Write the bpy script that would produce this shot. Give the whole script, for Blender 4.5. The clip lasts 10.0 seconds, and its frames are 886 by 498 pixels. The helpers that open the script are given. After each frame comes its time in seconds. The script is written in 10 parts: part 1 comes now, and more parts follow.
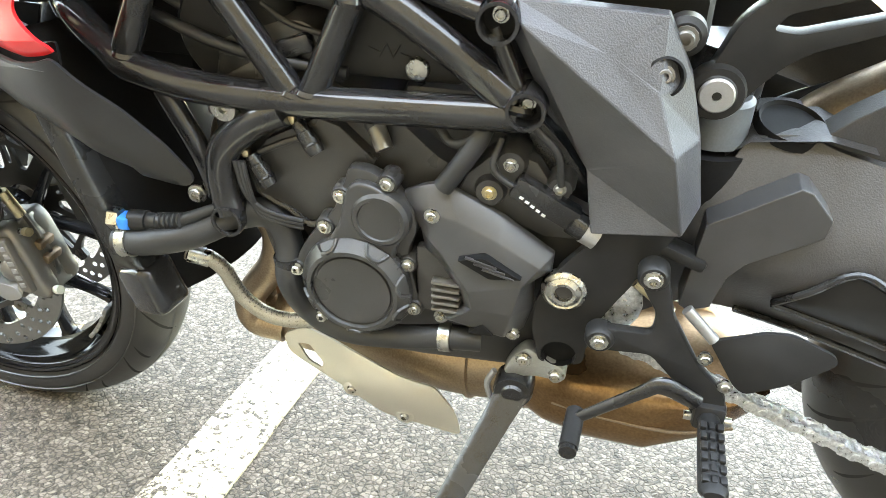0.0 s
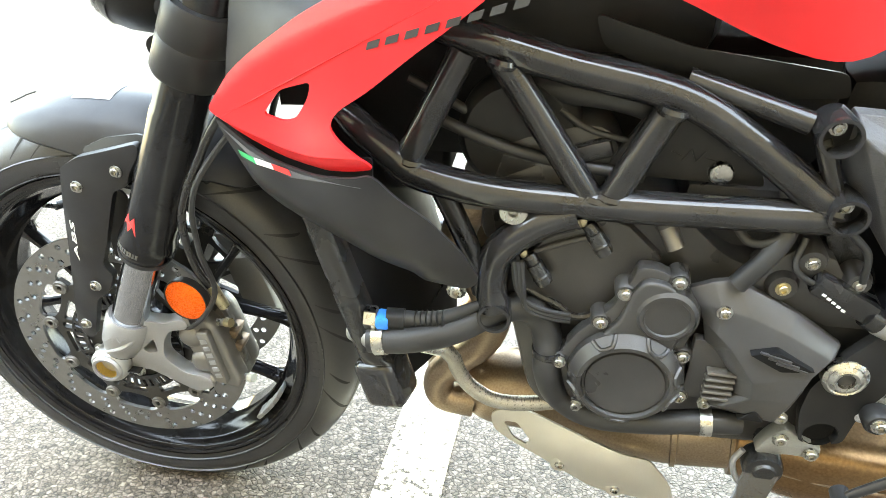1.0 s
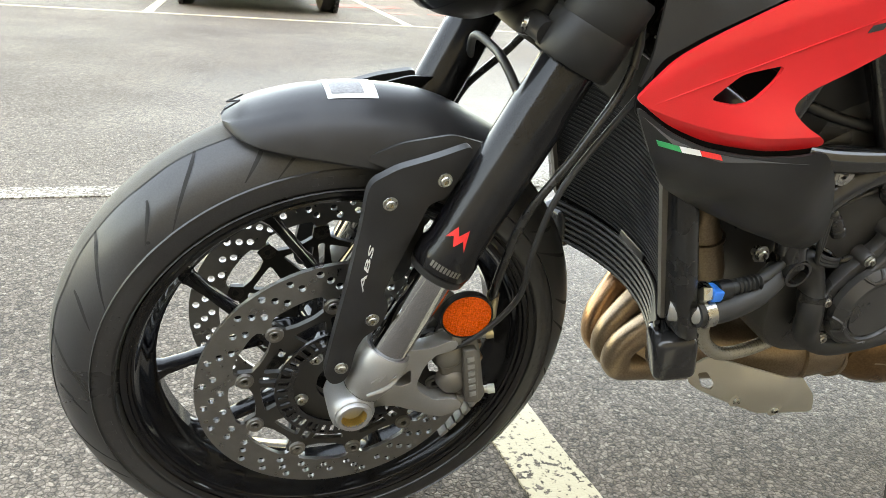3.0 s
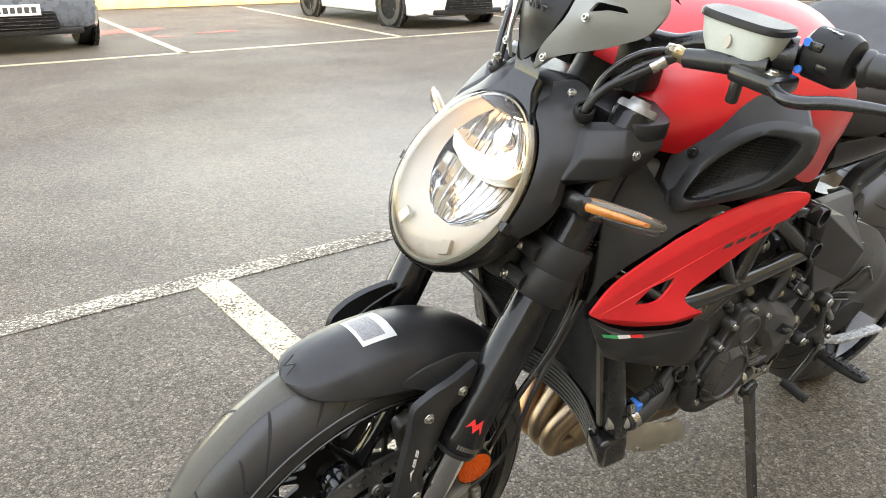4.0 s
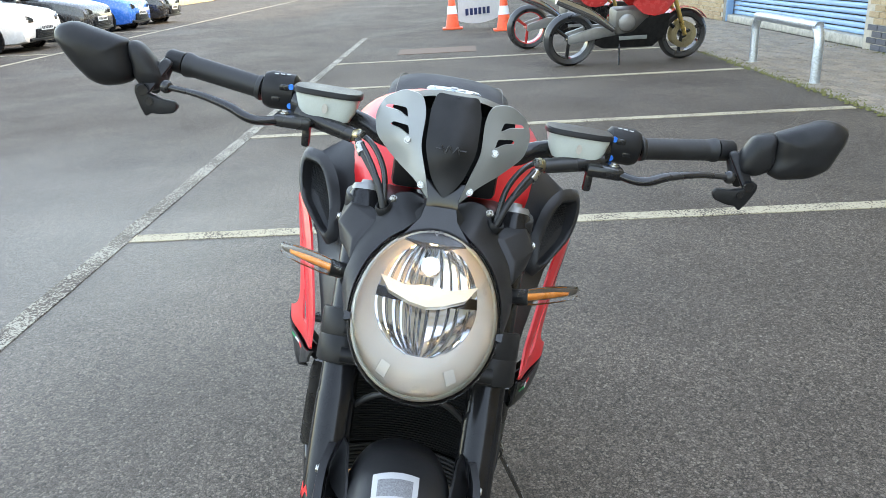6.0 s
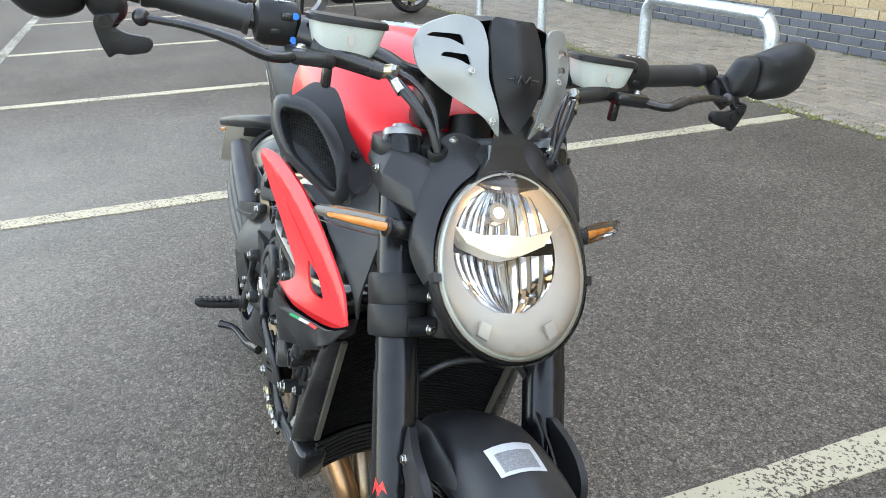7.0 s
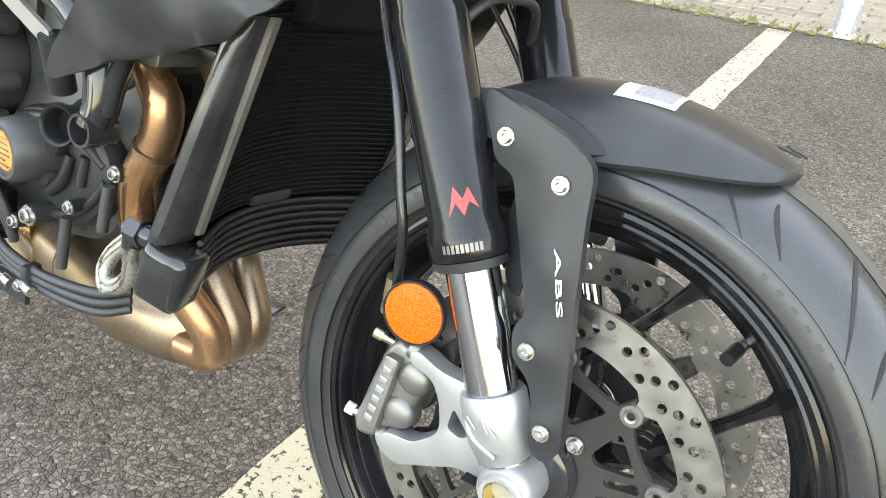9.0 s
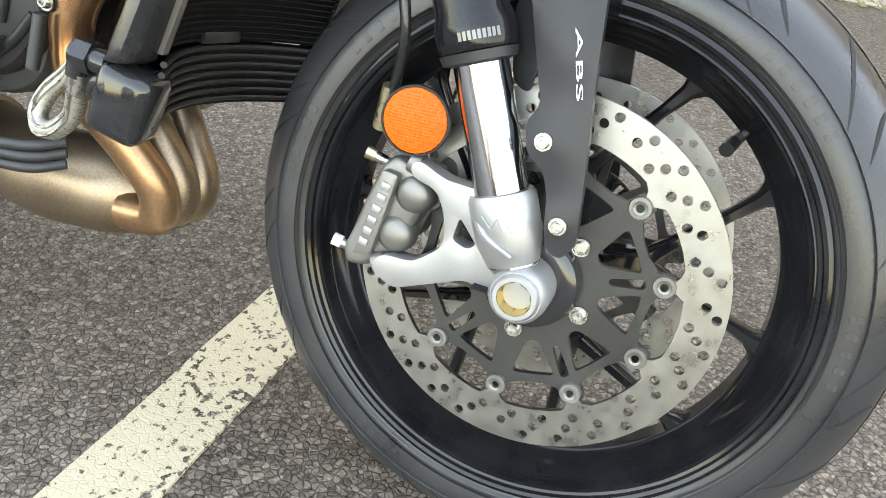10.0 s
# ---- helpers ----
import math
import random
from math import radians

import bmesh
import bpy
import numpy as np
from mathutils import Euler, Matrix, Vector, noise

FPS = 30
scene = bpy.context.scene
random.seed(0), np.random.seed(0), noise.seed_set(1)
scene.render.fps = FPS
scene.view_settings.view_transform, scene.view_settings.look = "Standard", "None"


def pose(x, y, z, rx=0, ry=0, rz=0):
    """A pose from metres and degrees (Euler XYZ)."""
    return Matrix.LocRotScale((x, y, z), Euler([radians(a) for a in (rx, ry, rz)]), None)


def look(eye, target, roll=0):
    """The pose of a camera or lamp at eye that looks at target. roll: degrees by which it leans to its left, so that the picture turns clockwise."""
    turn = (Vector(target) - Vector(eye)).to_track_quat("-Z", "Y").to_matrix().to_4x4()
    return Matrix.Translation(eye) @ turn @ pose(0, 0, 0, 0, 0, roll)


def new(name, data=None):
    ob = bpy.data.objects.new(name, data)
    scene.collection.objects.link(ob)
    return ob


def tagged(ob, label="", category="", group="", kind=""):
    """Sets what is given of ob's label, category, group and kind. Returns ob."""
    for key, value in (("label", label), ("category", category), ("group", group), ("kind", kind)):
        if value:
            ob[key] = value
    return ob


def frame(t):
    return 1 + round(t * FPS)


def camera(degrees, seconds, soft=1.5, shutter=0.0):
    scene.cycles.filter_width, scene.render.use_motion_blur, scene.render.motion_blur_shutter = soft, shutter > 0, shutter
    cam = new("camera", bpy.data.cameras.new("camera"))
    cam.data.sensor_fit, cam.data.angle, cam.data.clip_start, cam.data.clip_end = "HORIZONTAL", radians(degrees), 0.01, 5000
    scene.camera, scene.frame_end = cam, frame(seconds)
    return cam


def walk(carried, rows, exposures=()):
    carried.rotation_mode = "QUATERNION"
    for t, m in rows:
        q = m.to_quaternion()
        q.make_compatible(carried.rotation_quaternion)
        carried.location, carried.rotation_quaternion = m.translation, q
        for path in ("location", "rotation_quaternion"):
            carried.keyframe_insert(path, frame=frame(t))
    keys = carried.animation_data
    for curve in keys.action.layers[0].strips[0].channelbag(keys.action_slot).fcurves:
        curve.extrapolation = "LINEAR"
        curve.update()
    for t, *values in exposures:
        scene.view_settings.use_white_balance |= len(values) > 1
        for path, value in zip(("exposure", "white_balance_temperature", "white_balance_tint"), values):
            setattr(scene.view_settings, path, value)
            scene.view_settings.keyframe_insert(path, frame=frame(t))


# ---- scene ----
from mathutils.geometry import delaunay_2d_cdt

# ---------------------------------------------------------------- camera
cam = camera(60.6, 10.0, soft=0.85)
PATH = [
    (0, (0.484, -0.451, 0.695), (0.093, 1.362, -0.051), 3.5),
    (0.5, (0.316, -0.478, 0.728), (-0.045, 1.354, 0.012), 3.5),
    (1, (0.164, -0.485, 0.759), (-0.094, 1.363, 0.039), 3.0),
    (1.5, (-0.053, -0.427, 0.739), (-0.162, 1.416, -0.028), 2.4),
    (2, (-0.241, -0.386, 0.697), (-0.16, 1.457, -0.074), 2.3),
    (2.2, (-0.307, -0.38, 0.67), (-0.113, 1.458, -0.094), 2.9),
    (3.3, (-0.6, -0.406, 0.792), (0.225, 1.28, 0.101), 4.0),
    (3.5, (-0.654, -0.409, 0.878), (0.257, 1.232, 0.189), 2.7),
    (4, (-0.796, -0.398, 1.033), (0.336, 1.08, 0.305), 0.3),
    (4.5, (-0.973, -0.332, 1.113), (0.476, 0.857, 0.415), -1.0),
    (5, (-1.094, -0.194, 1.143), (0.63, 0.578, 0.486), -2.4),
    (5.2, (-1.107, -0.109, 1.148), (0.676, 0.511, 0.489), -3.2),
    (6.3, (-1.145, 0.353, 1.212), (0.718, 0.196, 0.502), -2.7),
    (6.5, (-1.12, 0.434, 1.2), (0.72, 0.135, 0.475), -2.5),
    (7, (-0.97, 0.641, 1.162), (0.742, 0.002, 0.349), -1.4),
    (7.5, (-0.838, 0.828, 1.126), (0.64, -0.196, 0.25), 1.0),
    (8, (-0.674, 0.905, 1.051), (0.529, -0.389, 0.113), 2.2),
    (8.5, (-0.561, 0.902, 0.913), (0.475, -0.496, -0.073), 2.4),
    (9, (-0.507, 0.905, 0.777), (0.357, -0.595, -0.225), 4.2),
    (9.5, (-0.497, 0.936, 0.679), (0.161, -0.649, -0.348), 6.8),
    (10, (-0.439, 0.993, 0.652), (0.078, -0.624, -0.405), 8.2)
]
walk(cam, [(t, look(e, g, r)) for t, e, g, r in PATH],
     exposures=[(0.0, 4.70, 8700, 6), (0.7, 4.90, 8700, 5), (1.5, 4.45, 8700, 6), (2.2, 3.85, 9000, 7), (3.5, 3.45, 9400, 11), (4.1, 3.15, 9700, 13), (4.5, 2.90, 8900, 9), (5.0, 2.75, 8300, 8), (6.5, 2.62, 7600, 9), (7.0, 2.80, 8000, 10), (8.0, 3.15, 8300, 9), (9.0, 3.65, 8800, 12), (10.0, 3.40, 8800, 11)])

# ---------------------------------------------------------------- light
SUN_UP, SUN_FROM = 24.0, -96.0      # elevation; bearing it shines from, degrees from +x
world = bpy.data.worlds.new("sky")
scene.world = world
world.use_nodes = True
wn = world.node_tree.nodes
sky = wn.new("ShaderNodeTexSky")
sky.sky_type, sky.sun_disc = "NISHITA", False
sky.sun_elevation, sky.sun_rotation = radians(SUN_UP), radians(90 - SUN_FROM)
sky.dust_density, sky.air_density, sky.ozone_density = 0.6, 1.0, 1.0
wn["Background"].inputs[1].default_value = 0.14
haze = wn.new("ShaderNodeHueSaturation")        # broken white cloud pales the blue
haze.inputs["Saturation"].default_value = 0.80
world.node_tree.links.new(sky.outputs[0], haze.inputs["Color"])
# thin cloud is brightest overhead and falls off smoothly to the horizon
place, split, rise = wn.new("ShaderNodeTexCoord"), wn.new("ShaderNodeSeparateXYZ"), wn.new("ShaderNodeMapRange")
rise.inputs["To Min"].default_value, rise.inputs["To Max"].default_value = 0.75, 2.1
veil = wn.new("ShaderNodeMix")
veil.data_type, veil.blend_type = "RGBA", "MULTIPLY"
veil.inputs[0].default_value = 1.0
world.node_tree.links.new(place.outputs["Generated"], split.inputs[0])
world.node_tree.links.new(split.outputs["Z"], rise.inputs[0])
world.node_tree.links.new(haze.outputs[0], veil.inputs[6])
world.node_tree.links.new(rise.outputs[0], veil.inputs[7])
world.node_tree.links.new(veil.outputs[2], wn["Background"].inputs[0])
sun = new("sun", bpy.data.lights.new("sun", "SUN"))
sun.data.energy, sun.data.angle, sun.data.color = 0.62, radians(0.6), (1.0, 0.77, 0.46)
sd = Vector((math.cos(radians(SUN_FROM)) * math.cos(radians(SUN_UP)), math.sin(radians(SUN_FROM)) * math.cos(radians(SUN_UP)), math.sin(radians(SUN_UP))))
sun.matrix_world = look(sd * 40, (0, 0, 0))

# ---------------------------------------------------------------- materials
def mat(name, col, rough=0.5, metal=0.0, col2=None, scale=18.0, fine=500.0, var=0.12, rvar=0.12, bump=0.05, coat=0.0, spec=0.5, stretch=(1, 1, 1)):
    """A surface with stains at one scale and grain at another, in metres."""
    m = bpy.data.materials.new(name)
    m.use_nodes = True
    nt = m.node_tree
    b = nt.nodes["Principled BSDF"]
    geo = nt.nodes.new("ShaderNodeNewGeometry")
    mp = nt.nodes.new("ShaderNodeVectorMath")
    mp.operation = "MULTIPLY"
    mp.inputs[1].default_value = stretch
    nt.links.new(geo.outputs["Position"], mp.inputs[0])
    n1, n2 = nt.nodes.new("ShaderNodeTexNoise"), nt.nodes.new("ShaderNodeTexNoise")
    n1.inputs["Scale"].default_value, n1.inputs["Detail"].default_value = scale, 5
    n2.inputs["Scale"].default_value, n2.inputs["Detail"].default_value = fine, 2
    for n in (n1, n2):
        nt.links.new(mp.outputs[0], n.inputs["Vector"])
    mixn = nt.nodes.new("ShaderNodeMix")
    mixn.data_type = "FLOAT"
    mixn.inputs[0].default_value = 0.35
    nt.links.new(n1.outputs[0], mixn.inputs[2])
    nt.links.new(n2.outputs[0], mixn.inputs[3])
    ramp = nt.nodes.new("ShaderNodeValToRGB")
    c2 = col2 or tuple(min(1, c * (1 + 2.2 * var) + 0.004 * var * 8) for c in col)
    c1 = tuple(c * (1 - var) for c in col)
    ramp.color_ramp.elements[0].position, ramp.color_ramp.elements[1].position = 0.32, 0.68
    ramp.color_ramp.elements[0].color, ramp.color_ramp.elements[1].color = (*c1, 1), (*c2, 1)
    nt.links.new(mixn.outputs[0], ramp.inputs[0])
    nt.links.new(ramp.outputs[0], b.inputs["Base Color"])
    mr = nt.nodes.new("ShaderNodeMapRange")
    mr.inputs["From Min"].default_value, mr.inputs["From Max"].default_value = 0.3, 0.7
    mr.inputs["To Min"].default_value, mr.inputs["To Max"].default_value = max(0.02, rough - rvar), min(1, rough + rvar)
    nt.links.new(n1.outputs[0], mr.inputs[0])
    nt.links.new(mr.outputs[0], b.inputs["Roughness"])
    b.inputs["Metallic"].default_value = metal
    b.inputs["Coat Weight"].default_value = coat
    b.inputs["Coat Roughness"].default_value = 0.06
    b.inputs["Specular IOR Level"].default_value = spec
    if bump:
        bp = nt.nodes.new("ShaderNodeBump")
        bp.inputs["Strength"].default_value, bp.inputs["Distance"].default_value = bump, 0.001
        nt.links.new(n2.outputs[0], bp.inputs["Height"])
        nt.links.new(bp.outputs[0], b.inputs["Normal"])
    return m


def clear_cover(name, gloss=0.12, tint=(1, 1, 1)):
    """A thin clear cover: mostly let through, with a sharp gloss that grows at the edges."""
    m = bpy.data.materials.new(name)
    m.use_nodes = True
    nt = m.node_tree
    out = nt.nodes["Material Output"]
    tr, gl, mx, fr = (nt.nodes.new(k) for k in ("ShaderNodeBsdfTransparent", "ShaderNodeBsdfGlossy", "ShaderNodeMixShader", "ShaderNodeFresnel"))
    tr.inputs[0].default_value = (*tint, 1)
    gl.inputs["Roughness"].default_value = 0.02
    fr.inputs[0].default_value = 1.0 + gloss * 4
    nt.links.new(fr.outputs[0], mx.inputs[0])
    nt.links.new(tr.outputs[0], mx.inputs[1])
    nt.links.new(gl.outputs[0], mx.inputs[2])
    nt.links.new(mx.outputs[0], out.inputs[0])
    return m


def glow(name, col, power):
    m = bpy.data.materials.new(name)
    m.use_nodes = True
    b = m.node_tree.nodes["Principled BSDF"]
    b.inputs["Base Color"].default_value = (*col, 1)
    b.inputs["Emission Color"].default_value, b.inputs["Emission Strength"].default_value = (*col, 1), power
    return m


def asphalt_nodes(nt):
    """Colour, roughness and height of worn, damp tarmac: angular chips of stone in black binder."""
    L = nt.links.new
    geo = nt.nodes.new("ShaderNodeNewGeometry")
    warp = nt.nodes.new("ShaderNodeTexNoise")
    warp.inputs["Scale"].default_value, warp.inputs["Detail"].default_value = 120, 2
    L(geo.outputs["Position"], warp.inputs["Vector"])
    shift = nt.nodes.new("ShaderNodeVectorMath")
    shift.operation = "MULTIPLY_ADD"
    shift.inputs[1].default_value = (0.006, 0.006, 0.0)
    L(warp.outputs["Color"], shift.inputs[0])
    L(geo.outputs["Position"], shift.inputs[2])
    cell, edge, small, big, wet, fin = (nt.nodes.new(k) for k in ("ShaderNodeTexVoronoi", "ShaderNodeTexVoronoi", "ShaderNodeTexVoronoi", "ShaderNodeTexNoise", "ShaderNodeTexNoise", "ShaderNodeTexNoise"))
    edge.feature = "DISTANCE_TO_EDGE"
    for n in (cell, edge):
        n.inputs["Scale"].default_value = 120
        L(shift.outputs[0], n.inputs["Vector"])
    small.inputs["Scale"].default_value = 260
    big.inputs["Scale"].default_value, big.inputs["Detail"].default_value = 1.3, 6
    wet.inputs["Scale"].default_value, wet.inputs["Detail"].default_value = 0.45, 4
    fin.inputs["Scale"].default_value, fin.inputs["Detail"].default_value = 420, 3
    for n in (small, big, wet, fin):
        L(geo.outputs["Position"], n.inputs["Vector"])
    chip = nt.nodes.new("ShaderNodeValToRGB")
    e = chip.color_ramp.elements
    e[0].position, e[0].color = 0.0, (0.048, 0.044, 0.038, 1)
    e[1].position, e[1].color = 1.0, (0.29, 0.26, 0.21, 1)
    for p, c in ((0.35, 0.108), (0.60, 0.150), (0.82, 0.200)):
        k = e.new(p)
        k.color = (c * 1.04, c * 0.86, c * 0.69, 1)
    sep, sep2 = nt.nodes.new("ShaderNodeSeparateColor"), nt.nodes.new("ShaderNodeSeparateColor")
    L(cell.outputs["Color"], sep.inputs[0])
    L(small.outputs["Color"], sep2.inputs[0])
    blend = nt.nodes.new("ShaderNodeMix")
    blend.data_type = "FLOAT"
    blend.inputs[0].default_value = 0.45
    L(sep.outputs[0], blend.inputs[2])
    L(sep2.outputs[0], blend.inputs[3])
    L(blend.outputs[0], chip.inputs[0])
    gap = nt.nodes.new("ShaderNodeMapRange")
    gap.inputs["From Min"].default_value, gap.inputs["From Max"].default_value = 0.02, 0.16
    gap.inputs["To Min"].default_value, gap.inputs["To Max"].default_value = 0.34, 1.0
    L(edge.outputs["Distance"], gap.inputs[0])
    mul = nt.nodes.new("ShaderNodeMix")
    mul.data_type, mul.blend_type = "RGBA", "MULTIPLY"
    mul.inputs[0].default_value = 0.8
    L(chip.outputs[0], mul.inputs[6])
    L(gap.outputs[0], mul.inputs[7])
    stain = nt.nodes.new("ShaderNodeMapRange")
    stain.inputs["From Min"].default_value, stain.inputs["From Max"].default_value = 0.3, 0.7
    stain.inputs["To Min"].default_value, stain.inputs["To Max"].default_value = 0.80, 1.20
    L(big.outputs[0], stain.inputs[0])
    mul2 = nt.nodes.new("ShaderNodeMix")
    mul2.data_type, mul2.blend_type = "RGBA", "MULTIPLY"
    mul2.inputs[0].default_value = 1.0
    L(mul.outputs[2], mul2.inputs[6])
    L(stain.outputs[0], mul2.inputs[7])
    ro = nt.nodes.new("ShaderNodeMapRange")
    ro.inputs["From Min"].default_value, ro.inputs["From Max"].default_value = 0.10, 0.36
    ro.inputs["To Min"].default_value, ro.inputs["To Max"].default_value = 0.72, 0.40
    pool = nt.nodes.new("ShaderNodeVectorMath")
    pool.operation = "DISTANCE"
    pool.inputs[1].default_value = (2.1, 2.3, 0.0)
    L(geo.outputs["Position"], pool.inputs[0])
    near = nt.nodes.new("ShaderNodeMapRange")
    near.inputs["From Min"].default_value, near.inputs["From Max"].default_value = 0.6, 3.3
    near.inputs["To Min"].default_value, near.inputs["To Max"].default_value = 0.24, 0.0
    L(pool.outputs["Value"], near.inputs[0])
    damp = nt.nodes.new("ShaderNodeMath")
    damp.operation = "MULTIPLY_ADD"
    damp.inputs[1].default_value = 0.25
    L(wet.outputs[0], damp.inputs[0])
    L(near.outputs[0], damp.inputs[2])
    L(damp.outputs[0], ro.inputs[0])
    sheen = nt.nodes.new("ShaderNodeMapRange")
    sheen.inputs["From Min"].default_value, sheen.inputs["From Max"].default_value = 0.13, 0.36
    sheen.inputs["To Min"].default_value, sheen.inputs["To Max"].default_value = 0.09, 0.36
    L(damp.outputs[0], sheen.inputs[0])
    tall = nt.nodes.new("ShaderNodeMath")
    tall.operation = "MULTIPLY_ADD"
    tall.inputs[1].default_value = 0.6
    L(sep.outputs[1], tall.inputs[0])
    tall.inputs[2].default_value = 0.4
    prod = nt.nodes.new("ShaderNodeMath")
    prod.operation = "MULTIPLY"
    L(gap.outputs[0], prod.inputs[0])
    L(tall.outputs[0], prod.inputs[1])
    h = nt.nodes.new("ShaderNodeMath")
    h.operation = "MULTIPLY_ADD"
    h.inputs[1].default_value = 0.22
    L(fin.outputs[0], h.inputs[0])
    L(prod.outputs[0], h.inputs[2])
    return mul2.outputs[2], ro.outputs[0], h.outputs[0], sheen.outputs[0]


def tarmac(name, paint=None, cover=0.5):
    m = bpy.data.materials.new(name)
    m.use_nodes = True
    nt = m.node_tree
    b = nt.nodes["Principled BSDF"]
    col, ro, h, sheen = asphalt_nodes(nt)
    b.inputs["Specular IOR Level"].default_value = 0.09
    bp = nt.nodes.new("ShaderNodeBump")
    bp.inputs["Strength"].default_value, bp.inputs["Distance"].default_value = 0.7, 0.004
    nt.links.new(h, bp.inputs["Height"])
    nt.links.new(bp.outputs[0], b.inputs["Normal"])
    if paint:
        geo = nt.nodes.new("ShaderNodeNewGeometry")
        n1, n2 = nt.nodes.new("ShaderNodeTexNoise"), nt.nodes.new("ShaderNodeTexNoise")
        n1.inputs["Scale"].default_value, n1.inputs["Detail"].default_value = 110, 4
        n2.inputs["Scale"].default_value, n2.inputs["Detail"].default_value = 2.5, 4
        add = nt.nodes.new("ShaderNodeMath")
        add.operation = "MULTIPLY_ADD"
        add.inputs[1].default_value = 0.5
        bp.inputs["Strength"].default_value = 0.3
        for n in (n1, n2):
            nt.links.new(geo.outputs["Position"], n.inputs["Vector"])
        nt.links.new(n2.outputs[0], add.inputs[0])
        nt.links.new(n1.outputs[0], add.inputs[2])
        ramp = nt.nodes.new("ShaderNodeMapRange")
        ramp.inputs["From Min"].default_value, ramp.inputs["From Max"].default_value = cover - 0.03, cover + 0.03
        nt.links.new(add.outputs[0], ramp.inputs[0])
        mx = nt.nodes.new("ShaderNodeMix")
        mx.data_type = "RGBA"
        mx.inputs[7].default_value = (*paint, 1)
        nt.links.new(ramp.outputs[0], mx.inputs[0])
        nt.links.new(col, mx.inputs[6])
        nt.links.new(mx.outputs[2], b.inputs["Base Color"])
        b.inputs["Roughness"].default_value = 0.6
    else:
        nt.links.new(col, b.inputs["Base Color"])
        nt.links.new(ro, b.inputs["Roughness"])
        nt.links.new(sheen, b.inputs["Specular IOR Level"])
    return m


def pieces_mat(name, cols, rough=0.8, bump=0.35, scale=60):
    """Fired or pressed units whose tone differs from piece to piece."""
    m = mat(name, cols[0], rough, scale=12, fine=scale * 5, var=0.15, bump=bump)
    nt = m.node_tree
    b = nt.nodes["Principled BSDF"]
    info, geo = nt.nodes.new("ShaderNodeObjectInfo"), nt.nodes.new("ShaderNodeNewGeometry")
    add = nt.nodes.new("ShaderNodeMath")
    add.operation = "ADD"
    fr = nt.nodes.new("ShaderNodeMath")
    fr.operation = "FRACT"
    nt.links.new(info.outputs["Random"], add.inputs[0])
    nt.links.new(geo.outputs["Random Per Island"], add.inputs[1])
    nt.links.new(add.outputs[0], fr.inputs[0])
    ramp = nt.nodes.new("ShaderNodeValToRGB")
    ramp.color_ramp.elements[0].color = (*cols[0], 1)
    ramp.color_ramp.elements[1].color = (*cols[-1], 1)
    for i, c in enumerate(cols[1:-1]):
        k = ramp.color_ramp.elements.new((i + 1) / (len(cols) - 1))
        k.color = (*c, 1)
    nt.links.new(fr.outputs[0], ramp.inputs[0])
    mx = nt.nodes.new("ShaderNodeMix")
    mx.data_type, mx.blend_type = "RGBA", "MULTIPLY"
    mx.inputs[0].default_value = 1.0
    n = nt.nodes.new("ShaderNodeTexNoise")
    n.inputs["Scale"].default_value, n.inputs["Detail"].default_value = scale, 6
    nt.links.new(geo.outputs["Position"], n.inputs["Vector"])
    mr = nt.nodes.new("ShaderNodeMapRange")
    mr.inputs["From Min"].default_value, mr.inputs["From Max"].default_value, mr.inputs["To Min"].default_value, mr.inputs["To Max"].default_value = 0.3, 0.7, 0.72, 1.2
    nt.links.new(n.outputs[0], mr.inputs[0])
    nt.links.new(ramp.outputs[0], mx.inputs[6])
    nt.links.new(mr.outputs[0], mx.inputs[7])
    nt.links.new(mx.outputs[2], b.inputs["Base Color"])
    return m


M_ASPHALT = tarmac("damp_tarmac")
M_LINE = tarmac("worn_white_paint", (0.43, 0.375, 0.265), 0.67)
M_STAIN = tarmac("worn_red_paint", (0.45, 0.07, 0.05), 0.77)
M_LINE_OLD = tarmac("old_white_paint", (0.36, 0.335, 0.27), 0.77)
M_BRICK = pieces_mat("buff_brick", [(0.37, 0.27, 0.155), (0.42, 0.32, 0.195), (0.34, 0.24, 0.14), (0.44, 0.34, 0.22)])
M_ENG_BRICK = pieces_mat("blue_brick", [(0.075, 0.08, 0.10), (0.10, 0.105, 0.125), (0.06, 0.065, 0.08)], 0.6)
M_PAVER = pieces_mat("block_paver", [(0.25, 0.205, 0.155), (0.30, 0.245, 0.185), (0.215, 0.18, 0.14), (0.275, 0.235, 0.19)], 0.85)
M_KERB = mat("weathered_concrete", (0.36, 0.34, 0.29), 0.85, var=0.25, scale=14, fine=250, bump=0.4)
M_MORTAR = mat("mortar", (0.42, 0.38, 0.31), 0.9, fine=300, bump=0.4)
M_JOINT = mat("mossy_joint_sand", (0.16, 0.13, 0.09), 0.95, col2=(0.12, 0.14, 0.05), scale=6, fine=300, bump=0.5)
M_GALV = mat("galvanised_steel", (0.50, 0.55, 0.60), 0.42, 0.85, scale=60, fine=300, var=0.22, bump=0.06)
M_SHUTTER = mat("blue_coated_steel", (0.24, 0.38, 0.55), 0.4, 0.1, scale=5, bump=0.02)
M_BLACK = mat("matte_black_plastic", (0.013, 0.013, 0.0135), 0.36, fine=1800, var=0.25, rvar=0.07, bump=0.10, spec=0.20)
M_GRAIN = mat("grained_black_plastic", (0.046, 0.047, 0.052), 0.42, fine=700, var=0.2, rvar=0.05, bump=0.5)
M_SATIN = mat("satin_black_metal", (0.010, 0.010, 0.0105), 0.25, 0.0, fine=900, var=0.25, rvar=0.06, bump=0.03)
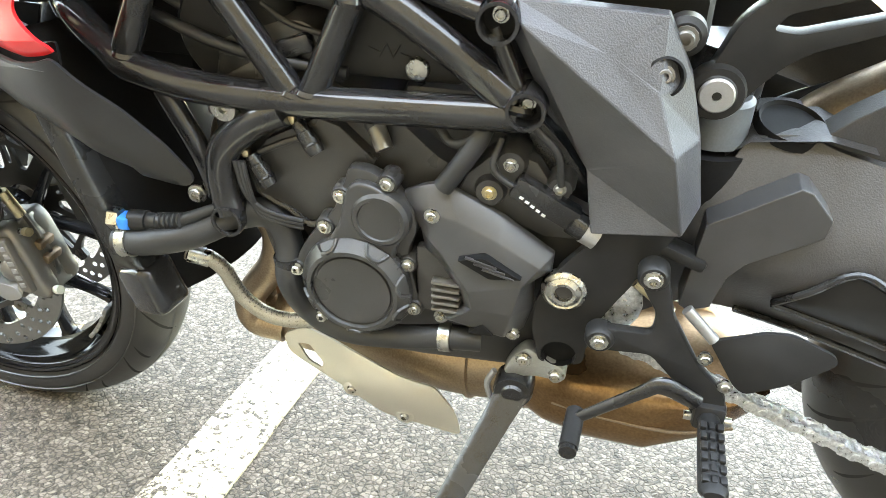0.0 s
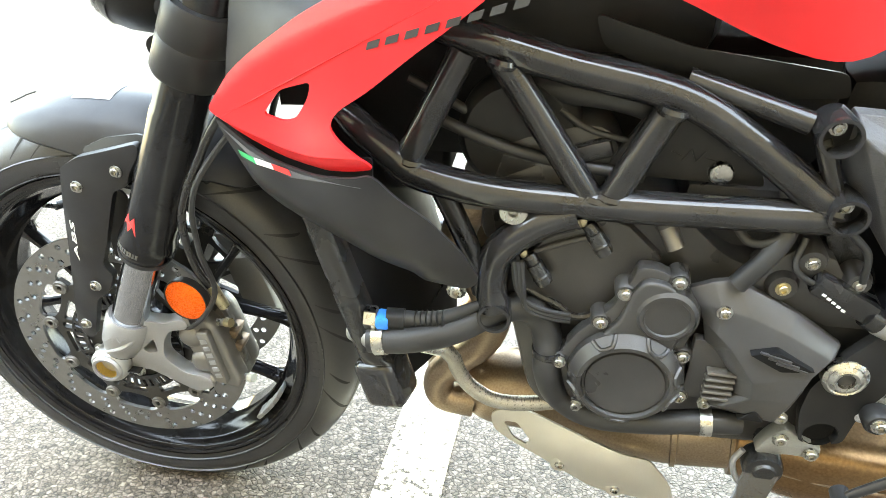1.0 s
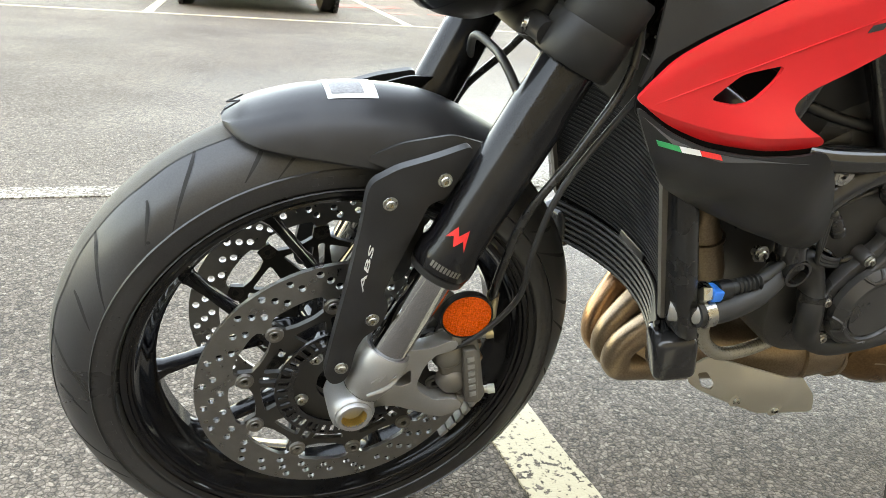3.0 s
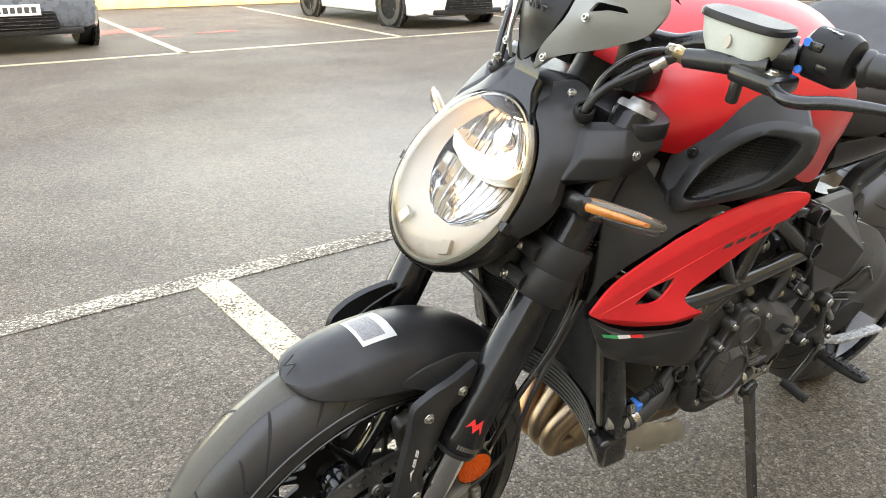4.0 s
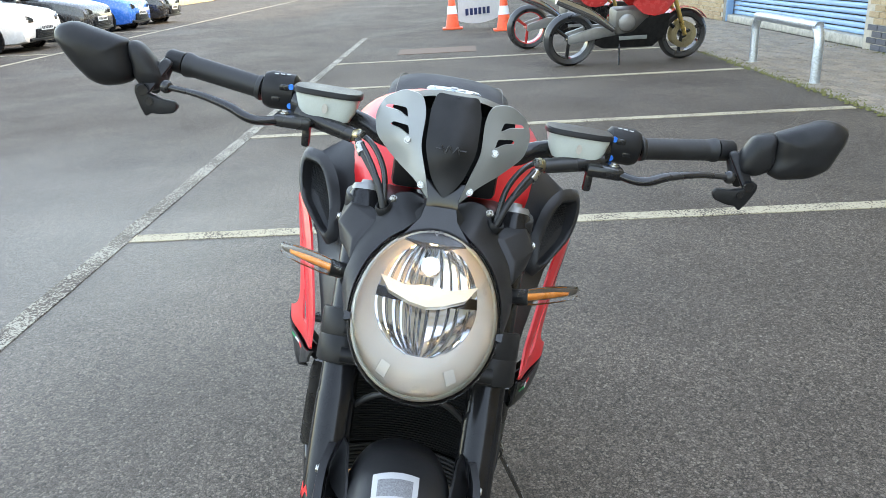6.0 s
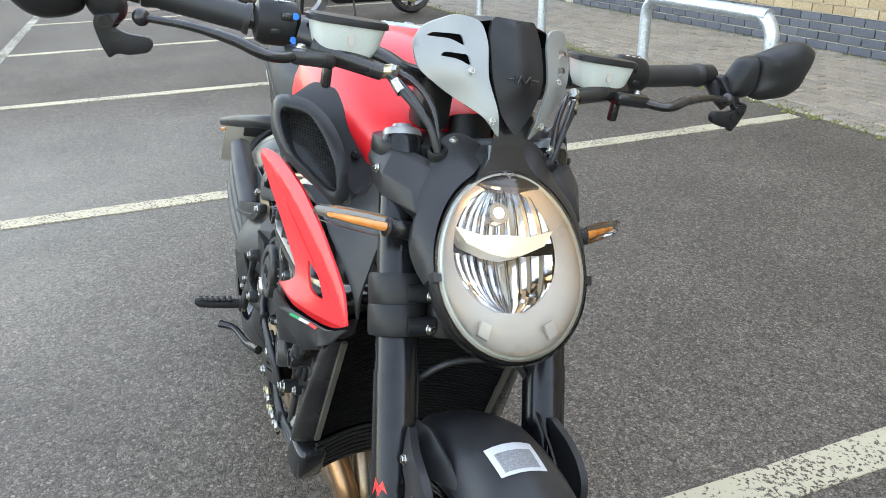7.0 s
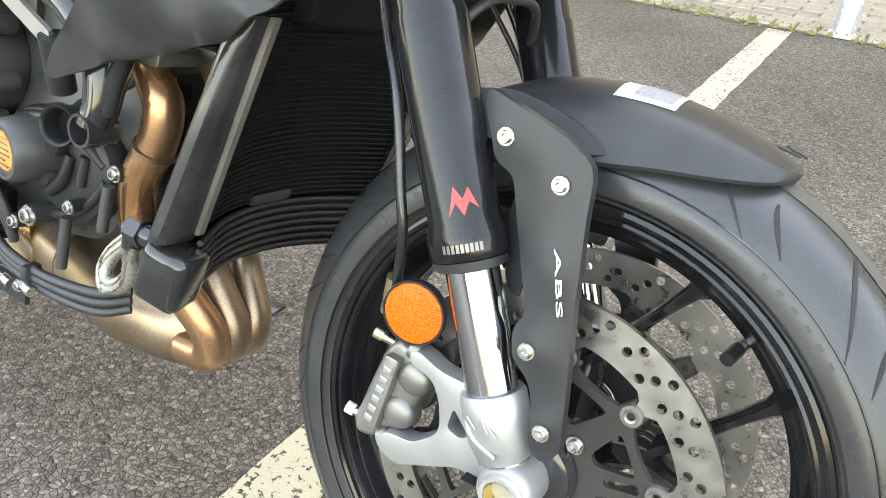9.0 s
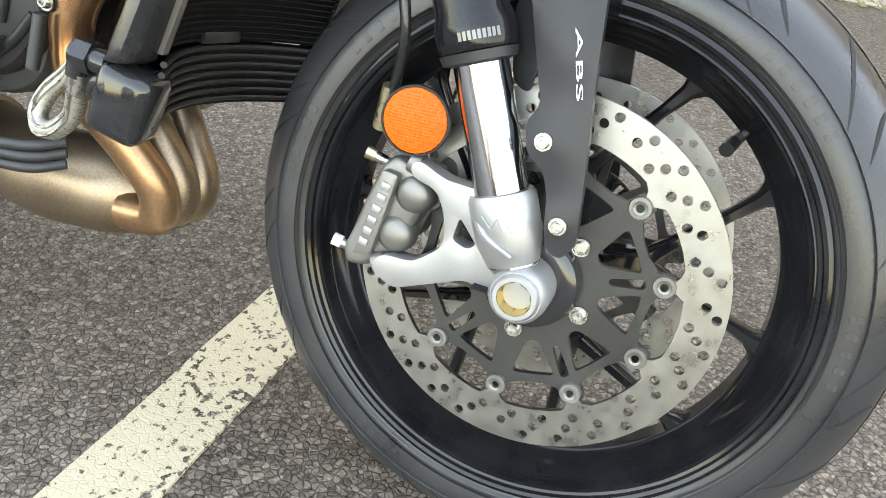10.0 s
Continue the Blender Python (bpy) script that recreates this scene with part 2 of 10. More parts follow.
M_GLOSS = mat("gloss_black_paint", (0.013, 0.013, 0.014), 0.09, 0.0, fine=900, var=0.2, rvar=0.025, bump=0.008, coat=0.2, spec=0.42)
M_FORK = mat("anodised_black_tube", (0.006, 0.006, 0.007), 0.16, 0.0, fine=900, var=0.2, rvar=0.05, bump=0.01, spec=0.3)
M_COVERBLACK = mat("satin_black_cover", (0.036, 0.036, 0.037), 0.33, fine=1500, var=0.2, rvar=0.05, bump=0.10)
M_SWING = mat("black_swingarm_paint", (0.032, 0.031, 0.032), 0.42, fine=700, var=0.2, rvar=0.05, bump=0.4)
M_FAIR = mat("matte_black_bodywork", (0.018, 0.018, 0.0192), 0.38, fine=1800, var=0.2, rvar=0.06, bump=0.08, spec=0.28)
M_PAPER = mat("printed_paper", (0.46, 0.46, 0.46), 0.6, var=0.05, bump=0.0)
M_DARK = mat("dark_engine_casting", (0.026, 0.0255, 0.0255), 0.33, 0.0, fine=1100, var=0.25, rvar=0.08, bump=0.22)
M_RED = mat("satin_red_paint", (0.70, 0.017, 0.024), 0.36, 0.0, fine=1500, var=0.05, rvar=0.04, bump=0.012, coat=0.15)
M_SILVER = mat("satin_silver_paint", (0.225, 0.235, 0.228), 0.36, 0.2, fine=1500, var=0.06, rvar=0.05, bump=0.02)
M_ALLOY = mat("cast_alloy", (0.30, 0.30, 0.298), 0.40, 0.65, fine=900, var=0.08, rvar=0.08, bump=0.06)
M_CALIPER = mat("anodised_caliper_alloy", (0.17, 0.163, 0.15), 0.45, 0.7, fine=900, var=0.1, bump=0.12)
M_CHROME = mat("chromed_tube", (0.42, 0.43, 0.45), 0.09, 1.0, fine=400, var=0.03, rvar=0.04, bump=0.0)
M_DISC = mat("ground_disc_steel", (0.25, 0.246, 0.236), 0.33, 0.95, scale=70, fine=1500, var=0.08, rvar=0.08, bump=0.12)
M_SPIDER = mat("anodised_grey_spider", (0.030, 0.029, 0.027), 0.38, 0.3, fine=1500, var=0.15, rvar=0.06, bump=0.05)
M_BOLT = mat("zinc_steel", (0.40, 0.395, 0.37), 0.30, 1.0, scale=120, var=0.12, bump=0.02)
M_BRASS = mat("yellow_zinc", (0.52, 0.45, 0.29), 0.35, 1.0, scale=120, var=0.12, bump=0.02)
M_RUBBER = mat("tyre_rubber", (0.019, 0.019, 0.0205), 0.34, fine=600, col2=(0.036, 0.036, 0.037), scale=9, rvar=0.10, bump=0.10)
M_HOSE = mat("rubber_hose", (0.013, 0.0135, 0.0145), 0.5, fine=900, var=0.2, bump=0.08)
M_SEAT = mat("black_seat_cover", (0.028, 0.028, 0.030), 0.62, fine=900, var=0.2, bump=0.35)
M_EXHAUST = mat("heat_tinted_steel", (0.20, 0.135, 0.085), 0.38, 0.85, col2=(0.36, 0.28, 0.20), scale=9, fine=400, rvar=0.08, bump=0.04)
M_SHIELD = mat("bead_blasted_steel", (0.60, 0.57, 0.50), 0.44, 0.8, fine=1200, var=0.06, bump=0.12)
M_TAN = mat("tan_heat_shield", (0.42, 0.30, 0.18), 0.42, 0.5, col2=(0.50, 0.38, 0.25), scale=8, fine=600, bump=0.06)
M_ORANGE = mat("orange_reflector", (0.64, 0.080, 0.003), 0.3, fine=900, scale=520, var=0.25, bump=0.25, coat=0.1, spec=0.15)
_nt = M_ORANGE.node_tree                         # moulded prisms behind the lens
_pr, _ge = _nt.nodes.new("ShaderNodeTexVoronoi"), _nt.nodes.new("ShaderNodeNewGeometry")
_pr.distance, _pr.inputs["Scale"].default_value, _pr.inputs["Randomness"].default_value = "MANHATTAN", 420, 0.1
_nt.links.new(_ge.outputs["Position"], _pr.inputs["Vector"])
_bm = _nt.nodes["Bump"]
_bm.inputs["Strength"].default_value, _bm.inputs["Distance"].default_value = 0.6, 0.0010
_nt.links.new(_pr.outputs["Distance"], _bm.inputs["Height"])
M_AMBER = mat("amber_strip", (0.72, 0.24, 0.04), 0.3, fine=800, var=0.2, bump=0.2, coat=0.5)
M_WHITE = mat("white_label", (0.66, 0.66, 0.65), 0.5, var=0.02, bump=0.0)
M_INK = mat("printed_ink", (0.03, 0.03, 0.03), 0.55, bump=0.0)
M_GREYINK = mat("grey_print", (0.060, 0.060, 0.064), 0.5, bump=0.0)
M_REDINK = mat("red_print", (0.75, 0.03, 0.03), 0.45, bump=0.0)
M_GREENINK = mat("green_print", (0.01, 0.28, 0.10), 0.45, bump=0.0)
M_BLUE = mat("blue_clip_plastic", (0.01, 0.20, 0.75), 0.4, bump=0.0)
M_GOLD = mat("gold_anodised", (0.62, 0.45, 0.16), 0.3, 1.0, bump=0.02)
M_FLUID = mat("milky_plastic", (0.50, 0.54, 0.50), 0.35, var=0.06, bump=0.0, coat=0.2)
M_REFLECT = mat("bright_reflector", (0.62, 0.63, 0.65), 0.10, 1.0, fine=200, var=0.02, rvar=0.03, bump=0.0)
M_BEZEL = mat("frosted_grey_bezel", (0.46, 0.43, 0.38), 0.36, 0.0, var=0.05, bump=0.0)
# near-black mesh; its colour also gives the shade inside sockets, slits and openings
M_MESH_SHADE = mat("black_mesh_and_hollow_shade", (0.005, 0.005, 0.0055), 0.6, bump=0.0, spec=0.15)
M_DUST = mat("dusty_worn_rubber", (0.040, 0.038, 0.034), 0.7, col2=(0.075, 0.068, 0.055), scale=40, fine=700, bump=0.3)
M_SIDE = mat("dark_bronze_strip", (0.10, 0.09, 0.078), 0.4, 0.3, bump=0.02)
M_COVER = clear_cover("clear_lens")
M_BULB = glow("lit_bulb", (1.0, 0.66, 0.32), 22.0)
M_WARM = glow("lit_filament_bar", (1.0, 0.74, 0.42), 1.4)
M_TYREMARK = mat("raised_tyre_lettering", (0.025, 0.025, 0.026), 0.38, fine=600, bump=0.05)
M_GLASS = mat("dark_window_glass", (0.01, 0.012, 0.014), 0.04, var=0.1, bump=0.0, coat=1.0)

# ---------------------------------------------------------------- mesh helpers
def spline(pts, n=8, closed=False):
    """Points on a Catmull-Rom curve through pts (tuples of any length)."""
    P = [np.array(p, float) for p in pts]
    if closed:
        P = [P[-1]] + P + [P[0], P[1]]
    else:
        P = [2 * P[0] - P[1]] + P + [2 * P[-1] - P[-2]]
    out = []
    for i in range(1, len(P) - 2):
        a, b, c, d = P[i - 1:i + 3]
        for k in range(n):
            s = k / n
            out.append(0.5 * (2 * b + (c - a) * s + (2 * a - 5 * b + 4 * c - d) * s * s + (3 * b - a - 3 * c + d) * s ** 3))
    if not closed:
        out.append(P[-2])
    return [tuple(float(v) for v in p) for p in out]


def part(name, bm, material, parent=None, label="", smooth=40, kind=""):
    """Links a bmesh as one mesh object under a thing or a part."""
    me = bpy.data.meshes.new(name)
    bmesh.ops.recalc_face_normals(bm, faces=bm.faces)
    bm.to_mesh(me)
    bm.free()
    return link_mesh(name, me, material, parent, label, smooth, kind)


def link_mesh(name, me, material, parent=None, label="", smooth=40, kind=""):
    if material is not None:
        me.materials.append(material)
    if smooth:
        me.shade_smooth()
        me.set_sharp_from_angle(angle=radians(smooth))
    ob = new(name, me)
    ob.parent = parent
    return tagged(ob, label=label, kind=kind)


def thing(name, m=None, label="", category="", group="", kind=""):
    ob = new(name)
    ob.empty_display_size = 0.1
    if m is not None:
        ob.matrix_basis = m
    return tagged(ob, label, category, group, kind)


def ring_faces(bm, rings, closed_ring=True, closed_path=False, caps=True):
    n = len(rings[0])
    m = len(rings)
    for i in range(m if closed_path else m - 1):
        a, b = rings[i], rings[(i + 1) % m]
        for j in range(n if closed_ring else n - 1):
            k = (j + 1) % n
            try:
                bm.faces.new((a[j], a[k], b[k], b[j]))
            except ValueError:
                pass
    if caps and closed_ring and not closed_path:
        for r in (rings[0], rings[-1]):
            try:
                bm.faces.new(r)
            except ValueError:
                pass


def loft(sections, closed=True, caps=True, bm=None, closed_path=False):
    """Skins rings of points, all with the same count."""
    bm = bm or bmesh.new()
    rings = [[bm.verts.new(p) for p in s] for s in sections]
    ring_faces(bm, rings, closed, closed_path, caps)
    return bm


def tube(pts, r, n=12, bm=None, smooth=6, caps=True, flat=None, closed=False):
    """A bar or hose along pts; r a radius or one for each point; flat=(direction, ratio) squashes it."""
    bm = bm or bmesh.new()
    rr = r if isinstance(r, (list, tuple)) else [r] * len(pts)
    P = [(*p, q) for p, q in zip(pts, rr)]
    if smooth and len(P) > 2:
        P = spline(P, smooth, closed)
    C = [Vector(p[:3]) for p in P]
    rings, up = [], None
    m = len(C)
    for i, p in enumerate(P):
        if closed:
            t = C[(i + 1) % m] - C[i - 1]
        else:
            t = C[min(i + 1, m - 1)] - C[max(i - 1, 0)]
        t.normalize()
        if up is None:
            up = t.orthogonal().normalized() if flat is None else Vector(flat[0])
        up = (up - t * up.dot(t)).normalized()
        side = t.cross(up)
        k = 1 if flat is None else flat[1]
        rings.append([bm.verts.new(C[i] + (up * math.cos(a) * k + side * math.sin(a)) * max(p[3], 1e-4)) for a in (2 * math.pi * j / n for j in range(n))])
    ring_faces(bm, rings, True, closed, caps)
    return bm


def axes_to(d):
    """A turn that brings z to the direction d."""
    return Vector(d).normalized().to_track_quat("Z", "Y").to_matrix().to_4x4()


def lathe(profile, centre=(0, 0, 0), axis=(0, 0, 1), n=32, bm=None, closed=False, arc=None):
    """Turns (radius, height) points about an axis. closed: the profile is a loop."""
    bm = bm or bmesh.new()
    m = Matrix.Translation(centre) @ axes_to(axis)
    rings = []
    for j in range(n):
        a = 2 * math.pi * j / n if arc is None else arc[0] + (arc[1] - arc[0]) * j / (n - 1)
        rings.append([bm.verts.new(m @ Vector((r * math.cos(a), r * math.sin(a), h))) for r, h in profile])
    mm = len(profile)
    for j in range(n if arc is None else n - 1):
        a, b = rings[j], rings[(j + 1) % n]
        for i in range(mm if closed else mm - 1):
            k = (i + 1) % mm
            bm.faces.new((a[i], a[k], b[k], b[i]))
    bmesh.ops.remove_doubles(bm, verts=bm.verts, dist=1e-6)
    return bm


def fillet(pts, r, n=4):
    """Rounds the corners of a closed outline."""
    out = []
    N = len(pts)
    for i in range(N):
        p = Vector(pts[i][:2])
        rad = pts[i][2] if len(pts[i]) > 2 else r
        a, b = Vector(pts[i - 1][:2]) - p, Vector(pts[(i + 1) % N][:2]) - p
        la, lb = a.length, b.length
        ca, cb = p + a.normalized() * min(rad, la * 0.45), p + b.normalized() * min(rad, lb * 0.45)
        for k in range(n + 1):
            s = k / n
            q = ca * (1 - s) ** 2 + p * 2 * s * (1 - s) + cb * s * s
            out.append((q.x, q.y))
    return out


def prism(outline, y0, y1, bevel=0.0, bm=None, holes=(), to=None, seg=2):
    """A plate: outline in (x, z), from y0 to y1, with through holes and softened edges. to: maps (x, y, z) on."""
    own = bmesh.new()
    loops = [list(outline)] + [list(h) for h in holes]
    verts, edges = [], []
    for lp in loops:
        s = len(verts)
        verts += [Vector(p[:2]) for p in lp]
        edges += [(s + i, s + (i + 1) % len(lp)) for i in range(len(lp))]
    if holes:
        co, ed, fa, *_ = delaunay_2d_cdt(verts, edges, [], 2, 1e-6)
        keep = []
        for f in fa:
            c = sum((co[i] for i in f), Vector((0, 0))) / len(f)
            if not any(inside(c, h) for h in holes) and inside(c, outline):
                keep.append(f)
        lo = [own.verts.new((c.x, y0, c.y)) for c in co]
        for f in keep:
            own.faces.new([lo[i] for i in f])
        bmesh.ops.delete(own, geom=[v for v in own.verts if not v.link_faces], context="VERTS")
    else:
        own.faces.new([own.verts.new((p.x, y0, p.y)) for p in verts])
    faces = list(own.faces)
    rim = [e for e in own.edges if len(e.link_faces) == 1]
    g = bmesh.ops.extrude_face_region(own, geom=faces)
    nv = [x for x in g["geom"] if isinstance(x, bmesh.types.BMVert)]
    bmesh.ops.translate(own, verts=nv, vec=(0, y1 - y0, 0))
    if bevel:
        bmesh.ops.recalc_face_normals(own, faces=own.faces)
        sharp = [e for e in own.edges if len(e.link_faces) == 2 and e.calc_face_angle() > 1.2 and abs(e.verts[0].co.y - e.verts[1].co.y) < 1e-6]
        bmesh.ops.bevel(own, geom=sharp, offset=bevel, segments=seg, profile=0.5, affect="EDGES", clamp_overlap=True)
    if to:
        for v in own.verts:
            v.co = to(v.co)
    if bm is None:
        return own
    me = bpy.data.meshes.new("t")
    own.to_mesh(me)
    own.free()
    bm.from_mesh(me)
    bpy.data.meshes.remove(me)
    return bm


def inside(c, poly):
    x, y = c[0], c[1]
    r = False
    for i in range(len(poly)):
        x1, y1, x2, y2 = *poly[i - 1][:2], *poly[i][:2]
        if (y1 > y) != (y2 > y) and x < (x2 - x1) * (y - y1) / (y2 - y1) + x1:
            r = not r
    return r


def tps(ctrl):
    """A smooth height over the plane through control points (u, v, h)."""
    C = np.array(ctrl, float)
    n = len(C)

    def U(d):
        return np.where(d > 1e-9, d * d * np.log(d + 1e-12), 0.0)
    K = U(np.hypot(C[:, None, 0] - C[None, :, 0], C[:, None, 1] - C[None, :, 1])) + np.eye(n) * 1e-5
    P = np.c_[np.ones(n), C[:, :2]]
    A = np.block([[K, P], [P.T, np.zeros((3, 3))]])
    w = np.linalg.solve(A, np.r_[C[:, 2], np.zeros(3)])

    def f(u, v):
        d = np.hypot(C[:, 0] - u, C[:, 1] - v)
        return float(U(d) @ w[:n] + w[n] + w[n + 1] * u + w[n + 2] * v)
    return f


def panel(outline, depth, thick=0.003, step=0.012, holes=(), bm=None, swap=None, edge=0.0, creases=()):
    """A moulded skin: an outline in (x, z), y from depth(x, z), given thickness. edge: how far its rim turns inwards.
    swap maps (x, y, z) to another plane."""
    own = bmesh.new()
    loops = [list(outline)] + [list(h) for h in holes]
    verts, edges = [], []
    for lp in loops:
        s = len(verts)
        verts += [Vector(p[:2]) for p in lp]
        edges += [(s + i, s + (i + 1) % len(lp)) for i in range(len(lp))]
    xs, zs = [p.x for p in verts], [p.y for p in verts]
    B = np.array([list(p) for p in verts])
    i = 0
    for u in np.arange(min(xs), max(xs), step):
        i += 1
        for v in np.arange(min(zs) + (i % 2) * step / 2, max(zs), step):
            if inside((u, v), outline) and not any(inside((u, v), h) for h in holes) and np.min(np.hypot(B[:, 0] - u, B[:, 1] - v)) > step * 0.5:
                verts.append(Vector((u, v)))
    for line in creases:
        pts = [p for p in line if inside(p, outline)]
        verts = [v for v in verts[:len(B)]] + [v for v in verts[len(B):] if min(math.hypot(v.x - p[0], v.y - p[1]) for p in pts) > step * 0.45]
        k0 = len(verts)
        verts += [Vector(p) for p in pts]
        edges += [(k0 + i, k0 + i + 1) for i in range(len(pts) - 1)]
        B = np.array([list(p) for p in verts[:len(B)]])
    co, ed, fa, *_ = delaunay_2d_cdt(verts, edges, [], 2, 1e-6)
    keep = []
    for f in fa:
        c = sum((co[k] for k in f), Vector((0, 0))) / len(f)
        if inside(c, outline) and not any(inside(c, h) for h in holes):
            keep.append(f)
    vs = [own.verts.new((c.x, depth(c.x, c.y), c.y)) for c in co]
    for f in keep:
        own.faces.new([vs[k] for k in f])
    bmesh.ops.delete(own, geom=[v for v in own.verts if not v.link_faces], context="VERTS")
    sign = 1 if thick > 0 else -1
    g = bmesh.ops.extrude_face_region(own, geom=list(own.faces))
    nv = [x for x in g["geom"] if isinstance(x, bmesh.types.BMVert)]
    for v in nv:
        v.co.y += thick
    if swap:
        for v in own.verts:
            v.co = swap(v.co)
    if bm is None:
        return own
    me = bpy.data.meshes.new("t")
    own.to_mesh(me)
    own.free()
    bm.from_mesh(me)
    bpy.data.meshes.remove(me)
    return bm


def block(size, centre=(0, 0, 0), bevel=0.003, bm=None, turn=None, seg=2):
    """A box with rounded edges."""
    own = bmesh.new()
    bmesh.ops.create_cube(own, size=1)
    for v in own.verts:
        v.co = Vector((v.co.x * size[0], v.co.y * size[1], v.co.z * size[2]))
    if bevel:
        bmesh.ops.bevel(own, geom=list(own.edges), offset=bevel, segments=seg, profile=0.5, affect="EDGES", clamp_overlap=True)
    m = Matrix.Translation(centre) @ (turn.to_4x4() if turn else Matrix())
    bmesh.ops.transform(own, matrix=m, verts=own.verts)
    if bm is None:
        return own
    me = bpy.data.meshes.new("t")
    own.to_mesh(me)
    own.free()
    bm.from_mesh(me)
    bpy.data.meshes.remove(me)
    return bm


def rod(a, b, r, n=12, bm=None, r2=None):
    return tube([a, b], [r, r if r2 is None else r2], n, bm, 0)


def roundrect(cx, cz, w, h, r, n=4):
    return fillet([(cx - w / 2, cz - h / 2), (cx + w / 2, cz - h / 2), (cx + w / 2, cz + h / 2), (cx - w / 2, cz + h / 2)], r, n)


def circle(cx, cz, r, n=20):
    return [(cx + r * math.cos(2 * math.pi * k / n), cz + r * math.sin(2 * math.pi * k / n)) for k in range(n)]


BOLTS = {}


def bolt(parent, at, r=0.006, axis=(0, -1, 0), material=None, name="bolt", washer=True):
    """A flanged socket-head screw seen from its head; alike ones share a mesh."""
    material = material or M_BOLT
    r *= 0.88
    key = (round(r, 4), material.name, washer)
    if key not in BOLTS:
        bm = lathe([(0, r * 0.15), (r * 0.5, r * 0.15), (r * 0.52, r * 0.75), (r * 0.85, r * 0.75), (r * 1.0, r * 0.55), (r * 1.0, r * 0.1)] +
                   ([(r * 1.35, r * 0.1), (r * 1.4, -r * 0.1)] if washer else []) + [(r * 0.9, -r * 0.2), (r * 0.9, -r * 1.2)], n=12)
        bmesh.ops.recalc_face_normals(bm, faces=bm.faces)
        me = bpy.data.meshes.new("bolt")
        bm.to_mesh(me)
        bm.free()
        me.materials.append(material)
        me.shade_smooth()
        me.set_sharp_from_angle(angle=radians(35))
        BOLTS[key] = me
    ob = new(name, BOLTS[key])
    ob.parent = parent
    ob.matrix_basis = Matrix.Translation(at) @ axes_to(axis)
    return ob


def lettering(name, text, size, m, material, parent=None, depth=0.0006, shear=0.0, label=""):
    cu = bpy.data.curves.new(name, "FONT")
    cu.body, cu.size, cu.extrude, cu.align_x, cu.align_y, cu.shear = text, size, depth, "CENTER", "CENTER", shear
    cu.resolution_u = 3
    ob = new("tmp", cu)
    dg = bpy.context.evaluated_depsgraph_get()
    me = bpy.data.meshes.new_from_object(ob.evaluated_get(dg))
    bpy.data.objects.remove(ob)
    me.materials.clear()
    me.materials.append(material)
    o = new(name, me)
    o.parent, o.matrix_basis = parent, m
    return tagged(o, label=label)


def faceted(pts, faces, s, back=0.014, bevel=0.0016):
    """A cast plate of flat facets with softened ridges: points (x, z, y outwards), s the side."""
    bm = bmesh.new()
    vs = [bm.verts.new((x, s * y, z)) for x, z, y in pts]
    for f in faces:
        bm.faces.new([vs[i] for i in f])
    rim = [e for e in bm.edges if len(e.link_faces) == 1]
    g = bmesh.ops.extrude_edge_only(bm, edges=rim)
    for v in [x for x in g["geom"] if isinstance(x, bmesh.types.BMVert)]:
        v.co.y -= s * back
    bmesh.ops.recalc_face_normals(bm, faces=bm.faces)
    bmesh.ops.bevel(bm, geom=[e for e in bm.edges if len(e.link_faces) == 2 and e.calc_face_angle() > 0.12], offset=bevel, segments=2, profile=0.5, affect="EDGES", clamp_overlap=True)
    return bm


def chamfered(outline, y0, y1, y2, inset, bevel=0.0012):
    """A plate with a broad chamfer: walls from y0 to y1, sloped in to the face at y2."""
    bm = bmesh.new()
    lo = [bm.verts.new((x, y0, z)) for x, z in outline]
    hi = [bm.verts.new((x, y1, z)) for x, z in outline]
    n = len(lo)
    for i in range(n):
        bm.faces.new((lo[i], lo[(i + 1) % n], hi[(i + 1) % n], hi[i]))
    f = bm.faces.new(hi)
    bmesh.ops.inset_region(bm, faces=[f], thickness=inset, use_even_offset=True)
    for v in f.verts:
        v.co.y = y2
    bmesh.ops.recalc_face_normals(bm, faces=bm.faces)
    bmesh.ops.bevel(bm, geom=[e for e in bm.edges if len(e.link_faces) == 2 and e.calc_face_angle() > 0.12], offset=bevel, segments=2, profile=0.5, affect="EDGES", clamp_overlap=True)
    return bm


def above(line, x, z):
    """Signed distance of a point from a line of points given from front to back; plus above it."""
    best, sign = 9.0, 1.0
    for (x0, z0), (x1, z1) in zip(line[:-1], line[1:]):
        dx, dz = x1 - x0, z1 - z0
        u = max(0.0, min(1.0, ((x - x0) * dx + (z - z0) * dz) / (dx * dx + dz * dz)))
        d = math.hypot(x - x0 - u * dx, z - z0 - u * dz)
        if d < best:
            best, sign = d, 1.0 if dx * (z - z0) - dz * (x - x0) > 0 else -1.0
    return best * sign

# ---------------------------------------------------------------- setting
def flat(name, outline, z0, z1, material, label="", kind="structure", bevel=0.0):
    bm = prism([(x, y) for x, y in outline], z0, z1, bevel, to=lambda c: Vector((c.x, c.z, c.y)))
    ob = part(name, bm, material, None, smooth=30)
    return tagged(ob, label, kind=kind)


def rect(x0, y0, x1, y1):
    return [(x0, y0), (x1, y0), (x1, y1), (x0, y1)]


bm = bmesh.new()
bmesh.ops.create_grid(bm, x_segments=40, y_segments=40, size=600)
ground = part("ground", bm, M_ASPHALT, None, smooth=0)
tagged(ground, "damp grey tarmac of a car park", "ground", kind="structure")

BAY = 2.45
Y_T, Y_E = 1.9, -2.9


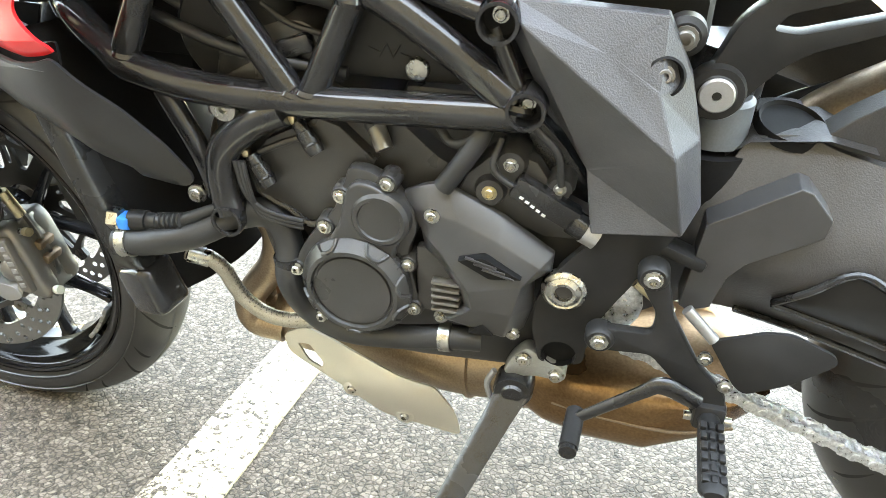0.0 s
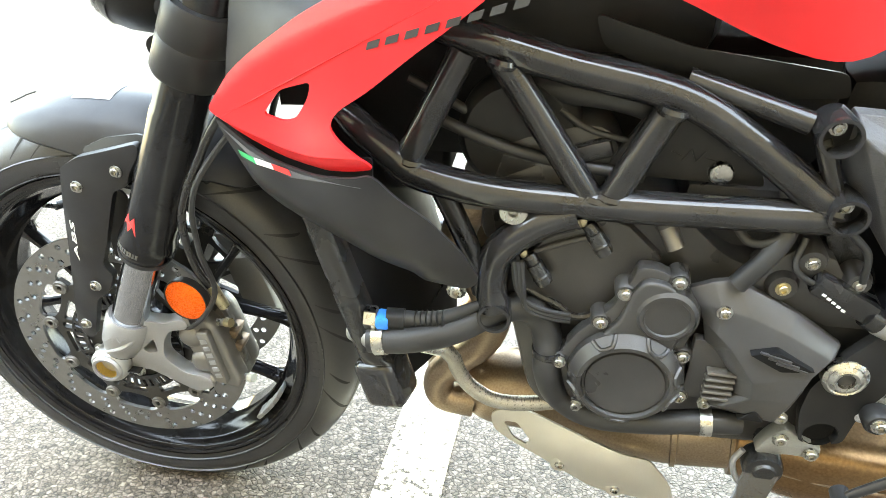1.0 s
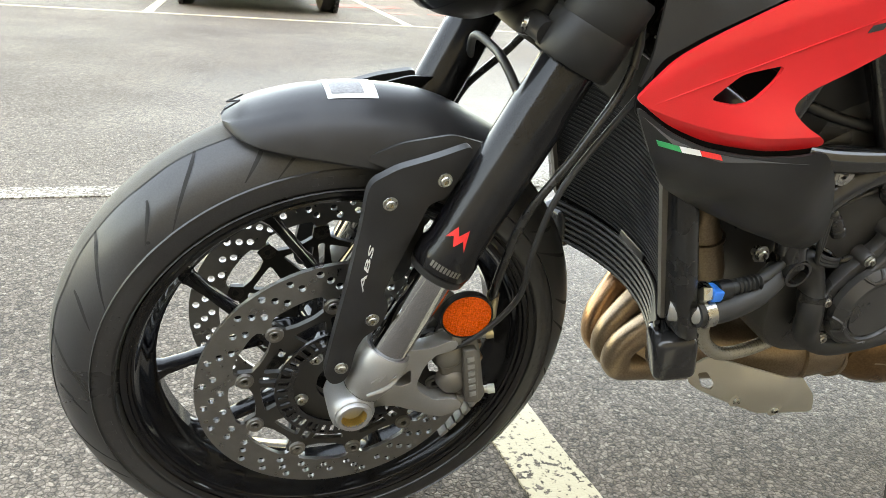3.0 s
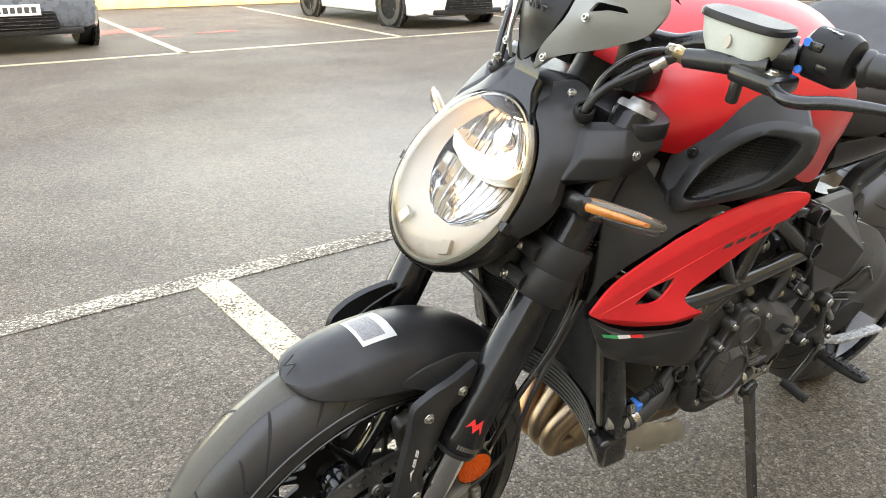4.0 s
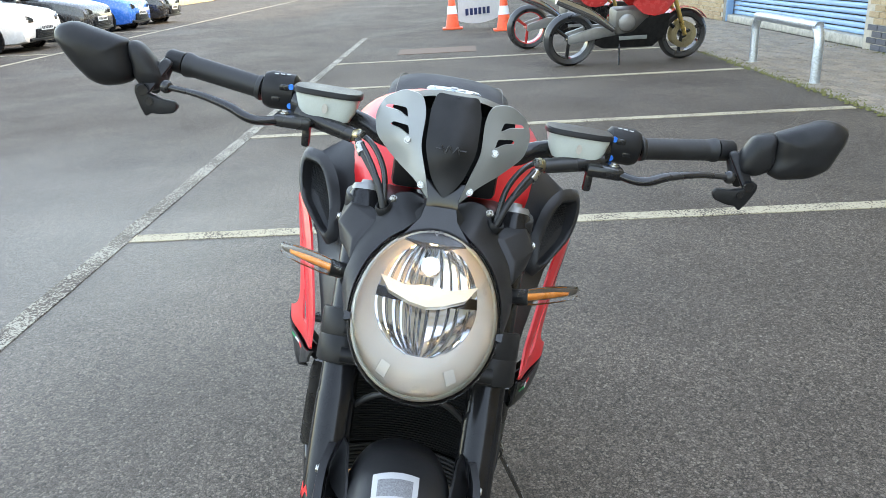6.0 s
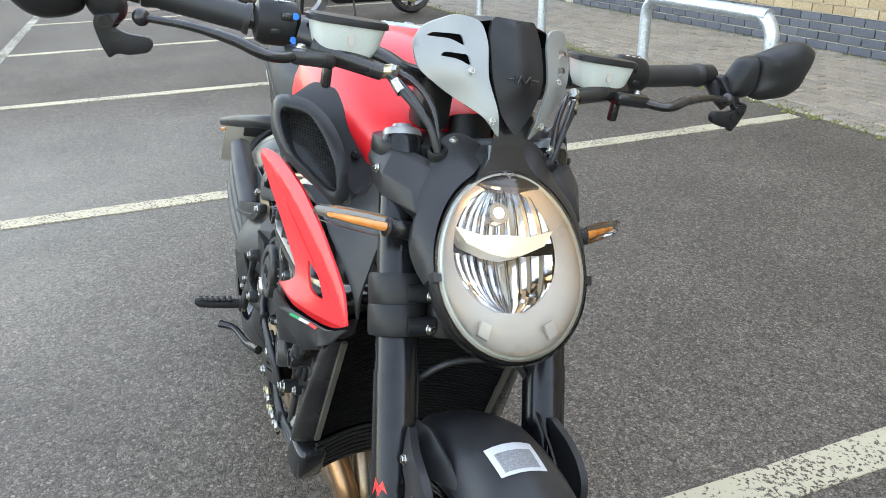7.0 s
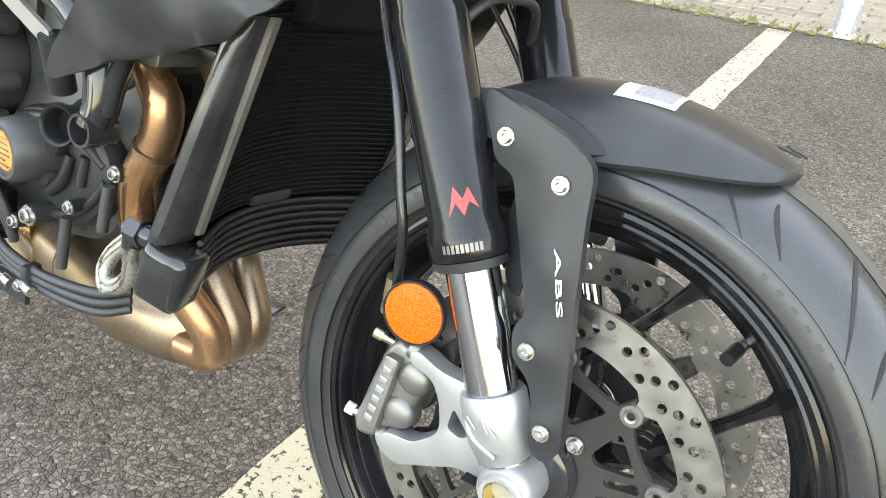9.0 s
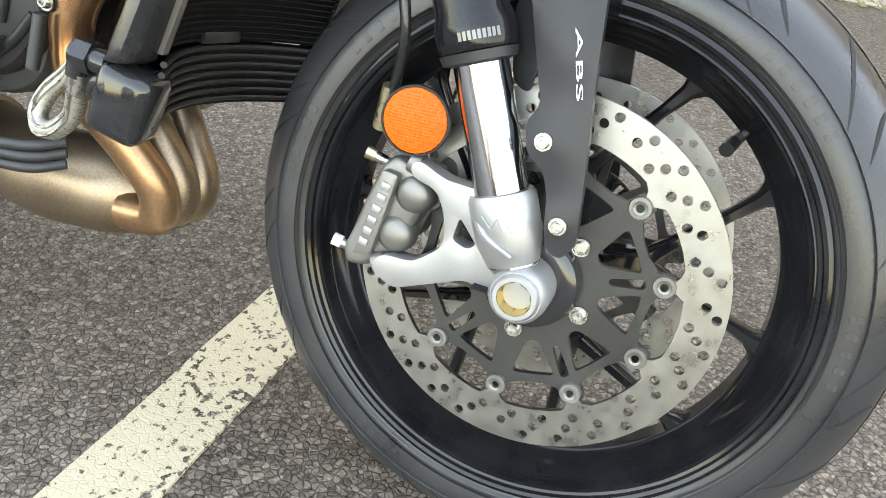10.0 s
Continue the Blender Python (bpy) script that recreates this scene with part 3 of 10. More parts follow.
def stripe(pts, w, material, name="parking_line", label="worn white painted bay line"):
    (x0, y0), (x1, y1) = pts
    d = Vector((x1 - x0, y1 - y0))
    L = d.length
    d.normalize()
    s = Vector((-d.y, d.x)) * w / 2
    n = max(2, int(L / 0.08))
    left, right = [], []
    for i in range(n + 1):
        p = Vector((x0, y0)) + d * L * i / n
        w1, w2 = (1 + 0.10 * noise.noise((p.x * 7, p.y * 7, 3.0)), 1 + 0.10 * noise.noise((p.x * 7, p.y * 7, 9.0)))
        left.append(p + s * w1)
        right.append(p - s * w2)
    return flat(name, [(p.x, p.y) for p in left + right[::-1]], 0.0, 0.004, material, label)


for i in range(-1, 5):
    stripe([(i * BAY, Y_T if i else Y_T), (i * BAY, Y_E)], 0.105, M_LINE)
stripe([(-6, Y_T + 0.05), (14.0, Y_T + 0.05)], 0.10, M_LINE_OLD, label="old, half-worn white painted line")
for i, x in enumerate((-3.5, -0.65, 2.1, 5.0, 8.2, 11.2, 14.2, 17.2, 20.2)):
    stripe([(x, 8.0), (x + 0.6, 14.8)], 0.10, M_LINE)
stripe([(-14, 7.95), (40.0, 8.25)], 0.10, M_LINE)


# ---------------------------------------------------------------- building beside the bays
Y_W = -4.75
H_W = 4.27


def wall_box(name, x0, x1, z0, z1, label):
    ob = part(name, block((x1 - x0, 0.3, z1 - z0), ((x0 + x1) / 2, Y_W - 0.165, (z0 + z1) / 2), 0.0), M_MORTAR, None, smooth=0)
    return tagged(ob, label, "wall", kind="structure")


wall_1 = wall_box("wall_1", -40, 8.5, 0, H_W, "buff brick wall on a dark brick plinth")
wall_2 = wall_box("wall_2", 13.6, 60, 0, H_W, "buff brick wall beyond the shutter")
wall_3 = wall_box("wall_3", 8.5, 13.6, 3.6, H_W, "brick wall over the shutter")
roof = part("roof", block((100, 26, 0.25), (10, Y_W - 13.0, H_W - 0.13), 0.02), M_KERB, None)
tagged(roof, "flat grey roof of the unit", "roof", kind="structure")

shutter = thing("roller_shutter", None, "pale blue ribbed steel roller shutter, closed", "shutter", kind="structure")
for i in range(44):
    z = 0.12 + i * 0.08
    part("slat", prism(fillet([(0, z), (0.022, z + 0.012), (0.022, z + 0.055), (0, z + 0.074)], 0.008, 2), 8.5, 13.6, to=lambda c: Vector((c.y, Y_W - 0.22 + c.x, c.z))), M_SHUTTER, shutter)
part("sill", block((5.1, 0.16, 0.12), (11.05, Y_W - 0.16, 0.06), 0.01), M_KERB, shutter, "pale concrete sill")
for x in (8.53, 13.57):
    part("guide_rail", block((0.06, 0.12, 3.6), (x, Y_W - 0.12, 1.8), 0.006), M_SHUTTER, shutter)

# paved strip along the wall
paving = flat("pavement", rect(-40, Y_W, 60, Y_E - 0.06), -0.02, 0.006, M_JOINT, "mossy jointed block paving along the wall")
kerb_y = Y_E - 0.06


def brick_mesh(name, size, bevel, material):
    bm = block(size, (0, 0, 0), bevel, seg=1)
    me = bpy.data.meshes.new(name)
    bmesh.ops.recalc_face_normals(bm, faces=bm.faces)
    bm.to_mesh(me)
    bm.free()
    me.materials.append(material)
    return me


def lay(name, me, places, parent, picked):
    """Pieces on one mesh: those picked are objects of their own, the rest joined."""
    base = np.array([v.co[:] for v in me.vertices])
    faces = [list(p.vertices) for p in me.polygons]
    vs, fs = [], []
    for p, tilt in places:
        if picked(p):
            ob = new(name, me)
            ob.parent = parent
            ob.matrix_basis = pose(*p, *tilt)
        else:
            k = len(vs)
            vs.extend((base + np.array(p)).tolist())
            fs.extend([[i + k for i in f] for f in faces])
    if vs:
        m2 = bpy.data.meshes.new(name + "s")
        m2.from_pydata(vs, [], fs)
        m2.materials.append(me.materials[0])
        ob = new(name + "s", m2)
        ob.parent = parent
        tagged(ob, kind="stuff")


# hoops of galvanised tube
def hoop(x0, x1, y0, y1):
    t = thing("cycle_hoop", pose(x0, y0, 0), "galvanised steel tube hoop set in the paving edge", "barrier", "hoops along the wall")
    dx, dy, h, r = x1 - x0, y1 - y0, 0.52, 0.15
    k = r / math.hypot(dx, dy)
    pts = [(0, 0, 0), (0, 0, h * 0.5), (0, 0, h - r)]
    pts += [(dx * k * (1 - math.cos(a)), dy * k * (1 - math.cos(a)), h - r + r * math.sin(a)) for a in (0.4, 0.8, 1.2, 1.57)]
    pts += [(dx * (1 - k) + dx * k * math.sin(a), dy * (1 - k) + dy * k * math.sin(a), h - r + r * math.cos(a)) for a in (0, 0.4, 0.8, 1.2, 1.57)]
    pts += [(dx, dy, h * 0.5), (dx, dy, 0)]
    part("tube", tube(pts, 0.045, 16, smooth=3), M_GALV, t)
    for p in ((0, 0), (dx, dy)):
        part("foot_ring", lathe([(0.046, 0.0), (0.075, 0.0), (0.07, 0.012), (0.046, 0.014)], (p[0], p[1], 0.004), n=16, closed=True), M_KERB, t, "mortar collar at the foot")


hoop(7.75, 6.05, -3.16, -3.10)
hoop(4.25, 2.85, -3.06, -3.02)
hoop(1.17, -0.25, -3.02, -3.02)


# ---------------------------------------------------------------- parked cars
def wheel_set(parent, x, y, r, w, side, rim_mat, name="wheel"):
    """A car wheel whose axle runs along x."""
    wh = part(name, lathe([(r * 0.66, -w / 2), (r * 0.93, -w / 2), (r, -w * 0.3), (r, w * 0.3), (r * 0.93, w / 2), (r * 0.66, w / 2)], (x, y, r), (1, 0, 0), 32, closed=True), M_RUBBER, parent)
    part("rim", lathe([(r * 0.67, -w * 0.45), (r * 0.67, w * 0.45), (r * 0.62, w * 0.45), (r * 0.6, 0), (r * 0.62, -w * 0.45)], (x, y, r), (1, 0, 0), 32, closed=True), rim_mat, wh)
    bm = lathe([(0, w * 0.36), (r * 0.14, w * 0.34), (r * 0.15, w * 0.2), (0, w * 0.2)], (x, y, r), (side, 0, 0), 16)
    for k in range(7):
        a = 2 * math.pi * k / 7
        rod((x + side * w * 0.3, y + r * 0.1 * math.cos(a), r + r * 0.1 * math.sin(a)), (x + side * w * 0.36, y + r * 0.64 * math.cos(a), r + r * 0.64 * math.sin(a)), r * 0.07, 6, bm)
    part("spokes", bm, rim_mat, wh)
    return wh


def car(x, y, paint, label, length=4.1, width=1.74, height=1.47, front=-1, r=0.31, rim=None, suv=False):
    """A parked hatchback; its nose points along y * front from y."""
    t = thing("parked_car", pose(x, y, 0, 0, 0, 0 if front < 0 else 180), label, "car", "cars in the far row")
    rim = rim or M_ALLOY
    g = 0.22 if suv else 0.16
    stations = [(0.00, 0.80, 0.34, 0.62), (0.05, 0.90, g + 0.04, 0.72), (0.22, 0.97, g, 0.80), (0.75, 1.0, g, 0.92), (1.2, 1.0, g, 0.98), (2.4, 1.0, g, 1.0), (3.4, 1.0, g, 1.0), (3.85, 0.97, g + 0.06, 0.98), (4.05, 0.9, g + 0.12, 0.92), (4.1, 0.8, 0.4, 0.8)]
    secs = []
    for s, wd, z0, z1 in stations:
        yy = s * length / 4.1
        hw = width / 2 * wd
        zz1 = z1 * height / 1.47
        ring = [(-hw * 0.86, yy, z0), (-hw * 0.98, yy, z0 + 0.12), (-hw, yy, (z0 + zz1) / 2), (-hw * 0.97, yy, zz1 - 0.14), (-hw * 0.86, yy, zz1), (0, yy, zz1 + 0.03),
                (hw * 0.86, yy, zz1), (hw * 0.97, yy, zz1 - 0.14), (hw, yy, (z0 + zz1) / 2), (hw * 0.98, yy, z0 + 0.12), (hw * 0.86, yy, z0), (0, yy, z0)]
        secs.append(spline(ring, 3, True))
    part("body", loft(secs), paint, t)
    gh = []
    for s, wd, z1 in ((1.05, 0.86, 0.98), (1.7, 0.80, 1.36), (2.3, 0.77, 1.46), (3.2, 0.75, 1.42), (3.9, 0.76, 0.98)):
        yy, hw = s * length / 4.1, width / 2 * wd
        gh.append(spline([(-width / 2 * 0.88, yy, 0.93 * height / 1.47), (-hw, yy, (z1 - 0.03) * height / 1.47), (0, yy, z1 * height / 1.47 + 0.02), (hw, yy, (z1 - 0.03) * height / 1.47), (width / 2 * 0.88, yy, 0.93 * height / 1.47), (0, yy, 0.9 * height / 1.47)], 3, True))
    part("window_band", loft(gh), M_GLASS, t, "dark glass")
    for yy in (0.78 * length / 4.1, 3.25 * length / 4.1):
        for s in (-1, 1):
            bm = lathe([(r * 1.12, 0.0), (r * 1.22, 0.0), (r * 1.22, 0.05), (r * 1.12, 0.05)], (s * (width / 2 - 0.042), yy, r), (s, 0, 0), 28, closed=True)
            part("wheel_arch", bm, M_SATIN, t)
            part("arch_well", lathe([(0, 0), (r * 1.13, 0), (r * 1.13, 0.06), (0, 0.06)], (s * (width / 2 - 0.052), yy, r), (s, 0, 0), 28), M_MESH_SHADE, t, "black wheel housing")
            wheel_set(t, s * (width / 2 - 0.075), yy, r, 0.2, s, rim)
    part("grille", prism(fillet([(-0.44, 0.26), (0.44, 0.26), (0.40, 0.44), (-0.40, 0.44)], 0.04), -0.035, 0.03, 0.006), M_MESH_SHADE, t, "black mesh grille")
    bm = bmesh.new()
    for k in range(5):
        block((0.80, 0.012, 0.010), (0, -0.04, 0.275 + k * 0.035), 0.002, bm)
    part("grille_bar", bm, M_SATIN, t)
    part("bumper_lip", block((width * 0.72, 0.10, 0.07), (0, 0.03, 0.235), 0.02), M_BLACK, t)
    pl = part("number_plate", block((0.52, 0.012, 0.11), (0, -0.055, 0.46), 0.002), M_WHITE, t)
    for k in range(7):
        part("plate_mark", block((0.045, 0.004, 0.06), (-0.2 + k * 0.066, -0.063, 0.46), 0.0), M_INK, pl)
    for s in (-1, 1):
        hl = part("headlight", loft([[(s * (0.50 + 0.28 * u), -0.02 + 0.20 * u * u + dy, 0.62 + 0.09 * v + 0.04 * u) for u, v in ((0, -0.4), (0.5, -0.7), (1, 0.1), (0.95, 0.9), (0.4, 0.8), (0, 0.4))] for dy in (-0.03, 0.05)]), M_GLASS, t, "glassy dark headlight")
        part("lamp_bowl", lathe([(0, -0.03), (0.045, -0.028), (0.052, -0.005), (0.0, 0.0)], (s * 0.62, 0.0, 0.66), (0, -1, 0), 16), M_REFLECT, hl)
        part("door_handle", block((0.02, 0.16, 0.025), (s * (width / 2 + 0.004), 2.45 * length / 4.1, 0.84), 0.008), paint, t)
        part("mirror_housing", loft([[(s * (width / 2 + 0.02 + a), 1.45 + 0.06 * math.cos(b) * k, 0.98 + 0.075 * math.sin(b) * k) for b in (2 * math.pi * i / 10 for i in range(10))] for a, k in ((0, 0.5), (0.04, 1), (0.15, 0.9), (0.19, 0.4))]), paint, t)
    return t


PAINT_W = mat("white_car_paint", (0.70, 0.70, 0.68), 0.25, var=0.03, bump=0.0, coat=1.0)
PAINT_G = mat("grey_car_paint", (0.13, 0.15, 0.18), 0.3, 0.4, var=0.05, bump=0.0, coat=1.0)
PAINT_S = mat("silver_car_paint", (0.45, 0.46, 0.47), 0.3, 0.6, var=0.05, bump=0.0, coat=1.0)
PAINT_K = mat("black_car_paint", (0.02, 0.02, 0.022), 0.25, var=0.05, bump=0.0, coat=1.0)
PAINT_B = mat("blue_car_paint", (0.02, 0.13, 0.50), 0.25, var=0.05, bump=0.0, coat=1.0)
car(0.62, 8.75, PAINT_G, "dark grey off-road estate with black arches", 4.4, 1.85, 1.7, r=0.35, suv=True)
car(6.55, 8.6, PAINT_W, "small white hatchback with black wheels", rim=M_SATIN)
car(9.75, 8.75, PAINT_W, "white saloon with grey alloy wheels", 4.5, 1.8, 1.42, r=0.33, rim=M_CALIPER)
car(12.7, 8.9, PAINT_S, "silver grey off-road estate", 4.4, 1.85, 1.65, r=0.35, suv=True)
car(15.7, 9.0, PAINT_W, "white estate car parked in the far row", 4.3, 1.8, 1.5)
car(18.7, 9.1, PAINT_K, "black hatchback parked in the far row", 4.1, 1.78, 1.5)
car(21.6, 9.2, PAINT_B, "bright blue hatchback in the far row", 4.1, 1.75, 1.5)
car(24.6, 9.3, PAINT_K, "black saloon car in the far row", 4.4, 1.8, 1.5)

# low bank behind the far row
bank = part("kerb_1", block((70, 0.3, 0.32), (14, 15.4, 0.16), 0.03), mat("weathered_buff_stone", (0.46, 0.38, 0.22), 0.85, var=0.25, scale=4, fine=120, bump=0.5), None)
tagged(bank, "low buff stone edging behind the far bays", "kerb", kind="structure")
verge = part("ground_1", block((90, 14, 0.3), (14, 22.5, 0.15), 0.0), mat("rough_grass", (0.06, 0.09, 0.025), 0.9, col2=(0.12, 0.13, 0.05), scale=2, fine=60, bump=0.9), None)
tagged(verge, "rough grass verge", "grass", kind="structure")


# ---------------------------------------------------------------- cones and banner
M_CONE = mat("orange_cone_plastic", (0.85, 0.10, 0.03), 0.45, bump=0.0)
M_VINYL = mat("white_banner_vinyl", (0.78, 0.79, 0.80), 0.5, var=0.04, bump=0.0)
M_NAVY = mat("navy_print", (0.02, 0.04, 0.14), 0.5, bump=0.0)


def cone(x, y):
    t = thing("traffic_cone", pose(x, y, 0), "orange traffic cone with a white sleeve", "cone", "cones beside the banner")
    part("base", prism(roundrect(0, 0, 0.42, 0.42, 0.05), 0, 0.035, 0.01, to=lambda c: Vector((c.x, c.z, c.y))), M_CONE, t)
    part("body", lathe([(0.15, 0.03), (0.14, 0.06), (0.045, 0.72), (0.03, 0.75), (0.022, 0.75), (0.12, 0.05)], n=24, closed=True), M_CONE, t)
    part("sleeve", lathe([(0.1072, 0.30), (0.0822, 0.46), (0.0842, 0.46), (0.1092, 0.30)], n=24, closed=True), M_VINYL, t, "white reflective sleeve")


cone(15.2, 0.25)
cone(14.2, -0.75)
banner = thing("banner", pose(15.1, -0.35, 0, 0, 0, 0), "white printed banner sagging between two cones", "banner")
sag = [[(0.55 - 1.05 * v, 0.9 * v - 0.42, 0.10 + 0.5 * u + 0.09 * (2 * v - 1) ** 2 + 0.0) for v in np.linspace(0, 1, 13)] for u in (0, 0.33, 0.66, 1)]
part("sheet", loft(sag, closed=False, caps=False), M_VINYL, banner)
for k in range(6):
    part("print_bar", block((0.008, 0.085, 0.13), (0.55 - 1.05 * (0.3 + k * 0.1) - 0.01, 0.9 * (0.3 + k * 0.1) - 0.42, 0.34), 0.0, turn=Matrix.Rotation(radians(49), 3, "Z")), M_NAVY, banner)

flat("drain_cover", rect(10.6, -0.1, 11.4, 1.1), 0.0, 0.006, mat("rusty_iron", (0.12, 0.075, 0.05), 0.7, 0.4, var=0.3, scale=30, bump=0.4), "rusty iron drain cover in the tarmac")


# ---------------------------------------------------------------- wet and stained patches
def patch(name, x, y, rx, ry, turn, material, label, seed):
    out = []
    for k in range(40):
        a = 2 * math.pi * k / 40
        w = 1 + 0.55 * noise.noise((2.2 * math.cos(a), 2.2 * math.sin(a), seed))
        p = Vector((rx * w * math.cos(a), ry * w * math.sin(a)))
        p.rotate(Matrix.Rotation(radians(turn), 2))
        out.append((x + p.x, y + p.y))
    return flat(name, out, -0.01, 0.0025, material, label)


for k, (x, y, rx, ry) in enumerate(((2.5, 9.9, 0.28, 0.14), (3.3, 10.1, 0.30, 0.12), (2.2, 10.9, 0.7, 0.3))):
    patch("red_stain", x, y, rx, ry, 10 * k, M_STAIN, "worn red paint spilt on the tarmac", 20.0 + k)


# ---------------------------------------------------------------- motorcycles standing behind
def spoked(parent, c, R, w, rim_mat, n=3, name="wheel"):
    x, z = c
    wh = part(name, lathe([(R * 0.74, -w * 0.4), (R * 0.88, -w / 2), (R, -w * 0.12), (R, w * 0.12), (R * 0.88, w / 2), (R * 0.74, w * 0.4)], (x, 0, z), (0, 1, 0), 32, closed=True), M_RUBBER, parent)
    bm = lathe([(R * 0.75, -w * 0.36), (R * 0.75, w * 0.36), (R * 0.69, w * 0.3), (R * 0.69, -w * 0.3)], (x, 0, z), (0, 1, 0), 32, closed=True)
    lathe([(0.02, -w * 0.4), (0.045, -w * 0.4), (0.045, w * 0.4), (0.02, w * 0.4)], (x, 0, z), (0, 1, 0), 16, bm, closed=True)
    for k in range(n):
        a = 2 * math.pi * k / n + 0.4
        rod((x + 0.03 * math.cos(a), 0, z + 0.03 * math.sin(a)), (x + R * 0.7 * math.cos(a), 0, z + R * 0.7 * math.sin(a)), 0.022, 8, bm)
    part("rim", bm, rim_mat, wh)
    return wh


def sports_bike(m, body, low, rim_mat, label):
    """Side-on sports motorcycle; nose towards +x of its own axes."""
    t = thing("parked_motorcycle", m, label, "motorcycle", "motorcycles standing behind")
    spoked(t, (0.70, 0.30), 0.30, 0.12, rim_mat, 3, "front_wheel")
    spoked(t, (-0.70, 0.315), 0.315, 0.19, rim_mat, 3, "rear_wheel")
    for s in (-1, 1):
        part("brake_disc", lathe([(0.09, 0), (0.155, 0), (0.155, 0.005), (0.09, 0.005)], (0.70, s * 0.065, 0.30), (0, 1, 0), 24, closed=True), M_BRASS, t, "gold-centred brake disc")
        part("fork_leg", rod((0.70, s * 0.10, 0.30), (0.46, s * 0.10, 0.95), 0.026), M_GOLD, t)
        part("swingarm", prism(fillet([(-0.74, 0.27), (-0.10, 0.36), (-0.10, 0.46), (-0.45, 0.45), (-0.74, 0.37)], 0.03), s * 0.10 - 0.02, s * 0.10 + 0.02, 0.006), M_ALLOY, t)
        part("side_fairing", panel(fillet([(0.52, 1.02), (0.62, 0.84), (0.42, 0.62), (0.34, 0.55), (0.12, 0.60), (-0.02, 0.72), (0.15, 0.90)], 0.03), tps([(0.62, 0.84, s * 0.12), (0.42, 0.62, s * 0.20), (0.1, 0.7, s * 0.22), (0.4, 0.9, s * 0.2), (0.5, 1.02, s * 0.14)]), -s * 0.006, 0.03), body, t)
        part("belly_pan", panel(fillet([(0.44, 0.60), (0.46, 0.34), (0.30, 0.19), (-0.32, 0.20), (-0.44, 0.27), (-0.36, 0.34), (0.02, 0.40), (0.16, 0.56)], 0.03), tps([(0.45, 0.5, s * 0.19), (0.3, 0.19, s * 0.10), (-0.32, 0.2, s * 0.10), (-0.2, 0.32, s * 0.17), (0.1, 0.45, s * 0.21)]), -s * 0.006, 0.03), low, t)
        part("lettering_bar", block((0.34, 0.004, 0.045), (0.02, s * 0.205, 0.33), 0.001, turn=Matrix.Rotation(radians(0), 3, "Y")), M_SILVER, t)
    part("engine", block((0.42, 0.30, 0.30), (0.02, 0, 0.50), 0.04), M_CALIPER, t)
    part("clutch_cover", lathe([(0, 0.19), (0.08, 0.185), (0.10, 0.17), (0.10, 0.12)], (-0.05, 0, 0.5), (0, -1, 0), 20), M_ALLOY, t)
    part("tank", loft([[(x, w * math.cos(a), z + h * math.sin(a)) for a in (2 * math.pi * k / 16 for k in range(16))] for x, w, z, h in ((0.30, 0.08, 0.92, 0.05), (0.22, 0.16, 0.90, 0.12), (0.0, 0.17, 0.88, 0.13), (-0.18, 0.12, 0.84, 0.08), (-0.26, 0.05, 0.82, 0.03))]), body, t)
    part("tail", loft([[(x, w * math.cos(a), z + h * math.sin(a)) for a in (2 * math.pi * k / 12 for k in range(12))] for x, w, z, h in ((-0.2, 0.12, 0.82, 0.05), (-0.5, 0.13, 0.84, 0.07), (-0.8, 0.10, 0.93, 0.06), (-0.98, 0.03, 0.98, 0.02))]), low, t)
    part("silencer", tube([(-0.2, -0.14, 0.42), (-0.5, -0.17, 0.62), (-0.9, -0.15, 0.80)], [0.03, 0.055, 0.05], 16), M_CHROME, t)
    part("front_mudguard", lathe([(0.325, -0.06), (0.33, 0), (0.325, 0.06), (0.32, 0.06), (0.325, 0), (0.32, -0.06)], (0.70, 0, 0.30), (0, -1, 0), 20, closed=True, arc=(0.6, 2.6)), body, t)
    part("windscreen", loft([[(x, w * math.cos(a), z + 0.05 * math.sin(a)) for a in (math.pi * k / 10 for k in range(11))] for x, w, z in ((0.56, 0.10, 1.0), (0.46, 0.12, 1.10), (0.34, 0.11, 1.17))], closed=False, caps=False), M_GLASS, t)
    part("handlebar", rod((0.40, -0.33, 0.93), (0.40, 0.33, 0.93), 0.016), M_SATIN, t)
    part("paddock_prop", rod((-0.12, -0.14, 0.25), (-0.16, -0.28, 0.02), 0.012), M_SATIN, t)
    return t


PAINT_R = mat("red_bike_paint", (0.55, 0.03, 0.03), 0.25, var=0.04, bump=0.0, coat=1.0)
sports_bike(pose(8.45, -1.85, 0, 6, 0, -84), PAINT_R, M_BLACK, M_GLOSS, "black and red sports motorcycle on its side stand")
sports_bike(pose(10.7, -1.55, 0, 6, 0, -80), PAINT_R, M_SATIN, PAINT_R, "red sports motorcycle with red-rimmed wheels")

# ---------------------------------------------------------------- the motorcycle
# own axes: x towards its tail, y towards its right, z up; it stands upright in them and leans as a whole
bike = thing("motorcycle", pose(0, 0.448, 0, 12.0, 0, -0.5), "red and matte black naked sports motorcycle leaning on its side stand", "motorcycle")
AX, AZ, RAX, RAZ = -0.350, 0.296, 1.048, 0.316
FORK_Y = 0.105
FD = Vector((0.4215, 0, 1)).normalized()          # along the fork, upwards


def fork_at(z, y=0.0, off=0.0):
    """A point of the fork's axis at height z, moved off forwards."""
    return Vector((-0.267 + 0.4215 * (z - 0.483), y, z)) + Vector((-FD.z, 0, FD.x)) * off


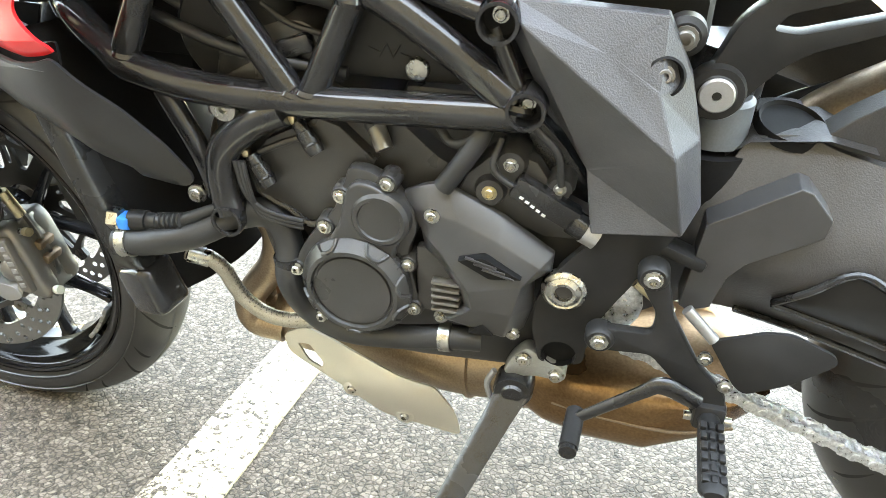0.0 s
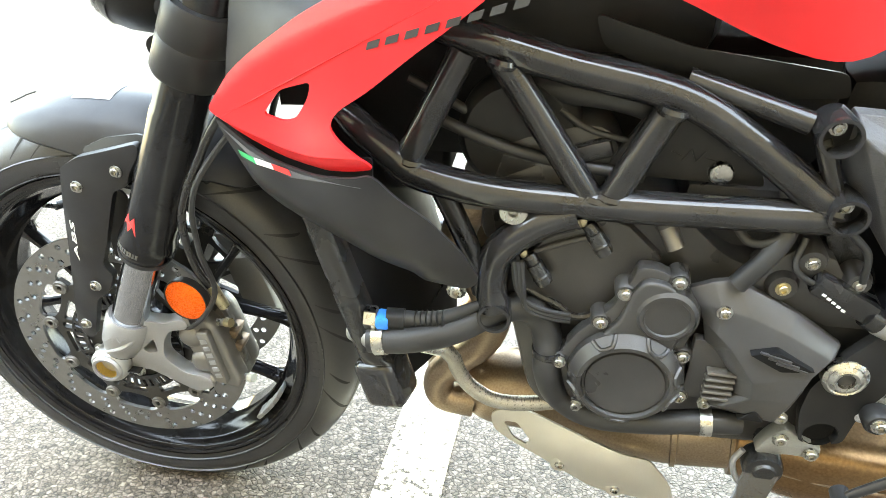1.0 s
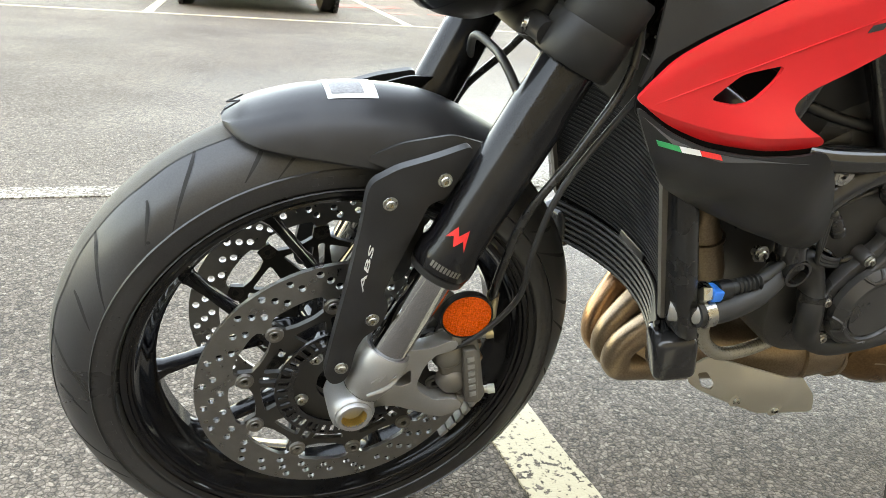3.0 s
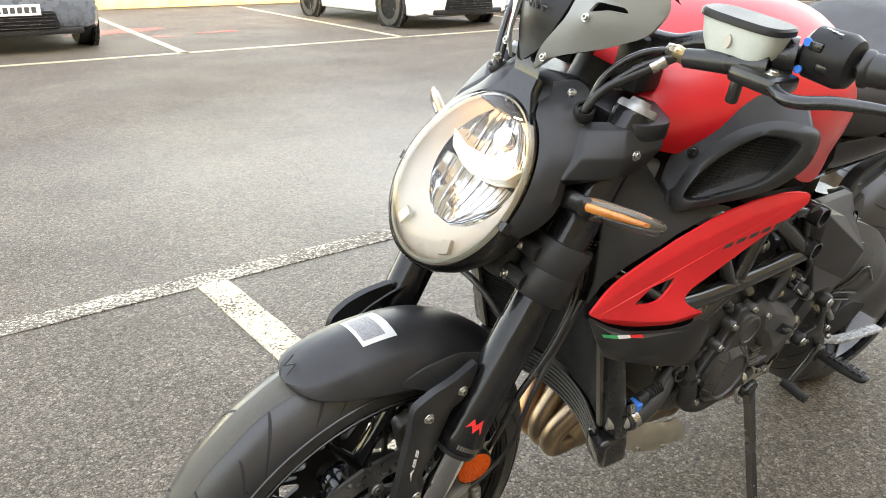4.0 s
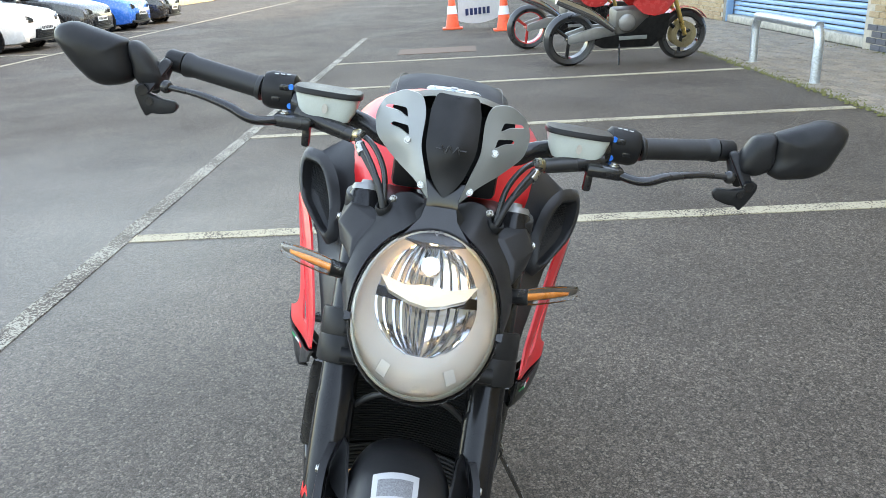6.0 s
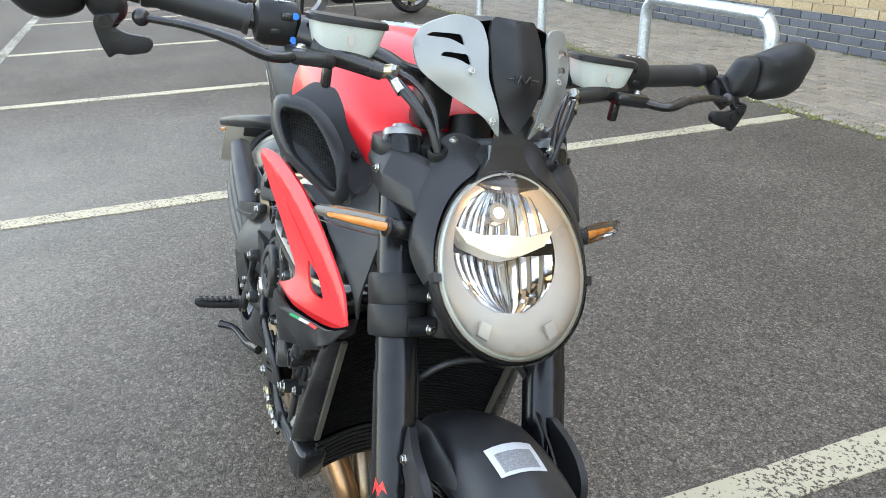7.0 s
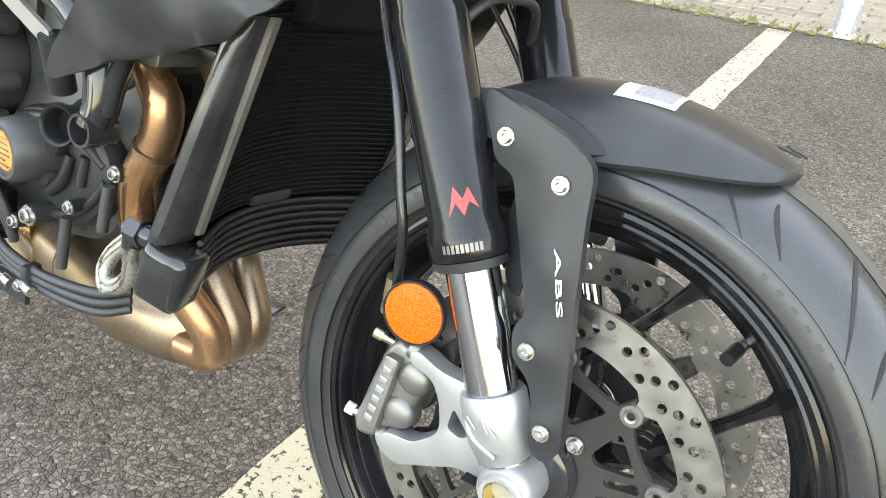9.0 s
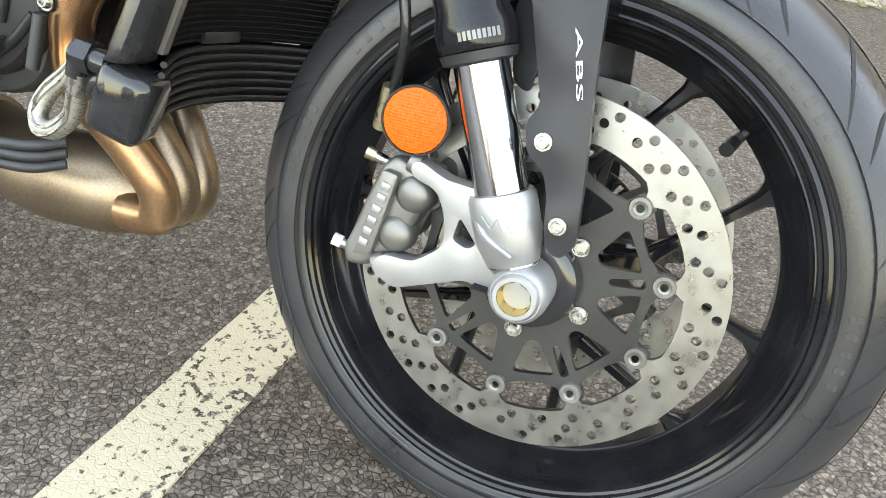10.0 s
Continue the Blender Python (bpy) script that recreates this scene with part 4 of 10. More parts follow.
# ---- wheels
def tyre(parent, x, z, R, w, rim_r):
    prof = []
    for k in range(-14, 15):
        a = k / 14
        prof.append((R - w * 0.47 * (1 - math.cos(a * 1.40)) ** 0.95 / (1 - math.cos(1.40)) ** 0.95 * 0.88, w / 2 * math.sin(a * 1.40) / math.sin(1.40)))
    side = [(R - w * 0.50, w * 0.490), (rim_r + 0.016, w * 0.455), (rim_r + 0.006, w * 0.425), (rim_r, w * 0.40), (rim_r - 0.006, w * 0.30)]
    prof = [(r, -y) for r, y in side[::-1]] + prof + side
    return part("tyre", lathe(prof, (x, 0, z), (0, 1, 0), 120, closed=True), M_RUBBER, parent, "black road tyre with a worn dusty tread")


def tyre_point(x, z, R, w, a, u):
    """A point on the tread: a the angle round the axle, u from -1 to 1 across."""
    r = R - w * 0.47 * (1 - math.cos(u * 1.40)) ** 0.95 / (1 - math.cos(1.40)) ** 0.95 * 0.88 + 0.0004
    return Vector((x + r * math.cos(a), w / 2 * math.sin(u * 1.40) / math.sin(1.40), z + r * math.sin(a)))


# near-black colour that paints the shade inside the tread's slits
M_GROOVE_SHADE = mat("tread_groove_shade", (0.006, 0.006, 0.006), 0.8, bump=0.0)


def grooves(ty, x, z, R, w, n, fwd):
    """Curved near-black strips laid on both halves of the tread, as shade in its slits; long and short ones by turns.
    """
    for s in (-1, 1):
        for k in range(n):
            a0 = 2 * math.pi * (k + (0.5 if s > 0 else 0)) / n
            u0, u1, sweep = ((0.16, 0.88, 0.20), (0.42, 0.80, 0.10))[k % 2]
            L, Rr = [], []
            for i in range(9):
                q = i / 8
                u = u0 + (u1 - u0) * q
                a = a0 + fwd * sweep * (q ** 1.5)
                wd = 0.0030 * math.sin(math.pi * (0.12 + 0.80 * q)) / R
                L.append(tyre_point(x, z, R, w, a - wd, s * u))
                Rr.append(tyre_point(x, z, R, w, a + wd, s * u))
            part("tread_groove_shade", loft([L, Rr], closed=False, caps=False), M_GROOVE_SHADE, ty, smooth=0)


LIP = [(0.2298, 0.0500), (0.2290, 0.0535), (0.2255, 0.0545), (0.2225, 0.0530), (0.2215, 0.0490), (0.2190, 0.0480), (0.2165, 0.0490), (0.2150, 0.0470), (0.2140, 0.0400), (0.2100, 0.0340), (0.2030, 0.0240), (0.1985, 0.0160), (0.1940, 0.0120)]
M_WHEEL = mat("gloss_black_wheel_paint", (0.006, 0.006, 0.007), 0.09, 0.0, fine=900, var=0.2, rvar=0.03, bump=0.008, spec=0.32)
front_wheel = part("front_wheel", lathe([(0.229, -0.045), (0.214, -0.036), (0.205, -0.014), (0.205, 0.014), (0.214, 0.036), (0.229, 0.045)] + LIP + [(r, -y_) for r, y_ in LIP[::-1]], (AX, 0, AZ), (0, 1, 0), 120, closed=True), M_WHEEL, bike, "gloss black alloy wheel")
fty = tyre(front_wheel, AX, AZ, 0.297, 0.120, 0.226)
grooves(fty, AX, AZ, 0.297, 0.120, 30, 1)


def dress_tyre(ty, x, z, R, w):
    """Dust on the running band and raised lettering, as plain bars, on both walls."""
    rows_ = [[tyre_point(x, z, R + 0.0002, w, 2 * math.pi * k / 120, 0.22 * u + 0.05 * noise.noise((k * 0.35, u * 3, R))) for u in (-1, -0.5, 0, 0.5, 1)] for k in range(120)]
    part("dusty_band", loft(rows_, closed=False, caps=False, closed_path=True), M_DUST, ty, "dusty brown band worn along the tread")
    for s in (-1, 1):
        for r_, h_ in ((R - 0.0635, 0.4930), (R - 0.0405, 0.4950)):
            part("wall_ring", lathe([(r_ - 0.0009, s * (w * h_ - 0.001)), (r_, s * (w * h_ + 0.0008)), (r_ + 0.0009, s * (w * h_ - 0.001))], (x, 0, z), (0, 1, 0), 96, closed=True), M_TYREMARK, ty)
        for a0, n in ((170, 5), (206, 6), (12, 7), (100, 6), (-90, 7)) if s < 0 else ((36, 5), (3, 6), (-75, 7), (120, 6), (170, 5)):
            for k in range(n):
                a = radians(a0 + 3.4 * k * s)
                o = Vector((x + (R - 0.0505) * math.cos(a), s * w * 0.4965, z + (R - 0.0505) * math.sin(a)))
                part("raised_letter", block((0.0085, 0.0006, 0.0055), o, 0.0002, turn=Matrix.Rotation(-a, 3, "Y"), seg=1), M_TYREMARK, ty)


dress_tyre(fty, AX, AZ, 0.297, 0.120)
bm = lathe([(0.018, -0.050), (0.034, -0.050), (0.038, -0.030), (0.030, 0), (0.038, 0.030), (0.034, 0.050), (0.018, 0.050)], (AX, 0, AZ), (0, 1, 0), 32, closed=True)
part("hub", bm, M_GLOSS, front_wheel)
for k in range(5):
    # five stubs that fork into pairs of slim, nearly parallel spokes
    c0 = radians(130.5 + 72 * k)
    o = Vector((AX, 0, AZ))

    def polar(x_, y_, c0=c0, o=o):
        return o + Vector((math.cos(c0), 0, math.sin(c0))) * x_ + Vector((-math.sin(c0), 0, math.cos(c0))) * y_
    m0 = c0 + radians(36)
    stub = []
    for r_, w_, h_ in ((0.026, 0.024, 0.024), (0.050, 0.018, 0.021), (0.078, 0.016, 0.016), (0.088, 0.010, 0.012)):
        p, t_ = o + Vector((math.cos(m0), 0, math.sin(m0))) * r_, Vector((-math.sin(m0), 0, math.cos(m0)))
        stub.append([p + t_ * w_ * u + Vector((0, h_ * v, 0)) for u, v in ((-1, -0.5), (-0.5, -1), (0.5, -1), (1, -0.5), (1, 0.5), (0.5, 1), (-0.5, 1), (-1, 0.5))])
    part("spoke_stub", loft(stub), M_WHEEL, front_wheel)
    for e in (-1, 1):
        secs = []
        for q, w_, h_ in ((0.0, 0.0085, 0.015), (0.30, 0.0060, 0.012), (0.72, 0.0052, 0.010), (0.90, 0.0070, 0.011), (0.97, 0.0120, 0.012), (1.0, 0.0185, 0.013)):
            p = polar(0.060 + 0.131 * q, e * (0.046 + 0.0085 * q))
            t_ = polar(0, 1) - o
            secs.append([p + t_ * w_ * u + Vector((0, h_ * v, 0)) for u, v in ((-1, -0.5), (-0.5, -1), (0.5, -1), (1, -0.5), (1, 0.5), (0.5, 1), (-0.5, 1), (-1, 0.5))])
        part("spoke", loft(secs), M_WHEEL, front_wheel)
a = radians(130.5)
part("valve", rod((AX + 0.196 * math.cos(a), 0.0, AZ + 0.196 * math.sin(a)), (AX + 0.184 * math.cos(a), 0.014, AZ + 0.184 * math.sin(a)), 0.0050, 10), M_BOLT, front_wheel)
part("valve_cap", rod((AX + 0.185 * math.cos(a), 0.012, AZ + 0.185 * math.sin(a)), (AX + 0.179 * math.cos(a), 0.030, AZ + 0.179 * math.sin(a)), 0.0060, 10), M_BLACK, front_wheel)
part("axle", rod((AX, -0.118, AZ), (AX, 0.118, AZ), 0.0125, 20), M_ALLOY, front_wheel)
# balance weights on the rim, near the ground
for k in range(5):
    a = radians(-43 + 4.1 * k)
    o = Vector((AX + 0.2035 * math.cos(a), -0.030, AZ + 0.2035 * math.sin(a)))
    part("balance_weight", block((0.006, 0.026, 0.013), o, 0.0015, turn=Matrix.Rotation(-a, 3, "Y")), M_ALLOY, front_wheel)


def disc_set(s, phase):
    yd = s * 0.070
    c = (AX, AZ)
    n = 120
    outer = circle(*c, 0.158, n)
    inner = []
    for i in range(n):
        a = 2 * math.pi * i / n
        k = math.cos(10 * (a - radians(phase)))
        inner.append((c[0] + (0.1235 - 0.0135 * max(0, k) ** 6) * math.cos(a), c[1] + (0.1235 - 0.0135 * max(0, k) ** 6) * math.sin(a)))
    holes = [inner]
    for k in range(30):
        # three hole circles, swept in short diagonal rows
        for j, r in enumerate((0.1315, 0.1405, 0.1500)):
            a = 2 * math.pi * (k + 0.30 * j) / 30
            if (k + j) % 5 != 4 or j == 1:
                holes.append(circle(c[0] + r * math.cos(a), c[1] + r * math.sin(a), 0.0042, 10))
    d = part("brake_disc", prism(outer, yd - 0.0025, yd + 0.0025, 0, holes=holes), M_DISC, front_wheel, "drilled steel brake disc", smooth=30)
    # spider: straight chords from bobbin to bobbin, three-cornered windows, slots in every other arm
    edge, cuts = [], []
    for k in range(10):
        a = radians(phase + 36 * k)
        for r, da in ((0.0975, -0.22), (0.102, -0.105), (0.116, -0.075), (0.117, 0.0), (0.116, 0.075), (0.102, 0.105), (0.0975, 0.22)):
            edge.append((c[0] + r * math.cos(a + da), c[1] + r * math.sin(a + da)))
    for k in range(10):
        a = radians(phase + 18 + 36 * k)
        cuts.append(fillet([(c[0] + r * math.cos(a + da), c[1] + r * math.sin(a + da)) for r, da in ((0.058, -0.085), (0.0910, -0.215), (0.0895, 0.0), (0.0910, 0.215), (0.058, 0.085))], 0.005, 3))
    for k in range(0, 10, 2):
        a = radians(phase + 36 * k)
        cuts.append(fillet([(c[0] + r * math.cos(a) - w_ * math.sin(a), c[1] + r * math.sin(a) + w_ * math.cos(a)) for r, w_ in ((0.064, -0.0030), (0.093, -0.0045), (0.093, 0.0045), (0.064, 0.0030))], 0.004, 3))
    cuts.append(circle(*c, 0.030, 28))
    part("carrier", prism(edge, yd - s * 0.001 - 0.003, yd - s * 0.001 + 0.003, 0.0, holes=cuts), M_SPIDER, d, "dark grey anodised disc carrier", smooth=30)
    for k in range(10):
        a = radians(phase + 36 * k)
        p = (c[0] + 0.1075 * math.cos(a), yd + s * 0.002, c[1] + 0.1075 * math.sin(a))
        part("bobbin", lathe([(0.0034, 0.0038), (0.0055, 0.0045), (0.0060, 0.0035), (0.0088, 0.0035), (0.0095, 0.002), (0.0095, -0.006), (0.0034, -0.006)], p, (0, s, 0), 20, closed=True), M_CALIPER, d)
        # near-black disc paints the shade in the bobbin's bore
        part("bobbin_bore_shade", lathe([(0.0, 0.0), (0.0036, 0.0)], p, (0, s, 0), 12), M_MESH_SHADE, d)
    for k in range(5):
        a = radians(131 + 72 * k)
        bolt(d, (c[0] + 0.050 * math.cos(a), yd + s * 0.004, c[1] + 0.050 * math.sin(a)), 0.0066, (0, s, 0))
    if s < 0:
        slots = []
        for k in range(44):
            a = 2 * math.pi * k / 44
            slots.append([(c[0] + r * math.cos(a + da), c[1] + r * math.sin(a + da)) for r, da in ((0.062, -0.035), (0.073, -0.035), (0.073, 0.035), (0.062, 0.035))])
        part("sensor_ring", prism(circle(*c, 0.076, 88), yd - 0.008, yd - 0.005, 0, holes=slots + [circle(*c, 0.056, 32)]), M_SATIN, d, "slotted black sensor ring", smooth=30)
    else:
        part("hub_seal", lathe([(0.024, 0.014), (0.033, 0.015), (0.040, 0.012), (0.0425, 0.004), (0.0425, 0.0), (0.024, 0.0)], (AX, yd + 0.004, AZ), (0, 1, 0), 40, closed=True), M_GLOSS, d)


disc_set(-1, 28)
disc_set(1, 21.6)

rear_wheel = part("rear_wheel", lathe([(0.214, -0.082), (0.228, -0.085), (0.228, -0.077), (0.208, -0.060), (0.20, 0), (0.208, 0.060), (0.228, 0.077), (0.228, 0.085), (0.214, 0.082), (0.19, 0.02), (0.19, -0.02)], (RAX, 0, RAZ), (0, 1, 0), 72, closed=True), M_GLOSS, bike, "gloss black alloy rear wheel")
rty = tyre(rear_wheel, RAX, RAZ, 0.316, 0.198, 0.226)
grooves(rty, RAX, RAZ, 0.316, 0.198, 26, -1)
for k in range(5):
    for e in (-1, 1):
        a, b = radians(20 + 72 * k), radians(20 + 72 * k + e * 12)
        part("spoke", rod((RAX + 0.05 * math.cos(a), 0.045, RAZ + 0.05 * math.sin(a)), (RAX + 0.197 * math.cos(b), 0.03, RAZ + 0.197 * math.sin(b)), 0.011, 8), M_GLOSS, rear_wheel)
part("hub", lathe([(0.0, 0.075), (0.03, 0.075), (0.06, 0.06), (0.065, -0.06), (0.0, -0.08)], (RAX, 0, RAZ), (0, 1, 0), 32), M_GLOSS, rear_wheel)

# ---- front fork
for s in (-1, 1):
    y = s * FORK_Y
    up = part("fork_leg", lathe([(0.0, 0.0), (0.0225, 0.0), (0.030, 0.002), (0.0315, 0.006), (0.0315, 0.020), (0.0285, 0.030), (0.0285, 0.184), (0.0272, 0.187), (0.0272, 0.470), (0.024, 0.476), (0.0, 0.476)], fork_at(0.467, y), FD, 36), M_FORK, bike, "black upside-down fork leg")
    part("stanchion", lathe([(0.0215, -0.165), (0.0215, 0.01), (0.019, 0.01), (0.019, -0.165)], fork_at(0.467, y), FD, 32, closed=True), M_CHROME, up, "bright chromed fork tube")
    part("dust_seal", lathe([(0.0218, -0.008), (0.029, -0.006), (0.0305, 0.001), (0.022, 0.002)], fork_at(0.467, y), FD, 32, closed=True), M_HOSE, up)
    part("top_cap", lathe([(0.0, 0.012), (0.012, 0.012), (0.0135, 0.006), (0.022, 0.006), (0.0245, 0.002), (0.0245, -0.012), (0.0, -0.012)], fork_at(0.467, y) + FD * 0.478, FD, 28), M_ALLOY, up, "bare alloy fork cap")
    # makers mark as a plain red shape and a pale bar
    def wrap(u, v, y=y, s=s, r=0.0317):
        """A point on the lower sleeve: u round it, v up it."""
        c = fork_at(0.467, y) + FD * v
        f = Vector((-FD.z, 0, FD.x))
        return c + f * r * math.cos(u) + Vector((0, s, 0)) * r * math.sin(u)
    marks = [(0.60, 0.040), (0.82, 0.056), (1.00, 0.048), (1.20, 0.058), (1.42, 0.036), (1.20, 0.046), (1.02, 0.036), (0.84, 0.046)]
    part("red_mark", loft([[wrap(u, v, r=r_) for u, v in marks] for r_ in (0.0283, 0.0290)]), M_REDINK, up, "red fork maker's mark")
    for k in range(9):
        u0 = 0.70 + 0.115 * k
        part("pale_mark", loft([[wrap(u, v, r=0.0319) for u in (u0, u0 + 0.04, u0 + 0.08)] for v in (0.009, 0.0155)], closed=False, caps=False), M_CALIPER, up, "pale lettering bar")
    # cast foot with axle clamp and caliper arms
    sleeve = [(0.0215, 0.0), (0.0250, 0.001), (0.0272, -0.003), (0.0275, -0.022), (0.0262, -0.040), (0.0210, -0.058), (0.0130, -0.068), (0.0, -0.072)]
    sh = part("fork_foot", lathe(sleeve, fork_at(0.368, y), FD, 36), M_ALLOY, bike, "silver cast fork foot")
    part("axle_boss", lathe([(0.0150, 0.015), (0.0205, 0.015), (0.0235, 0.011), (0.0245, 0.003), (0.0245, -0.030), (0.0225, -0.034), (0.0150, -0.034)], (AX, s * 0.112, AZ), (0, s, 0), 40, closed=True), M_ALLOY, sh)
    FT_ = [(-0.300, 0.366), (-0.270, 0.3665), (-0.246, 0.3759), (-0.2389, 0.3705), (-0.2420, 0.3610), (-0.2642, 0.3560), (-0.2741, 0.3404), (-0.2791, 0.3195), (-0.2768, 0.3086), (-0.2560, 0.2905), (-0.2296, 0.2890), (-0.2204, 0.2800), (-0.2230, 0.2700), (-0.2437, 0.2620), (-0.2740, 0.2760), (-0.3034, 0.2900), (-0.3230, 0.2860), (-0.345, 0.290), (-0.3540, 0.3200), (-0.3520, 0.3500), (-0.334, 0.368)]
    part("foot_web", prism(fillet(FT_, 0.007, 3), s * 0.092, s * 0.1115, 0.0045, holes=[fillet([(-0.2885, 0.3400), (-0.3065, 0.3215), (-0.2990, 0.3160), (-0.2860, 0.3200)], 0.004, 3)], seg=3), M_ALLOY, sh, "two cast arms that carry the caliper")
    for (xa, za), (xb, zb) in (((-0.2440, 0.3690), (-0.2360, 0.3715)), ((-0.2290, 0.2795), (-0.2200, 0.2760))):
        part("arm_collar", rod((xa, s * 0.101, za), (xb, s * 0.101, zb), 0.0098, 18), M_CALIPER, sh, "grey collar at the arm's end")
    part("cast_rib", tube([(-0.300, s * 0.1135, 0.352), (-0.316, s * 0.1300, 0.338), (-0.340, s * 0.1320, 0.328)], [0.004, 0.0035, 0.002], 8, smooth=5), M_ALLOY, sh)
    part("axle_end", lathe([(0.0140, 0.019), (0.0175, 0.019), (0.0195, 0.016), (0.0195, 0.004), (0.0140, 0.004)], (AX, s * 0.112, AZ), (0, s, 0), 32, closed=True), M_ALLOY, sh, "hollow axle end")
    part("axle_bore", lathe([(0.0, -0.010), (0.0120, -0.008), (0.0143, 0.0188)], (AX, s * 0.112, AZ), (0, s, 0), 8 if s > 0 else 24), M_GOLD, sh, "yellowed hollow of the axle", smooth=0)
    # near-black bar on the uncut clamp, standing for the shade in its slit
    part("pinch_slit_shade", block((0.016, 0.020, 0.0014), (AX + 0.030, s * 0.112, AZ - 0.006), 0.0), M_MESH_SHADE, sh)
    bm = bmesh.new()
    for x0, z0, x1, z1 in ((-0.006, 0.003, -0.014, -0.003), (-0.006, -0.003, 0.001, 0.006), (0.001, 0.006, 0.004, -0.004), (0.004, -0.004, 0.013, 0.004)):
        p = fork_at(0.349, s * 0.1322)
        rod((p.x + x0, p.y, p.z + z0), (p.x + x1, p.y, p.z + z1), 0.0007, 6, bm)
    part("cast_mark", bm, M_ALLOY, sh)

    # brake caliper: slanted monobloc with piston bulges and a raised name strip
    CAL = [(-0.2225, 0.3730), (-0.2109, 0.3620), (-0.2043, 0.3400), (-0.1985, 0.3190), (-0.1928, 0.2960), (-0.1872, 0.2790), (-0.1924, 0.2655), (-0.2113, 0.2680), (-0.2260, 0.2830), (-0.2420, 0.2960), (-0.2455, 0.3130), (-0.2510, 0.3260), (-0.2545, 0.3420), (-0.2590, 0.3540), (-0.2540, 0.3660), (-0.2380, 0.3680)]
    cb_ = part("brake_caliper", prism(fillet(CAL, 0.006, 3), s * 0.076, s * 0.103, 0.007, seg=3), M_CALIPER, bike, "grey four-piston brake caliper")
    part("inner_half", prism(fillet(CAL, 0.006, 3), s * 0.036, s * 0.062, 0.005), M_CALIPER, cb_)
    part("bridge", prism(fillet([(-0.218, 0.372), (-0.206, 0.345), (-0.192, 0.285), (-0.186, 0.272), (-0.198, 0.272), (-0.212, 0.300), (-0.224, 0.350)], 0.004, 3), s * 0.055, s * 0.082, 0.003), M_CALIPER, cb_)
    for x, z in ((-0.2430, 0.3440), (-0.2330, 0.3060)):
        part("piston_bulge", lathe([(0.0, 0.0060), (0.010, 0.0052), (0.0145, 0.002), (0.0165, -0.003), (0.0175, -0.012)], (x, s * 0.103, z), (0, s, 0), 28), M_CALIPER, cb_, smooth=70)
    part("name_strip", prism(fillet([(-0.2160, 0.3600), (-0.2310, 0.3590), (-0.2180, 0.2840), (-0.2010, 0.2810)], 0.004, 3), s * 0.098, s * 0.1125, 0.003), M_CALIPER, cb_)
    for k in range(6):
        q = k / 5
        x, z = -0.2220 + 0.0115 * q, 0.3470 - 0.0520 * q
        part("raised_letter", block((0.0082, 0.0020, 0.0066), (x, s * 0.1130, z), 0.0008, turn=Matrix.Rotation(radians(-12), 3, "Y")), M_ALLOY, cb_, "pale raised letter bar")
    for x, z, dx in ((-0.2010, 0.3640, 0.012), (-0.1830, 0.2790, 0.010)):
        part("bleed_nipple", rod((x - dx, s * 0.088, z - 0.004), (x + 0.002, s * 0.092, z), 0.0046, 12), M_BOLT, cb_)
        part("bleed_cap", rod((x + 0.001, s * 0.092, z), (x + 0.009, s * 0.094, z + 0.002), 0.0058, 12), M_FLUID if z < 0.3 else M_BRASS, cb_)
    for x, z in ((-0.2010, 0.3350), (-0.1960, 0.3150)):
        part("pad_clip", block((0.010, 0.026, 0.012), (x, s * 0.068, z), 0.002, turn=Matrix.Rotation(radians(16), 3, "Y")), M_EXHAUST, cb_, "copper-coloured pad spring")

    # round reflector
    RC = (-0.235, s * 0.1075, 0.405)
    rf = part("reflector_base", lathe([(0.0, -0.006), (0.0275, -0.006), (0.0285, 0.0), (0.0280, 0.0035), (0.0265, 0.0035)], RC, (-0.12, s, 0.0), 44), M_BLACK, bike)
    part("reflector", lathe([(0.0, 0.0062), (0.018, 0.0055), (0.0258, 0.0035), (0.0266, 0.001)], RC, (-0.12, s, 0.0), 44), M_ORANGE, rf, "round orange prism reflector")

    # guard over the fork foot, marked in white
    g = fillet([(-0.3543, 0.5545), (-0.3498, 0.5640), (-0.3281, 0.5776), (-0.3004, 0.5861), (-0.2594, 0.5969), (-0.2594, 0.5835), (-0.2710, 0.5652), (-0.2783, 0.5464), (-0.2950, 0.5405), (-0.3029, 0.5181), (-0.3211, 0.4644), (-0.3300, 0.4420), (-0.3210, 0.4262), (-0.3283, 0.4059), (-0.3449, 0.3951), (-0.3515, 0.3774), (-0.3570, 0.3500), (-0.3620, 0.3360), (-0.3740, 0.3320), (-0.3826, 0.3460), (-0.3779, 0.3837), (-0.3662, 0.4567), (-0.3571, 0.5274)], 0.007, 3)
    dep = tps([(x, z, s * y_) for x, z, y_ in ((-0.357, 0.550, 0.106), (-0.260, 0.590, 0.102), (-0.284, 0.566, 0.109), (-0.334, 0.544, 0.111), (-0.300, 0.540, 0.108), (-0.345, 0.480, 0.117), (-0.365, 0.480, 0.111), (-0.318, 0.470, 0.108), (-0.340, 0.417, 0.118), (-0.372, 0.420, 0.113), (-0.366, 0.358, 0.119), (-0.380, 0.350, 0.114), (-0.322, 0.427, 0.108), (-0.352, 0.370, 0.114))])
    gd = part("fork_guard", panel(g, dep, -s * 0.010, 0.008), M_FAIR, bike, "matte black fork guard plate", smooth=45)
